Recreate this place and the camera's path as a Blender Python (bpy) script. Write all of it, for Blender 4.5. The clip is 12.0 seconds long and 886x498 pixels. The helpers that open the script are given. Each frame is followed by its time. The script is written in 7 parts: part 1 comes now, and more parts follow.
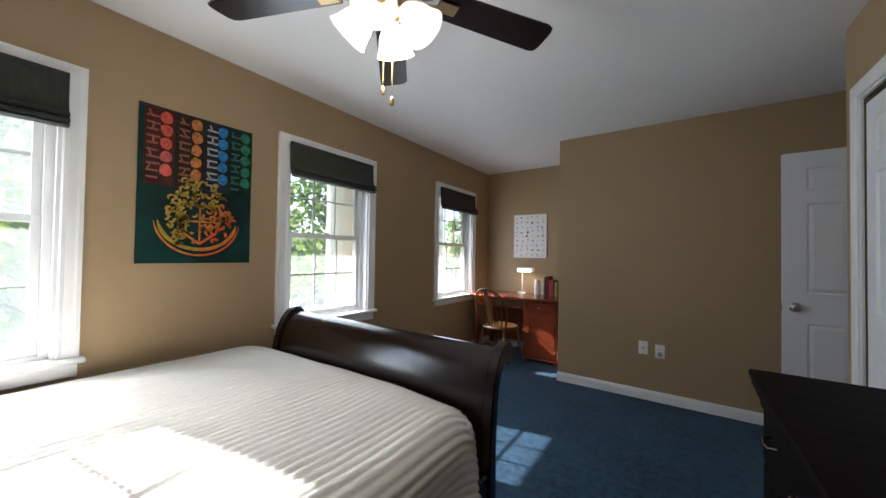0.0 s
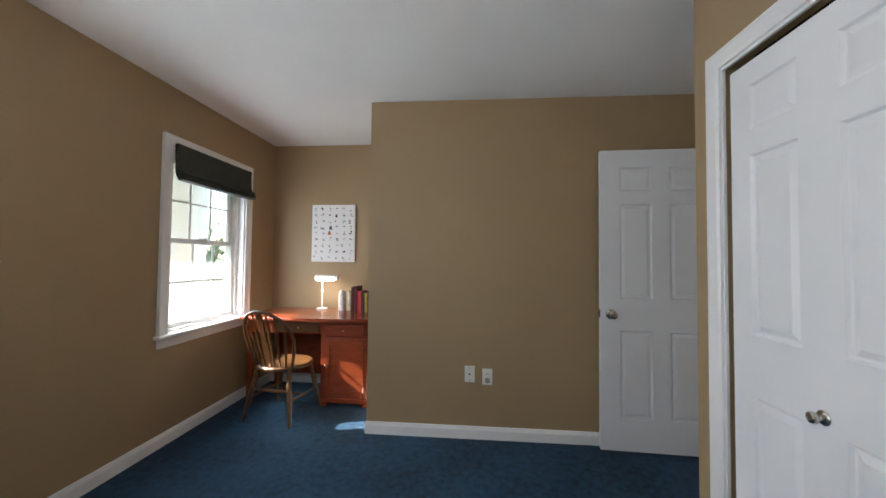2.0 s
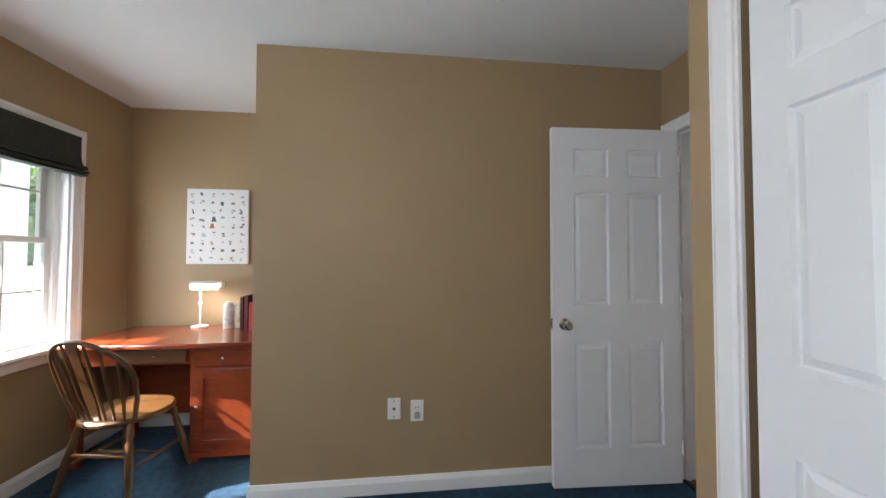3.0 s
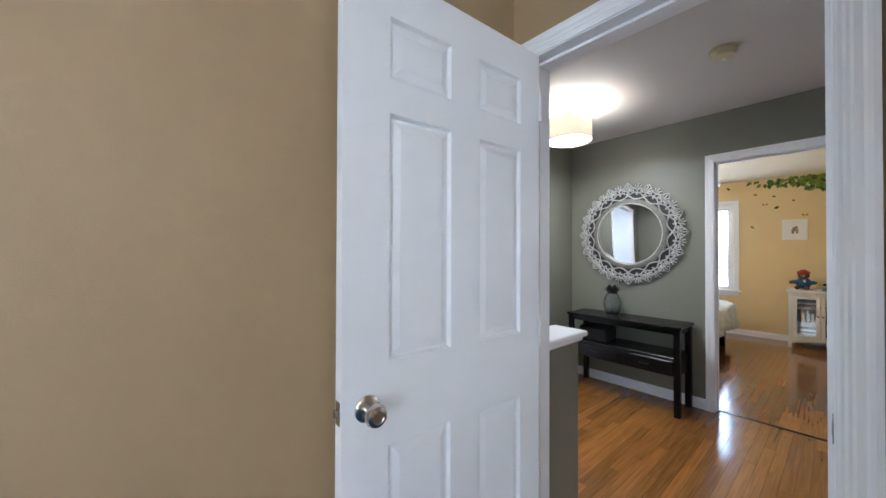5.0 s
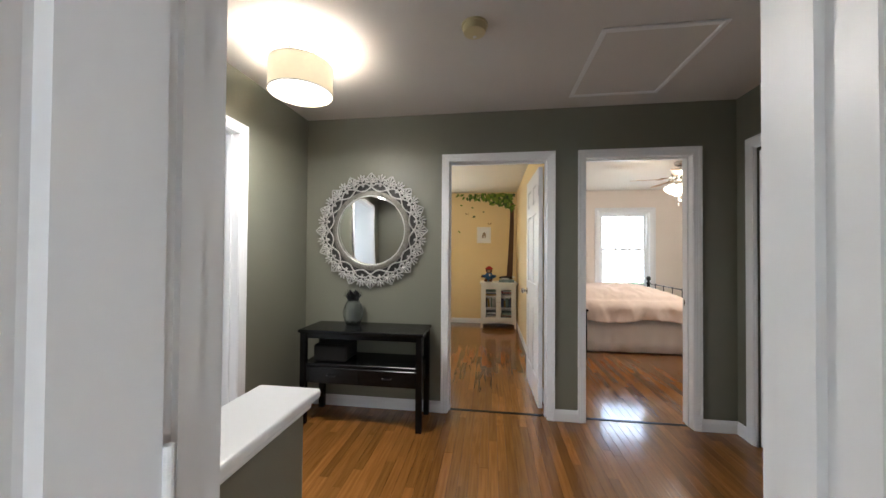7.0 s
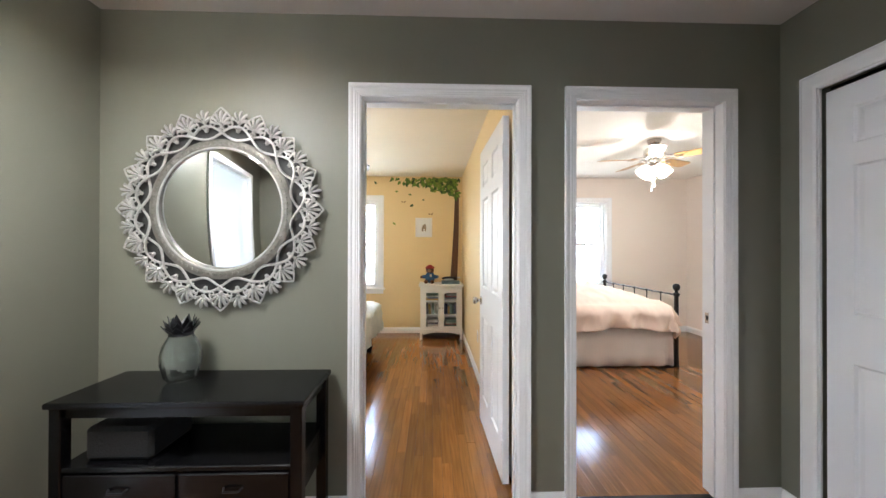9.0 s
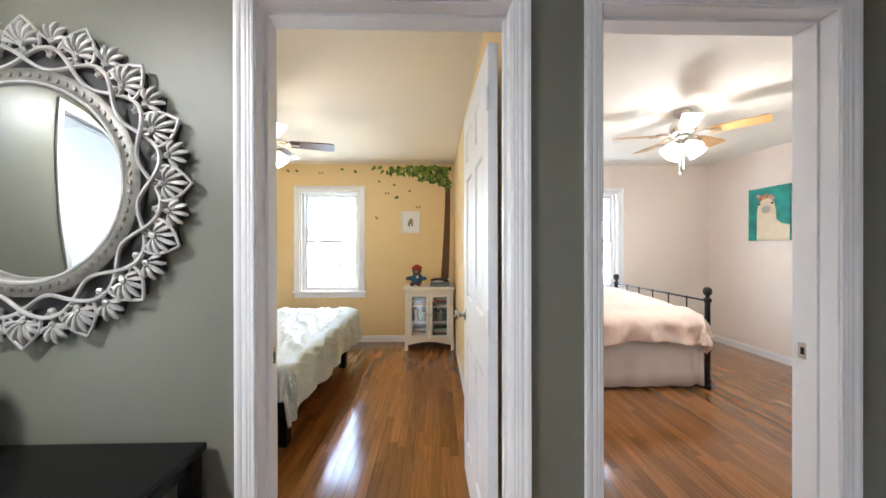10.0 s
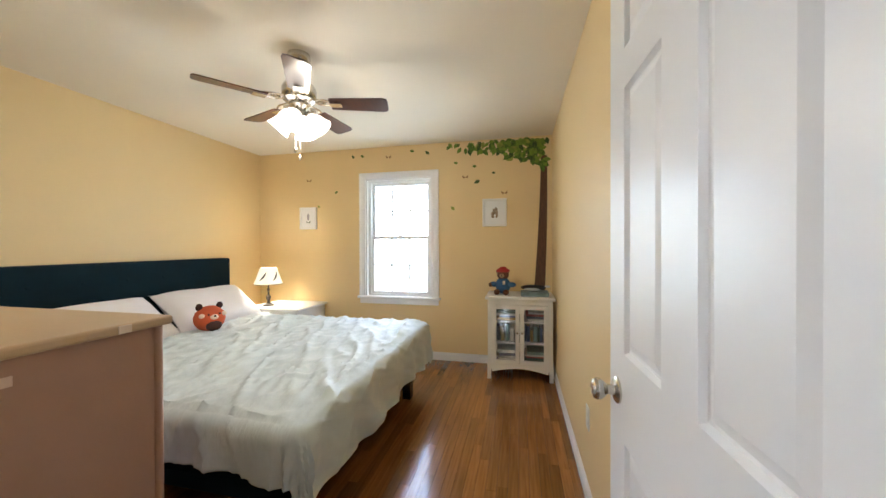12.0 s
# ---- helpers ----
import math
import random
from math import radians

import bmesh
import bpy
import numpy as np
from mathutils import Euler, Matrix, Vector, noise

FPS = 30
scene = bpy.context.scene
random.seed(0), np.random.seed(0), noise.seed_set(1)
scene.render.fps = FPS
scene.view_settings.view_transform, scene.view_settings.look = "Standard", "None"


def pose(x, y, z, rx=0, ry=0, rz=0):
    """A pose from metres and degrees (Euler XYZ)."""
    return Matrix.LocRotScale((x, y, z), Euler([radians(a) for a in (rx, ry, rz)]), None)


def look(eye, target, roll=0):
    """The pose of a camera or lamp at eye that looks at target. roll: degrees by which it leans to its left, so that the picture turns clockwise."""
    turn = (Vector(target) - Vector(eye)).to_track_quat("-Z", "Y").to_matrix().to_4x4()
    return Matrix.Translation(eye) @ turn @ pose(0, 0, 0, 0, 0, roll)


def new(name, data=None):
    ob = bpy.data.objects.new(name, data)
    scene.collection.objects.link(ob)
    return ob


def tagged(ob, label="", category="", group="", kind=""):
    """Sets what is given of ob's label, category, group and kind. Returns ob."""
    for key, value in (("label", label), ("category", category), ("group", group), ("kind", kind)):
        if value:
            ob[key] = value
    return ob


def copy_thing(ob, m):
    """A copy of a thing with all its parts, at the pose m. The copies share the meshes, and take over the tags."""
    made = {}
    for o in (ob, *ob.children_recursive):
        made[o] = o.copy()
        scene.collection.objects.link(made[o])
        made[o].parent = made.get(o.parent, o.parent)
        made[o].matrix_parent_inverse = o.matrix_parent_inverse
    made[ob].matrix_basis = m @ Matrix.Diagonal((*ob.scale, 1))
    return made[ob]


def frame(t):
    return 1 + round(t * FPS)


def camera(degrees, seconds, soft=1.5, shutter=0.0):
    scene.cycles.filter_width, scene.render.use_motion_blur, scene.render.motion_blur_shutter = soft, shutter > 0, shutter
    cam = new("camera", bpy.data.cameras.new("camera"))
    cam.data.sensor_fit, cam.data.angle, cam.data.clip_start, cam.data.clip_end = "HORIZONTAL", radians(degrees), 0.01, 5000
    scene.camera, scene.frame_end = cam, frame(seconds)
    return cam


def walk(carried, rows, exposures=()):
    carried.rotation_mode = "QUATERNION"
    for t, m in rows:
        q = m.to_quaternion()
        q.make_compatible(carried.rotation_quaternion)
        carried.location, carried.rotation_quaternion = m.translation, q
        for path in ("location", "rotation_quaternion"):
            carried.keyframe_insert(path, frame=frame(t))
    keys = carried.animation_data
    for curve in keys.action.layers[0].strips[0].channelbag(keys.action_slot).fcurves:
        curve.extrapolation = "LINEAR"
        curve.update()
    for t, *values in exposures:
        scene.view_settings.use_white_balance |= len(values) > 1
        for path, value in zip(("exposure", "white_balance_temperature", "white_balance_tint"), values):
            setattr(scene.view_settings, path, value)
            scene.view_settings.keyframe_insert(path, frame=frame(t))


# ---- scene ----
cam = camera(104.9, 12.0)
PATH = [
    (0, (0.019, 0.234, 1.252), (-1.125, 1.875, 1.289), 0.9),
    (0.5, (-0.074, 0.489, 1.258), (-1.001, 2.26, 1.298), 0.8),
    (1, (-0.138, 0.762, 1.264), (-0.788, 2.653, 1.315), 0.7),
    (1.5, (-0.195, 1.048, 1.267), (-0.594, 3.008, 1.312), 0.7),
    (2, (-0.258, 1.3, 1.277), (-0.415, 3.293, 1.336), 0.6),
    (2.5, (-0.245, 1.579, 1.274), (-0.209, 3.578, 1.337), 0.4),
    (3, (-0.191, 1.858, 1.286), (0.025, 3.845, 1.339), 0.1),
    (5, (0.295, 2.935, 1.301), (1.587, 4.462, 1.32), 0.2),
    (5.5, (0.438, 3.096, 1.307), (2.029, 4.307, 1.323), 0.7),
    (6, (0.626, 3.185, 1.297), (2.436, 4.035, 1.322), 0.6),
    (6.5, (0.812, 3.235, 1.299), (2.744, 3.751, 1.328), 0.6),
    (7, (1.026, 3.289, 1.294), (3.007, 3.566, 1.322), 0.4),
    (7.5, (1.255, 3.334, 1.298), (3.252, 3.428, 1.325), 0.3),
    (9.5, (2.428, 3.194, 1.287), (4.427, 3.13, 1.295), 0.1),
    (10, (2.744, 3.085, 1.29), (4.743, 3.034, 1.286), -0.1),
    (10.5, (3.054, 3.083, 1.289), (5.054, 3.058, 1.28), 0.1),
    (11, (3.312, 3.117, 1.288), (5.311, 3.177, 1.276), 0.1),
    (11.5, (3.543, 3.14, 1.282), (5.532, 3.352, 1.269), -0.3),
    (12, (3.722, 3.153, 1.283), (5.673, 3.59, 1.268), -0.2),
]
walk(cam, [(t, look(eye, target, roll)) for t, eye, target, roll in PATH], exposures=[(0.0, 1.75, 6050, 10), (1.0, 1.75, 6000, 10), (1.6, 1.95, 6200, 10), (2.5, 2.75, 6150, 10), (3.0, 2.72, 6150, 10), (3.2, 2.72, 6150, 10), (5.0, 3.6, 5600, 10), (5.5, 3.3, 5900, 10), (6.0, 3.36, 5950, 10), (6.5, 3.28, 6150, 10), (7.5, 3.72, 6300, 10), (9.5, 4.06, 5900, 10), (10.5, 3.88, 5850, 10), (11.2, 3.72, 5800, 10), (12.0, 3.58, 5950, 10)])

# ---- world and lights ----
SUN_ELEVATION = 35.8
SUN_FROM = Vector((-1.0, -0.2, 0.0)).normalized()
world = bpy.data.worlds.new("sky")
scene.world = world
world.use_nodes = True
wn = world.node_tree
sky = wn.nodes.new("ShaderNodeTexSky")
sky.sky_type = "NISHITA"
sky.sun_disc = False
sky.sun_elevation = radians(SUN_ELEVATION)
sky.sun_rotation = math.atan2(SUN_FROM.x, SUN_FROM.y)
wn.links.new(sky.outputs[0], wn.nodes["Background"].inputs[0])
wn.nodes["Background"].inputs[1].default_value = 0.15


def lamp(name, kind, energy, m, color=(1, 1, 1), size=0.1, size_y=None, spread=None):
    data = bpy.data.lights.new(name, kind)
    data.energy, data.color = energy, color
    if kind == "AREA":
        data.shape, data.size, data.size_y = "RECTANGLE", size, size_y or size
        if spread:
            data.spread = radians(spread)
    elif kind == "SUN":
        data.angle = radians(0.5)
    else:
        data.shadow_soft_size = size
    ob = new(name, data)
    ob.matrix_basis = m
    return ob


sun_way = SUN_FROM * math.cos(radians(SUN_ELEVATION)) + Vector((0, 0, math.sin(radians(SUN_ELEVATION))))
lamp("sun", "SUN", 5.0, look(sun_way * 30, (0, 0, 0)), (1.0, 0.94, 0.84))
WARM = (1.0, 0.90, 0.76)
WHITE_WARM = (1.0, 0.93, 0.84)
HALL_WHITE = (1.0, 0.965, 0.91)
DAY = (0.86, 0.93, 1.0)
# daylight in the openings of the windows in view
WIN_LAMP_X = -2.355
RX_GLASS = 7.62
for wy, power in ((0.115, 2.35), (1.975, 2.3), (3.85, 1.8)):
    lamp("window_daylight", "AREA", power, look((WIN_LAMP_X, wy, 1.28), (WIN_LAMP_X + 1.0, wy, 1.28)), DAY, 0.66, 0.98)
lamp("window_daylight", "AREA", 2.1, look((RX_GLASS, 4.52, 1.38), (5, 4.52, 1.38)), DAY, 0.80, 1.36)
lamp("window_daylight", "AREA", 1.5, look((RX_GLASS, 0.93, 1.40), (5, 0.93, 1.40)), DAY, 0.74, 1.20)
# fill for the bright room, in an unseen window added for it
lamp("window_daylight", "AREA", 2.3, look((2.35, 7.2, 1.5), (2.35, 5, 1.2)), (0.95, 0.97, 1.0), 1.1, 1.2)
# bulbs
lamp("fan_bulb", "POINT", 3.4, pose(-0.778, 1.03, 1.90), WHITE_WARM, 0.07)
lamp("hall_bulb", "POINT", 3.6, pose(2.80, 4.35, 2.278), HALL_WHITE, 0.09)
lamp("hall_diffuser_light", "AREA", 2.4, look((2.80, 4.35, 2.182), (2.80, 4.351, 0.0)), HALL_WHITE, 0.30).data.shape = "DISK"
lamp("fan_bulb", "POINT", 2.4, pose(5.56, 4.457, 1.95), WARM, 0.09)
lamp("table_lamp_bulb", "POINT", 1.1, pose(7.02, 5.90, 0.97), WARM, 0.04)
lamp("fan_bulb", "POINT", 3.7, pose(5.55, 0.98, 2.04), WHITE_WARM, 0.09)
lamp("desk_bulb", "AREA", 0.25, look((-1.66, 4.56, 1.045), (-1.66, 4.50, 0.5)), WHITE_WARM, 0.16, 0.04)


# ---- materials ----
def material(name, color, rough=0.5, metal=0.0, vary=0.08, scale=6.0, bump=0.0, bump_scale=60.0, spec=0.5, coat=0.0,
             sheen=0.0, stretch=(1, 1, 1), second=None, per_object=0.0, detail=4.0, big=0.5):
    """Painted or plain surface: two scales of colour variation, gloss variation and fine relief."""
    mat = bpy.data.materials.new(name)
    mat.use_nodes = True
    nt = mat.node_tree
    bsdf = nt.nodes["Principled BSDF"]
    tc = nt.nodes.new("ShaderNodeTexCoord")
    mp = nt.nodes.new("ShaderNodeMapping")
    mp.inputs["Scale"].default_value = stretch
    nt.links.new(tc.outputs["Object"], mp.inputs["Vector"])
    n1 = nt.nodes.new("ShaderNodeTexNoise")
    n1.inputs["Scale"].default_value, n1.inputs["Detail"].default_value = scale, detail
    n2 = nt.nodes.new("ShaderNodeTexNoise")
    n2.inputs["Scale"].default_value, n2.inputs["Detail"].default_value = big, 2.0
    for n in (n1, n2):
        nt.links.new(mp.outputs[0], n.inputs["Vector"])
    mixv = nt.nodes.new("ShaderNodeMath")
    mixv.operation = "MULTIPLY_ADD"
    nt.links.new(n1.outputs["Fac"], mixv.inputs[0])
    mixv.inputs[1].default_value = 0.65
    half = nt.nodes.new("ShaderNodeMath")
    half.operation = "MULTIPLY"
    half.inputs[1].default_value = 0.35
    nt.links.new(n2.outputs["Fac"], half.inputs[0])
    nt.links.new(half.outputs[0], mixv.inputs[2])
    ramp = nt.nodes.new("ShaderNodeMapRange")
    ramp.inputs["From Min"].default_value, ramp.inputs["From Max"].default_value = 0.3, 0.7
    nt.links.new(mixv.outputs[0], ramp.inputs["Value"])
    mix = nt.nodes.new("ShaderNodeMix")
    mix.data_type = "RGBA"
    lo = tuple(c * (1 - vary) for c in color) if second is None else second
    hi = tuple(min(1, c * (1 + vary)) for c in color)
    mix.inputs["A"].default_value, mix.inputs["B"].default_value = (*lo, 1), (*hi, 1)
    nt.links.new(ramp.outputs[0], mix.inputs["Factor"])
    out = mix.outputs["Result"]
    if per_object:
        info = nt.nodes.new("ShaderNodeObjectInfo")
        hsv = nt.nodes.new("ShaderNodeHueSaturation")
        mr = nt.nodes.new("ShaderNodeMapRange")
        mr.inputs["To Min"].default_value, mr.inputs["To Max"].default_value = 1 - per_object, 1 + per_object
        nt.links.new(info.outputs["Random"], mr.inputs["Value"])
        nt.links.new(mr.outputs[0], hsv.inputs["Value"])
        nt.links.new(out, hsv.inputs["Color"])
        out = hsv.outputs["Color"]
    nt.links.new(out, bsdf.inputs["Base Color"])
    rr = nt.nodes.new("ShaderNodeMapRange")
    rr.inputs["To Min"].default_value, rr.inputs["To Max"].default_value = max(0.02, rough * 0.85), min(1, rough * 1.15)
    nt.links.new(n1.outputs["Fac"], rr.inputs["Value"])
    nt.links.new(rr.outputs[0], bsdf.inputs["Roughness"])
    bsdf.inputs["Metallic"].default_value = metal
    bsdf.inputs["Specular IOR Level"].default_value = spec
    bsdf.inputs["Coat Weight"].default_value = coat
    bsdf.inputs["Coat Roughness"].default_value = 0.15
    bsdf.inputs["Sheen Weight"].default_value = sheen
    if bump:
        nb = nt.nodes.new("ShaderNodeTexNoise")
        nb.inputs["Scale"].default_value, nb.inputs["Detail"].default_value = bump_scale, 3.0
        nt.links.new(mp.outputs[0], nb.inputs["Vector"])
        bn = nt.nodes.new("ShaderNodeBump")
        bn.inputs["Strength"].default_value, bn.inputs["Distance"].default_value = bump, 0.004
        nt.links.new(nb.outputs["Fac"], bn.inputs["Height"])
        nt.links.new(bn.outputs[0], bsdf.inputs["Normal"])
    return mat


def glow(name, color, strength):
    mat = bpy.data.materials.new(name)
    mat.use_nodes = True
    b = mat.node_tree.nodes["Principled BSDF"]
    b.inputs["Base Color"].default_value = (*color, 1)
    b.inputs["Emission Color"].default_value = (*color, 1)
    b.inputs["Emission Strength"].default_value = strength
    return mat


def clear(name, color=(1, 1, 1), rough=0.0):
    mat = bpy.data.materials.new(name)
    mat.use_nodes = True
    b = mat.node_tree.nodes["Principled BSDF"]
    b.inputs["Base Color"].default_value = (*color, 1)
    b.inputs["Transmission Weight"].default_value = 1
    b.inputs["Roughness"].default_value = rough
    b.inputs["IOR"].default_value = 1.45
    return mat


TAN = material("tan_wall_paint", (0.36, 0.255, 0.14), 0.55, vary=0.03, scale=2, bump=0.12, bump_scale=220)
GREY = material("grey_green_wall_paint", (0.176, 0.174, 0.134), 0.42, vary=0.03, scale=2, bump=0.12, bump_scale=220)
YELLOW = material("yellow_wall_paint", (0.76, 0.58, 0.30), 0.5, vary=0.02, scale=2, bump=0.1, bump_scale=220)
PINK = material("pale_pink_wall_paint", (0.82, 0.73, 0.655), 0.5, vary=0.02, scale=2, bump=0.1, bump_scale=220)
BATH = material("white_wall_paint", (0.80, 0.80, 0.80), 0.5, vary=0.02, scale=2, bump=0.1, bump_scale=220)
CEILY = material("cream_ceiling_paint", (0.78, 0.71, 0.58), 0.8, vary=0.02, scale=3, bump=0.15, bump_scale=160)
CEILP = material("warm_ceiling_paint", (0.79, 0.75, 0.68), 0.8, vary=0.02, scale=3, bump=0.15, bump_scale=160)
# darker copy of CEIL; dims the hall ceiling and its bounce by colour
CEILH = material("dimmed_ceiling_paint", (0.62, 0.59, 0.555), 0.8, vary=0.02, scale=3, bump=0.15, bump_scale=160)
CEIL = material("ceiling_paint", (0.76, 0.76, 0.76), 0.8, vary=0.02, scale=3, bump=0.15, bump_scale=160)
TRIM = material("white_trim_paint", (0.80, 0.80, 0.81), 0.36, vary=0.012, scale=3)
DOORP = material("white_door_paint", (0.78, 0.79, 0.82), 0.36, vary=0.012, scale=3)
VINYL = material("white_vinyl", (0.82, 0.83, 0.84), 0.35, vary=0.02)
CARPET = material("blue_carpet", (0.0115, 0.041, 0.082), 0.97, vary=0.62, scale=24, bump=1.0, bump_scale=200, sheen=0.05, spec=0.2, detail=10, big=2.2)
SLEIGH = material("dark_cherry_wood", (0.010, 0.0030, 0.0020), 0.22, vary=0.3, scale=5, stretch=(1, 8, 8), coat=0.2)
DARKCHEST = material("dark_stained_wood", (0.004, 0.0026, 0.0022), 0.6, spec=0.06, vary=0.3, scale=5, stretch=(8, 1, 8), coat=0.0)
BLACKWOOD = material("black_lacquered_wood", (0.004, 0.004, 0.0045), 0.24, vary=0.3, scale=6, spec=0.24, coat=0.0)
CHERRY = material("red_cherry_wood", (0.21, 0.040, 0.013), 0.25, vary=0.25, scale=6, stretch=(1, 6, 6), coat=0.4)
OAK = material("honey_oak_wood", (0.085, 0.036, 0.010), 0.35, vary=0.25, scale=9, stretch=(6, 6, 1), coat=0.2)
QUILT = material("ivory_quilt", (0.73, 0.715, 0.68), 0.9, vary=0.03, scale=8, bump=0.4, bump_scale=300, sheen=0.2)
DUVET = material("pale_sage_satin", (0.55, 0.625, 0.66), 0.45, vary=0.05, scale=4, bump=1.0, bump_scale=18, stretch=(1.0, 2.6, 1.0), sheen=0.2)
SHEET = material("white_cotton", (0.80, 0.78, 0.80), 0.9, vary=0.02, scale=6, bump=0.3, bump_scale=200)
PEACH = material("peach_cotton", (0.84, 0.68, 0.59), 0.9, vary=0.05, scale=4, bump=0.3, bump_scale=60)
SKIRT = material("white_linen", (0.78, 0.73, 0.70), 0.9, vary=0.03, scale=6)
NAVY = material("navy_velvet", (0.003, 0.014, 0.022), 0.8, vary=0.25, scale=6, spec=0.15, bump=0.3, bump_scale=300)
CABWHITE = material("white_cabinet_paint", (0.80, 0.79, 0.76), 0.35, vary=0.02, scale=8)
AQUA = material("aqua_chalk_paint", (0.28, 0.66, 0.60), 0.45, vary=0.06, scale=8)
TANTOP = material("tan_top_paint", (0.50, 0.375, 0.255), 0.45, vary=0.06, scale=7, bump=0.08, bump_scale=90)
MAUVE = material("mauve_paint", (0.40, 0.255, 0.205), 0.45, vary=0.05, scale=7, bump=0.08, bump_scale=90)
NICKEL = material("brushed_nickel", (0.58, 0.55, 0.50), 0.25, metal=1.0, vary=0.06, scale=30)
BRASS = material("aged_brass", (0.42, 0.30, 0.14), 0.35, metal=1.0, vary=0.1, scale=30)
IRON = material("black_iron", (0.008, 0.008, 0.009), 0.35, metal=0.3, vary=0.2, scale=30)
WALNUT = material("dark_walnut_blade", (0.052, 0.014, 0.006), 0.3, vary=0.3, scale=6, stretch=(1, 9, 9), coat=0.3)
ESPRESSO = material("espresso_blade", (0.010, 0.005, 0.004), 0.35, vary=0.3, scale=6, stretch=(1, 9, 9), coat=0.1)
MAPLE = material("light_maple_blade", (0.50, 0.29, 0.11), 0.35, vary=0.15, scale=6, stretch=(1, 9, 9), coat=0.2)
SHADEFAB = material("dark_woven_shade", (0.036, 0.039, 0.030), 0.9, vary=0.3, scale=46, stretch=(1, 1.6, 0.35), second=(0.020, 0.024, 0.018), bump=0.6, bump_scale=190)
SILVER = material("antique_silver", (0.45, 0.44, 0.415), 0.38, metal=0.35, vary=0.3, scale=25)
PEWTER = material("worn_silver", (0.19, 0.18, 0.155), 0.42, metal=0.4, vary=0.4, scale=30)
SILVERDARK = material("near_black_plate", (0.035, 0.033, 0.03), 0.6, vary=0.2, scale=20)
PLASTIC = material("white_plastic", (0.80, 0.79, 0.76), 0.35, vary=0.02)
IVORYPL = material("ivory_plastic", (0.60, 0.52, 0.30), 0.4, vary=0.04)
# near-black for unlit closet insides and small holes; the shade is in the colour
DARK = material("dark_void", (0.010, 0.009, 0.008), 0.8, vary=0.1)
SUBFLOOR = material("dark_oak_joint", (0.06, 0.022, 0.007), 0.6, vary=0.2)
CANVAS = material("white_canvas", (0.80, 0.80, 0.80), 0.8, vary=0.02, bump=0.3, bump_scale=400)
GLASS = clear("window_glass")
gn = GLASS.node_tree
# pale haze mixed in to wash out the view, as overexposure does
haze = gn.nodes.new("ShaderNodeBsdfTranslucent")
haze.inputs["Color"].default_value = (0.80, 0.88, 0.92, 1)
veil = gn.nodes.new("ShaderNodeMixShader")
haze_n = gn.nodes.new("ShaderNodeTexNoise")
haze_n.inputs["Scale"].default_value = 3.0
haze_r = gn.nodes.new("ShaderNodeMapRange")
haze_r.inputs["To Min"].default_value, haze_r.inputs["To Max"].default_value = 0.05, 0.11
gn.links.new(haze_n.outputs["Fac"], haze_r.inputs["Value"])
gn.links.new(haze_r.outputs[0], veil.inputs[0])
gn.links.new(gn.nodes["Principled BSDF"].outputs[0], veil.inputs[1])
gn.links.new(haze.outputs[0], veil.inputs[2])
gn.links.new(veil.outputs[0], gn.nodes["Material Output"].inputs[0])
CABGLASS = clear("cabinet_glass")
SMOKEGLASS = clear("grey_glass", (0.86, 0.90, 0.92), 0.0)
MIRROR = bpy.data.materials.new("mirror_glass")
MIRROR.use_nodes = True
MIRROR.node_tree.nodes["Principled BSDF"].inputs["Base Color"].default_value = (0.86, 0.88, 0.88, 1)
MIRROR.node_tree.nodes["Principled BSDF"].inputs["Metallic"].default_value = 1.0
MIRROR.node_tree.nodes["Principled BSDF"].inputs["Roughness"].default_value = 0.01
BULBGLASS = glow("lit_frosted_glass", (1.0, 0.93, 0.82), 0.22)
BULBGLASS_DAY = glow("lit_frosted_glass_soft", (1.0, 0.95, 0.86), 0.32)
DRUMLIT = glow("lit_drum_diffuser", (1.0, 0.96, 0.90), 0.5)
TUBE = glow("lit_lamp_tube", (1.0, 0.82, 0.55), 2.2)


def translucent(name, color, glow_strength, glow_color):
    mat = material(name, color, 0.9, vary=0.04, scale=40)
    b = mat.node_tree.nodes["Principled BSDF"]
    b.inputs["Emission Color"].default_value = (*glow_color, 1)
    b.inputs["Emission Strength"].default_value = glow_strength
    return mat


DRUMSHADE = translucent("lit_linen_drum_shade", (0.72, 0.62, 0.45), 0.07, (1.0, 0.80, 0.52))
LAMPSHADE = translucent("lit_cream_lamp_shade", (0.75, 0.66, 0.48), 0.085, (1.0, 0.84, 0.58))


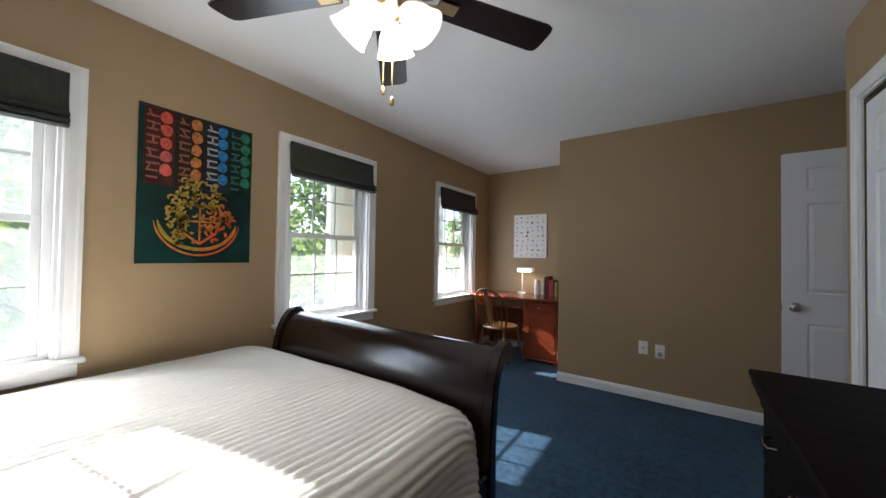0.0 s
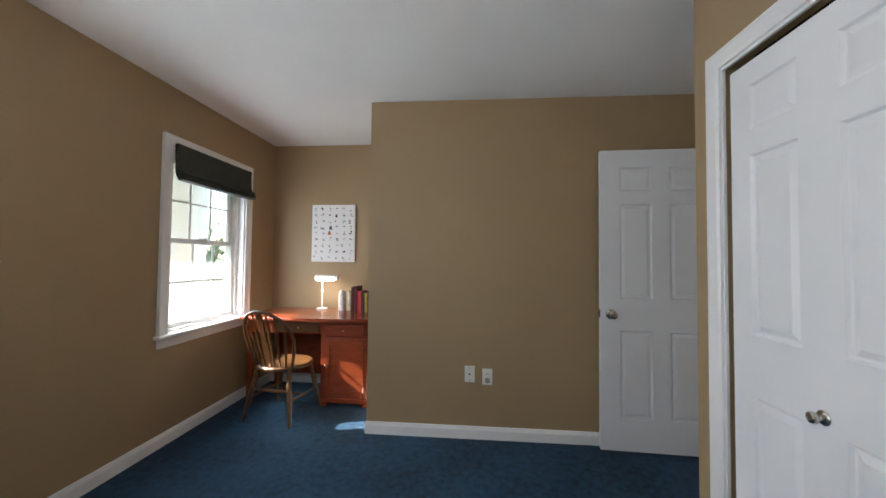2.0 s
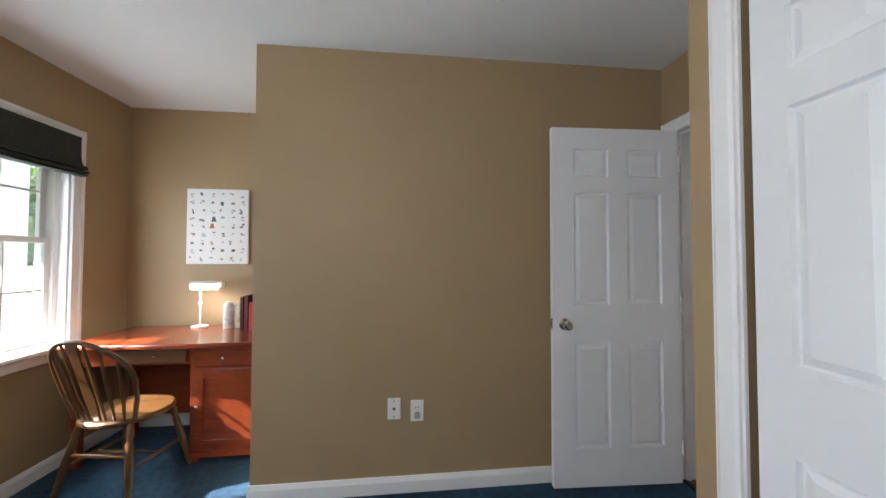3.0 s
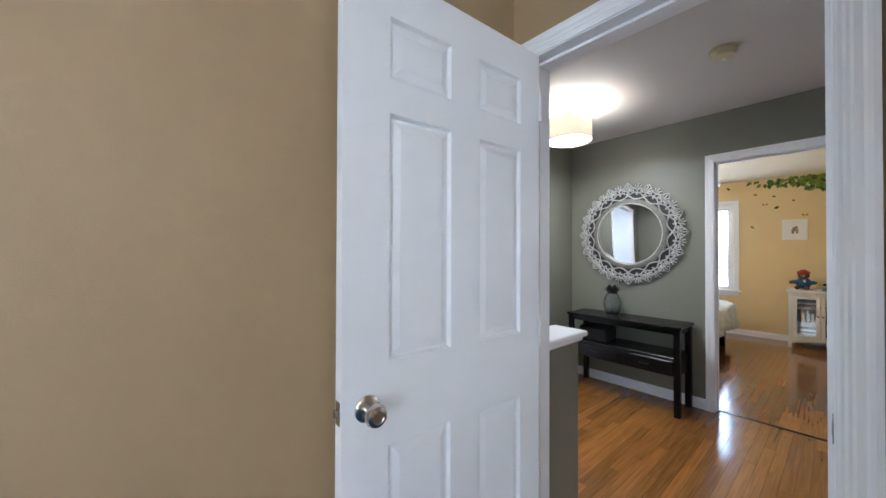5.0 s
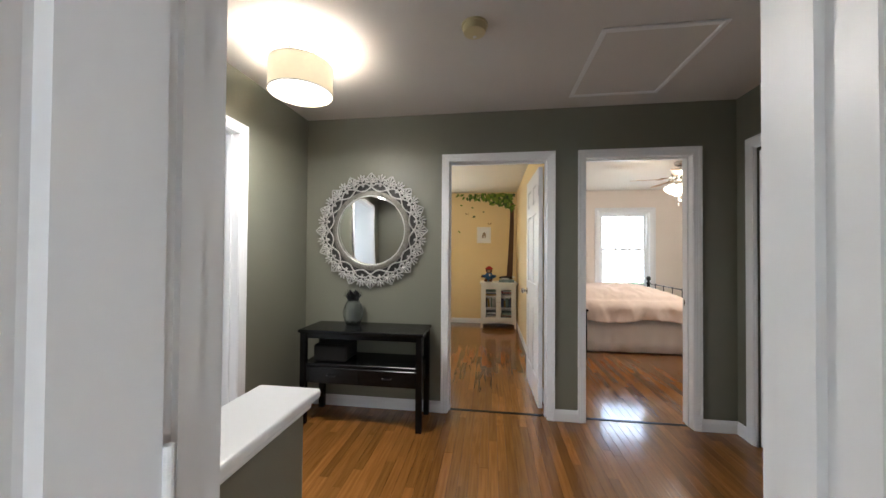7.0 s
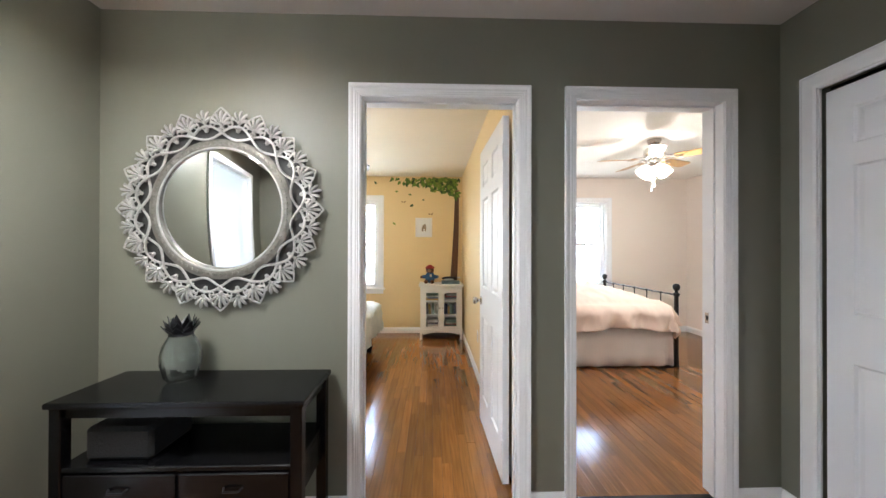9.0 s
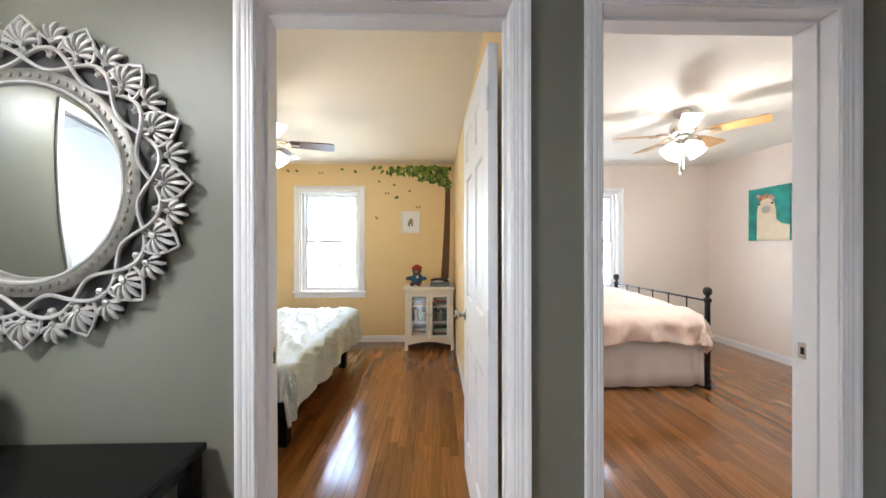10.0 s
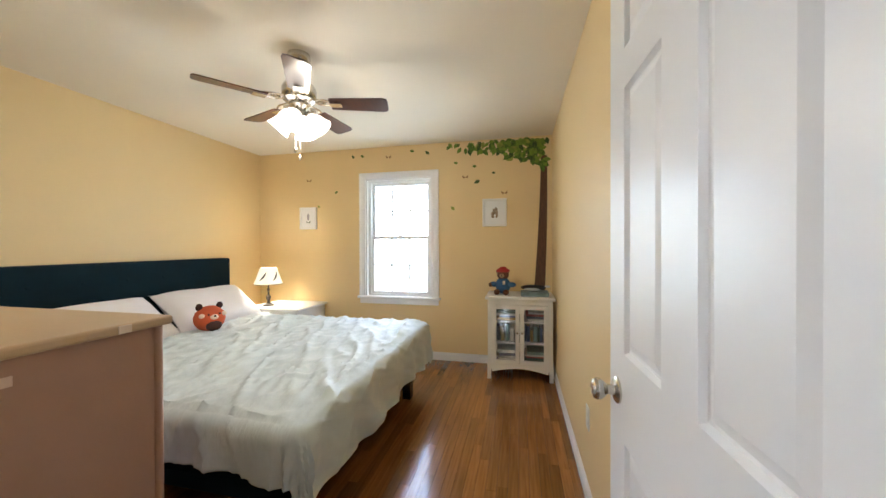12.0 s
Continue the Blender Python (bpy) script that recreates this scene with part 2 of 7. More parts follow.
def plank_material():
    mat = bpy.data.materials.new("oak_floor_plank")
    mat.use_nodes = True
    nt = mat.node_tree
    b = nt.nodes["Principled BSDF"]
    tc = nt.nodes.new("ShaderNodeTexCoord")
    info = nt.nodes.new("ShaderNodeObjectInfo")
    off = nt.nodes.new("ShaderNodeVectorMath")
    off.operation = "MULTIPLY_ADD"
    off.inputs[1].default_value = (1, 1, 1)
    comb = nt.nodes.new("ShaderNodeCombineXYZ")
    ml = nt.nodes.new("ShaderNodeMath")
    ml.operation = "MULTIPLY"
    ml.inputs[1].default_value = 40
    nt.links.new(info.outputs["Random"], ml.inputs[0])
    for k in range(3):
        nt.links.new(ml.outputs[0], comb.inputs[k])
    nt.links.new(tc.outputs["Object"], off.inputs[0])
    nt.links.new(comb.outputs[0], off.inputs[2])
    mp = nt.nodes.new("ShaderNodeMapping")
    mp.inputs["Scale"].default_value = (1.2, 26, 1)
    nt.links.new(off.outputs[0], mp.inputs["Vector"])
    grain = nt.nodes.new("ShaderNodeTexNoise")
    grain.inputs["Scale"].default_value, grain.inputs["Detail"].default_value = 3.0, 7
    nt.links.new(mp.outputs[0], grain.inputs["Vector"])
    ramp = nt.nodes.new("ShaderNodeValToRGB")
    ramp.color_ramp.elements[0].position, ramp.color_ramp.elements[0].color = 0.26, (0.178, 0.068, 0.0150, 1)
    ramp.color_ramp.elements[1].position, ramp.color_ramp.elements[1].color = 0.76, (0.295, 0.126, 0.032, 1)
    nt.links.new(grain.outputs["Fac"], ramp.inputs[0])
    mr = nt.nodes.new("ShaderNodeMapRange")
    mr.inputs["To Min"].default_value, mr.inputs["To Max"].default_value = 0.74, 1.28
    nt.links.new(info.outputs["Random"], mr.inputs["Value"])
    hsv = nt.nodes.new("ShaderNodeHueSaturation")
    nt.links.new(mr.outputs[0], hsv.inputs["Value"])
    nt.links.new(ramp.outputs[0], hsv.inputs["Color"])
    nt.links.new(hsv.outputs[0], b.inputs["Base Color"])
    rr = nt.nodes.new("ShaderNodeMapRange")
    rr.inputs["To Min"].default_value, rr.inputs["To Max"].default_value = 0.13, 0.20
    nt.links.new(grain.outputs["Fac"], rr.inputs["Value"])
    nt.links.new(rr.outputs[0], b.inputs["Roughness"])
    b.inputs["Coat Weight"].default_value, b.inputs["Coat Roughness"].default_value = 0.35, 0.08
    bn = nt.nodes.new("ShaderNodeBump")
    bn.inputs["Strength"].default_value, bn.inputs["Distance"].default_value = 0.05, 0.002
    nt.links.new(grain.outputs["Fac"], bn.inputs["Height"])
    nt.links.new(bn.outputs[0], b.inputs["Normal"])
    return mat


PLANK = plank_material()
_plain = {}


def paint(color, rough=0.6, metal=0.0):
    """A plain small-thing colour, cached."""
    key = (color, rough, metal)
    if key not in _plain:
        _plain[key] = material("paint", color, rough, metal, vary=0.08, scale=14)
    return _plain[key]


# ---- mesh helpers ----
def thing(name, label, category, x=0, y=0, z=0, rz=0, group="", kind=""):
    ob = new(name)
    ob.empty_display_size = 0.05
    ob.matrix_basis = pose(x, y, z, 0, 0, rz)
    return tagged(ob, label, category, group, kind)


def part(name, bm, mat, parent=None, label="", smooth=False, fix=True):
    """Links a bmesh as one mesh object; its coordinates are those of its parent."""
    if fix:
        bmesh.ops.recalc_face_normals(bm, faces=bm.faces)
    me = bpy.data.meshes.new(name)
    bm.to_mesh(me)
    bm.free()
    me.materials.append(mat)
    if smooth:
        for p in me.polygons:
            p.use_smooth = True
        me.set_sharp_from_angle(angle=radians(38))
    ob = new(name, me)
    if parent is not None:
        ob.parent = parent
    if label:
        ob["label"] = label
    return ob


def solid(name, bm, mat, label, category, smooth=False, kind="", group=""):
    return tagged(part(name, bm, mat, None, "", smooth), label, category, group, kind)


def box(x0, x1, y0, y1, z0, z1, bevel=0.0, bm=None, segs=1):
    own = bmesh.new()
    bmesh.ops.create_cube(own, size=1)
    for v in own.verts:
        v.co = Vector((x0 + (v.co.x + 0.5) * (x1 - x0), y0 + (v.co.y + 0.5) * (y1 - y0), z0 + (v.co.z + 0.5) * (z1 - z0)))
    if bevel:
        bmesh.ops.bevel(own, geom=own.edges[:], offset=bevel, segments=segs, affect="EDGES", profile=0.5)
    return merge(bm, own)


def merge(bm, own):
    if bm is None:
        return own
    me = bpy.data.meshes.new("scratch")
    own.to_mesh(me)
    own.free()
    bm.from_mesh(me)
    bpy.data.meshes.remove(me)
    return bm


def lathe(profile, segs=24, bm=None, cx=0, cy=0, m=None):
    """Turned shape about z from (radius, height) pairs."""
    own = bmesh.new()
    rings = []
    for r, z in profile:
        if r < 1e-5:
            rings.append([own.verts.new((cx, cy, z))])
        else:
            rings.append([own.verts.new((cx + r * math.cos(2 * math.pi * k / segs), cy + r * math.sin(2 * math.pi * k / segs), z)) for k in range(segs)])
    for a, b in zip(rings, rings[1:]):
        for k in range(segs):
            j = (k + 1) % segs
            if len(a) == 1 and len(b) == 1:
                continue
            if len(a) == 1:
                own.faces.new((a[0], b[j], b[k]))
            elif len(b) == 1:
                own.faces.new((a[k], a[j], b[0]))
            else:
                own.faces.new((a[k], a[j], b[j], b[k]))
    if m is not None:
        bmesh.ops.transform(own, matrix=m, verts=own.verts)
    return merge(bm, own)


def tube(points, radius, segs=8, bm=None, closed=False):
    """A round bar along points; radius is one number or one per point."""
    own = bmesh.new()
    pts = [Vector(p) for p in points]
    rad = radius if isinstance(radius, (list, tuple)) else [radius] * len(pts)
    rings = []
    up = Vector((0, 0, 1))
    for i, p in enumerate(pts):
        a = pts[i - 1] if i or closed else p
        b = pts[(i + 1) % len(pts)] if i + 1 < len(pts) or closed else p
        d = (b - a).normalized()
        side = d.cross(up)
        if side.length < 0.05:
            side = d.cross(Vector((1, 0, 0)))
        side.normalize()
        top = side.cross(d).normalized()
        rings.append([own.verts.new(p + rad[i] * (side * math.cos(2 * math.pi * k / segs) + top * math.sin(2 * math.pi * k / segs))) for k in range(segs)])
    pairs = list(zip(rings, rings[1:])) + ([(rings[-1], rings[0])] if closed else [])
    for a, b in pairs:
        for k in range(segs):
            j = (k + 1) % segs
            own.faces.new((a[k], a[j], b[j], b[k]))
    if not closed:
        own.faces.new(rings[0])
        own.faces.new(rings[-1])
    return merge(bm, own)


def prism(outline, y0, y1, bm=None, axis="y", bevel=0.0):
    """Extrudes a 2D outline; for axis y the outline is (x, z), for x it is (y, z), for z it is (x, y)."""
    own = bmesh.new()

    def at(p, h):
        return {"y": (p[0], h, p[1]), "x": (h, p[0], p[1]), "z": (p[0], p[1], h)}[axis]
    a = [own.verts.new(at(p, y0)) for p in outline]
    b = [own.verts.new(at(p, y1)) for p in outline]
    n = len(outline)
    for k in range(n):
        own.faces.new((a[k], a[(k + 1) % n], b[(k + 1) % n], b[k]))
    own.faces.new(a)
    own.faces.new(b)
    if bevel:
        bmesh.ops.recalc_face_normals(own, faces=own.faces)
        bmesh.ops.bevel(own, geom=[e for e in own.edges if e.calc_face_angle(0) > 0.6], offset=bevel, segments=1, affect="EDGES")
    return merge(bm, own)


def ball(x, y, z, rx, ry=None, rz=None, bm=None, sub=2, m=None):
    own = bmesh.new()
    bmesh.ops.create_icosphere(own, subdivisions=sub, radius=1)
    for v in own.verts:
        v.co = Vector((x + v.co.x * rx, y + v.co.y * (ry or rx), z + v.co.z * (rz or rx)))
    if m is not None:
        bmesh.ops.transform(own, matrix=m, verts=own.verts)
    return merge(bm, own)


def wall(name, axis, p0, p1, a0, a1, mat, holes=(), z1=2.45, z0=0.0, label="", category="wall"):
    """A wall slab between p0 and p1 across its axis, from a0 to a1 along, with rectangular openings (a, b, low, high)."""
    bm = bmesh.new()

    def block(u0, u1, w0, w1):
        if u1 - u0 > 1e-4 and w1 - w0 > 1e-4:
            if axis == "x":
                box(p0, p1, u0, u1, w0, w1, bm=bm)
            else:
                box(u0, u1, p0, p1, w0, w1, bm=bm)
    at = a0
    for u0, u1, low, high in sorted(holes):
        block(at, u0, z0, z1)
        block(u0, u1, z0, low)
        block(u0, u1, high, z1)
        at = u1
    block(at, a1, z0, z1)
    return solid(name, bm, mat, label, category, kind="structure")


def on_wall(axis, pos, sign):
    """Maps (along, out of the wall, height) into the world."""
    if axis == "x":
        return lambda a, d, z: Vector((pos + sign * d, a, z))
    return lambda a, d, z: Vector((a, pos + sign * d, z))


FLUTED = [(0.0, 0.0), (0.0, 0.010), (0.006, 0.0122), (0.012, 0.0115), (0.018, 0.0138), (0.024, 0.0130), (0.030, 0.0155), (0.038, 0.0155),
          (0.044, 0.0148), (0.050, 0.0178), (0.058, 0.020), (0.070, 0.020), (0.070, 0.0)]


def frame_sweep(at, a0, a1, z0, z1, profile, bm=None, bottom=False):
    """Mitred moulding round an opening; the profile is (outward width, depth out of the wall)."""
    own = bmesh.new()
    rows = []
    for u, d in profile:
        lo = z0 - u if bottom else z0
        ring = [(a0 - u, lo), (a0 - u, z1 + u), (a1 + u, z1 + u), (a1 + u, lo)]
        rows.append([own.verts.new(at(a, d, z)) for a, z in ring])
    n = len(rows)
    for i in range(n):
        r, s = rows[i], rows[(i + 1) % n]
        for k in range(4 if bottom else 3):
            own.faces.new((r[k], r[(k + 1) % 4], s[(k + 1) % 4], s[k]))
    if not bottom:
        own.faces.new([r[0] for r in rows])
        own.faces.new([r[3] for r in rows])
    return merge(bm, own)


def wbox(at, a0, a1, d0, d1, z0, z1, bevel=0.0, bm=None):
    p, q = at(a0, d0, z0), at(a1, d1, z1)
    return box(min(p.x, q.x), max(p.x, q.x), min(p.y, q.y), max(p.y, q.y), z0, z1, bevel, bm)


def baseboard(name, pieces, mat=None):
    """pieces: (axis, face, sign, from, to)."""
    top = thing(name, "low white painted baseboard along the wall", "baseboard", kind="structure")
    for axis, pos, sign, a0, a1 in pieces:
        at = on_wall(axis, pos, sign)
        outline = [(0.0, 0.0), (0.013, 0.0), (0.013, 0.062), (0.009, 0.074), (0.005, 0.086), (0.0, 0.088)]
        bm = bmesh.new()
        a = [bm.verts.new(at(a0, d, z)) for d, z in outline]
        b = [bm.verts.new(at(a1, d, z)) for d, z in outline]
        n = len(outline)
        for k in range(n):
            bm.faces.new((a[k], a[(k + 1) % n], b[(k + 1) % n], b[k]))
        bm.faces.new(a)
        bm.faces.new(b)
        part("baseboard_run", bm, mat or TRIM, top)
    return top


# ---- structure ----
WX, FY, AX, AY = -2.313, 3.78, -1.003, 4.72       # window wall, far wall, alcove side, alcove back
CX, NY, DX = 0.724, 2.86, 1.375                   # closet wall, nook side, door wall of the first bedroom
HX0, HX, HL, HR = 1.50, 3.80, 4.878, 1.497         # hall
RX0, RX, YR, YL, PR, PT = 3.93, 7.47, 2.815, 6.385, -0.81, 2.70
BACK = -1.9
WINS = [(-0.275, 0.505), (1.60, 2.38), (3.475, 4.255)]
WZ0, WZ1 = 0.745, 2.035
DOOR_H = 2.045
wall("wall_window_bedroom", "x", WX - 0.17, WX, BACK - 0.1, AY + 0.1, TAN, [(a, b, WZ0, WZ1) for a, b in WINS], label="tan painted bedroom wall with three sash windows")
wall("wall_alcove_back", "y", AY, AY + 0.06, WX, AX + 0.06, TAN, label="tan painted back wall of the desk alcove")
wall("wall_alcove_side", "x", AX, AX + 0.06, FY + 0.06, AY, TAN, label="tan painted side wall of the desk alcove")
wall("wall_far_bedroom", "y", FY, FY + 0.06, AX, DX, TAN, label="plain tan painted bedroom wall with wall plates")
wall("wall_door_bedroom", "x", DX, DX + 0.06, NY - 0.06, FY + 0.06, TAN, [(2.936, 3.718, 0, DOOR_H)], label="tan painted wall round the bedroom doorway")
wall("wall_nook_side", "y", NY - 0.06, NY, CX, DX, TAN, label="short tan painted wall beside the doorway")
CLO = (2.02, 2.705)
wall("wall_closet_bedroom", "x", CX, CX + 0.06, BACK, NY - 0.06, TAN, [(*CLO, 0, 2.04)], label="tan painted wall round the closet door")
wall("wall_back_bedroom", "y", BACK - 0.06, BACK, WX, CX + 0.06, TAN, label="tan painted back wall of the bedroom")
# near-black sheet stands for the unlit closet behind the door
wall("wall_closet_inside", "x", CX + 0.20, CX + 0.24, 1.9, 2.8, DARK, label="closet inner wall coloured near-black for its unlit inside")

wall("wall_hall_door_side", "x", DX + 0.065, HX0, HR - 0.06, HL + 0.06, GREY, [(2.936, 3.718, 0, DOOR_H)], label="grey-green hall wall round the bedroom doorway")
# unseen end walls added to keep outside light out of the closet
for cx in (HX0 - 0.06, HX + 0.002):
    wall("wall_hall_closet_end", "x", cx, cx + 0.058, HR - 0.30, HR - 0.062, DARK, label="unseen near-black end wall keeping light out of the hall closet")
YD, PD = (2.832, 3.643), (1.782, 2.571)
wall("wall_hall_mirror", "x", HX, HX + 0.06, HR - 0.06, HL + 0.06, GREY, [(*YD, 0, 2.064), (*PD, 0, 2.064)], label="grey-green hall wall with two doorways and a mirror")
BD = (1.954, 3.001)
wall("wall_hall_bath", "y", HL, HL + 0.06, HX0, HX, GREY, [(*BD, 0, 2.07)], label="grey-green hall wall round the white room's doorway")
HC = (1.77, 3.63)
wall("wall_hall_closet", "y", HR - 0.06, HR, HX0, HX, GREY, [(*HC, 0, 2.045)], label="grey-green hall wall round the closet doors")
# coloured near-black, as no light reaches behind the folding leaves
wall("wall_hall_closet_inside", "y", HR - 0.30, HR - 0.26, HX0, HX, DARK, label="hall closet inner wall coloured near-black for its unlit inside")

wall("wall_yellow_door", "x", HX + 0.065, RX0, YR, YL, YELLOW, [(*YD, 0, 2.064)], label="yellow painted wall round the bedroom doorway")
YW, PW = (4.115, 4.93), (0.50, 1.36)
wall("wall_yellow_window", "x", RX, RX + 0.16, YR - 0.06, YL + 0.06, YELLOW, [(*YW, 0.70, 2.075)], label="yellow painted wall with a tree decal and a window")
wall("wall_yellow_head", "y", YL, YL + 0.06, RX0 - 0.06, RX, YELLOW, label="yellow painted wall behind the bed")
wall("wall_yellow_side", "y", YR - 0.055, YR, RX0, RX, YELLOW, label="yellow painted side wall behind the open door")
wall("wall_pink_door", "x", HX + 0.065, RX0, PR, PT, PINK, [(*PD, 0, 2.064)], label="pale pink wall round the bedroom doorway")
wall("wall_pink_window", "x", RX, RX + 0.16, PR - 0.06, YR - 0.06, PINK, [(*PW, 0.72, 2.06)], label="pale pink wall with a sash window")
wall("wall_pink_side", "y", PR - 0.06, PR, RX0 - 0.06, RX, PINK, label="pale pink wall with a painted canvas")
wall("wall_pink_head", "y", PT, PT + 0.055, RX0, RX, PINK, label="pale pink wall behind the iron bed")
wall("wall_bath_door", "y", HL + 0.065, HL + 0.125, 1.55, 3.5, BATH, [(*BD, 0, 2.07)], label="white wall round the doorway of the white room")
# the opening holds the added, unseen window
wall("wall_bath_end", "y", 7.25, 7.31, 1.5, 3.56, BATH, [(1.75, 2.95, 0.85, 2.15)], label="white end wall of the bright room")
wall("wall_bath_left", "x", 1.5, 1.55, HL + 0.065, 7.25, BATH, label="white side wall of the bright room")
wall("wall_bath_right", "x", 3.5, 3.56, HL + 0.065, 7.25, BATH, label="white side wall of the bright room")


def slab(name, x0, x1, y0, y1, z0, z1, mat, label, category):
    return solid(name, box(x0, x1, y0, y1, z0, z1), mat, label, category, kind="structure")


slab("ceiling", WX - 0.17, DX + 0.065, BACK - 0.1, AY + 0.06, 2.45, 2.56, CEIL, "white painted bedroom ceiling", "ceiling")
slab("ceiling", DX + 0.065, HX + 0.062, HR - 0.30, HL + 0.06, 2.45, 2.56, CEILH, "hall ceiling in off-white darkened to dim its bounced light", "ceiling")
slab("ceiling", HX + 0.062, RX + 0.16, YR - 0.055, YL + 0.06, 2.45, 2.56, CEILY, "cream painted ceiling of the yellow bedroom", "ceiling")
slab("ceiling", HX + 0.062, RX + 0.16, PR - 0.06, YR - 0.055, 2.45, 2.56, CEILP, "white painted ceiling of the pink bedroom", "ceiling")
slab("ceiling", 1.5, 3.56, HL + 0.06, 7.31, 2.45, 2.56, CEIL, "white painted ceiling of the bright room", "ceiling")
slab("floor_carpet", WX - 0.1, DX + 0.06, BACK - 0.1, AY + 0.06, -0.12, 0.0, CARPET, "deep blue cut-pile carpet", "carpet")
slab("floor_bath", 1.5, 3.56, HL + 0.06, 7.31, -0.12, 0.0, BATH, "pale floor of the bright room", "floor")
floor_hall = slab("floor_hall", DX + 0.06, HX + 0.065, HR - 0.3, HL + 0.06, -0.12, -0.006, SUBFLOOR, "glossy reddish-brown oak strip floor of the hall", "floor")
floor_yellow = slab("floor_yellow", HX + 0.065, RX + 0.1, YR, YL + 0.06, -0.12, -0.006, SUBFLOOR, "glossy reddish-brown oak strip floor of the yellow bedroom", "floor")
floor_pink = slab("floor_pink", HX + 0.065, RX + 0.1, PR - 0.06, YR, -0.12, -0.006, SUBFLOOR, "glossy honey-brown oak strip floor of the pink bedroom", "floor")

baseboard("baseboard_bedroom", [("x", WX, 1, BACK, AY), ("y", AY, -1, WX + 0.013, AX), ("y", FY, -1, AX, DX), ("x", AX, -1, FY, AY - 0.013), ("x", CX, -1, BACK, CLO[0] - 0.07), ("y", NY, 1, CX, DX - 0.02)])
baseboard("baseboard_hall", [("x", HX, -1, YD[1] + 0.045, HL), ("x", HX, -1, PD[1] + 0.045, YD[0] - 0.045), ("x", HX, -1, HR, PD[0] - 0.045),
                             ("y", HL, -1, BD[1] + 0.045, HX - 0.013), ("y", HR, 1, HC[1] + 0.07, HX - 0.013), ("y", HL, -1, HX0, BD[0] - 0.045), ("x", HX0, 1, HR, 2.885)])
baseboard("baseboard_yellow", [("x", RX, -1, YR, YL), ("y", YR, 1, RX0, RX - 0.013), ("y", YL, -1, RX0, RX - 0.013)])
baseboard("baseboard_pink", [("x", RX, -1, PR, PT), ("y", PR, 1, RX0, RX - 0.013), ("y", PT, -1, RX0, RX - 0.013)])


# ---- doorways, doors ----
def doorway(name, axis, faces, a0, a1, z1, label, wide=0.80):
    """Jambs, stops and fluted casings on both faces; faces: ((position, sign), (position, sign))."""
    top = thing(name, label, "doorway", kind="structure")
    for pos, sign in faces:
        part("casing", frame_sweep(on_wall(axis, pos, sign), a0, a1, 0.0, z1, [(u * wide - 0.012, d) for u, d in FLUTED]), TRIM, top)
    lo, hi = sorted(f[0] for f in faces)
    at = on_wall(axis, lo, 1)
    dep = hi - lo
    for s0, s1 in ((a0 - 0.002, a0 + 0.016), (a1 - 0.016, a1 + 0.002)):
        part("jamb", wbox(at, s0, s1, -0.004, dep + 0.004, 0, z1 - 0.016, 0.002), TRIM, top)
    part("head_jamb", wbox(at, a0 - 0.002, a1 + 0.002, -0.004, dep + 0.004, z1 - 0.016, z1 + 0.002), TRIM, top)
    mid = dep * 0.5
    stop = wbox(at, a0 + 0.016, a0 + 0.026, mid - 0.016, mid + 0.016, 0, z1 - 0.026)
    wbox(at, a1 - 0.026, a1 - 0.016, mid - 0.016, mid + 0.016, 0, z1 - 0.026, bm=stop)
    wbox(at, a0 + 0.016, a1 - 0.016, mid - 0.016, mid + 0.016, z1 - 0.026, z1 - 0.016, bm=stop)
    part("door_stop", stop, TRIM, top)
    return top, at, dep


def strike(top, at, a, d, z, up=0.028):
    bm = wbox(at, a - 0.0015, a + 0.0015, d - 0.016, d + 0.016, z - up, z + up, 0.001)
    part("strike_plate", bm, NICKEL, top, "worn nickel strike plate")
    part("strike_hole", wbox(at, a - 0.0022, a + 0.0022, d - 0.006, d + 0.006, z - 0.012, z + 0.012), DARK, top)


d1, at1, dep1 = doorway("door_1", "x", ((DX, -1), (HX0, 1)), 2.936, 3.718, DOOR_H, "white fluted casing of the first bedroom doorway", 0.86)
strike(d1, at1, 2.9535, 0.022, 0.93)
d2, at2, dep2 = doorway("door_2", "x", ((HX, -1), (RX0, 1)), *YD, 2.064, "white fluted casing of the yellow bedroom doorway")
strike(d2, at2, YD[1] - 0.0175, dep2 - 0.03, 0.93)
d3, at3, dep3 = doorway("door_3", "x", ((HX, -1), (RX0, 1)), *PD, 2.064, "white fluted casing of the pink bedroom doorway")
strike(d3, at3, PD[0] + 0.0175, dep3 - 0.03, 0.93)
d4, at4, dep4 = doorway("door_4", "y", ((HL, -1), (HL + 0.125, 1)), *BD, 2.07, "white fluted casing of the white room's doorway")
for d, ya, yb, xm in ((d2, *YD, HX + 0.05), (d3, *PD, HX + 0.05)):
    part("threshold", box(xm, xm + 0.03, ya, yb, -0.006, 0.004, 0.002), BLACKWOOD, d, "dark wooden threshold strip")
part("threshold", box(DX + 0.03, DX + 0.065, 2.936, 3.718, -0.004, 0.008, 0.003), BLACKWOOD, d1, "dark carpet edge strip")


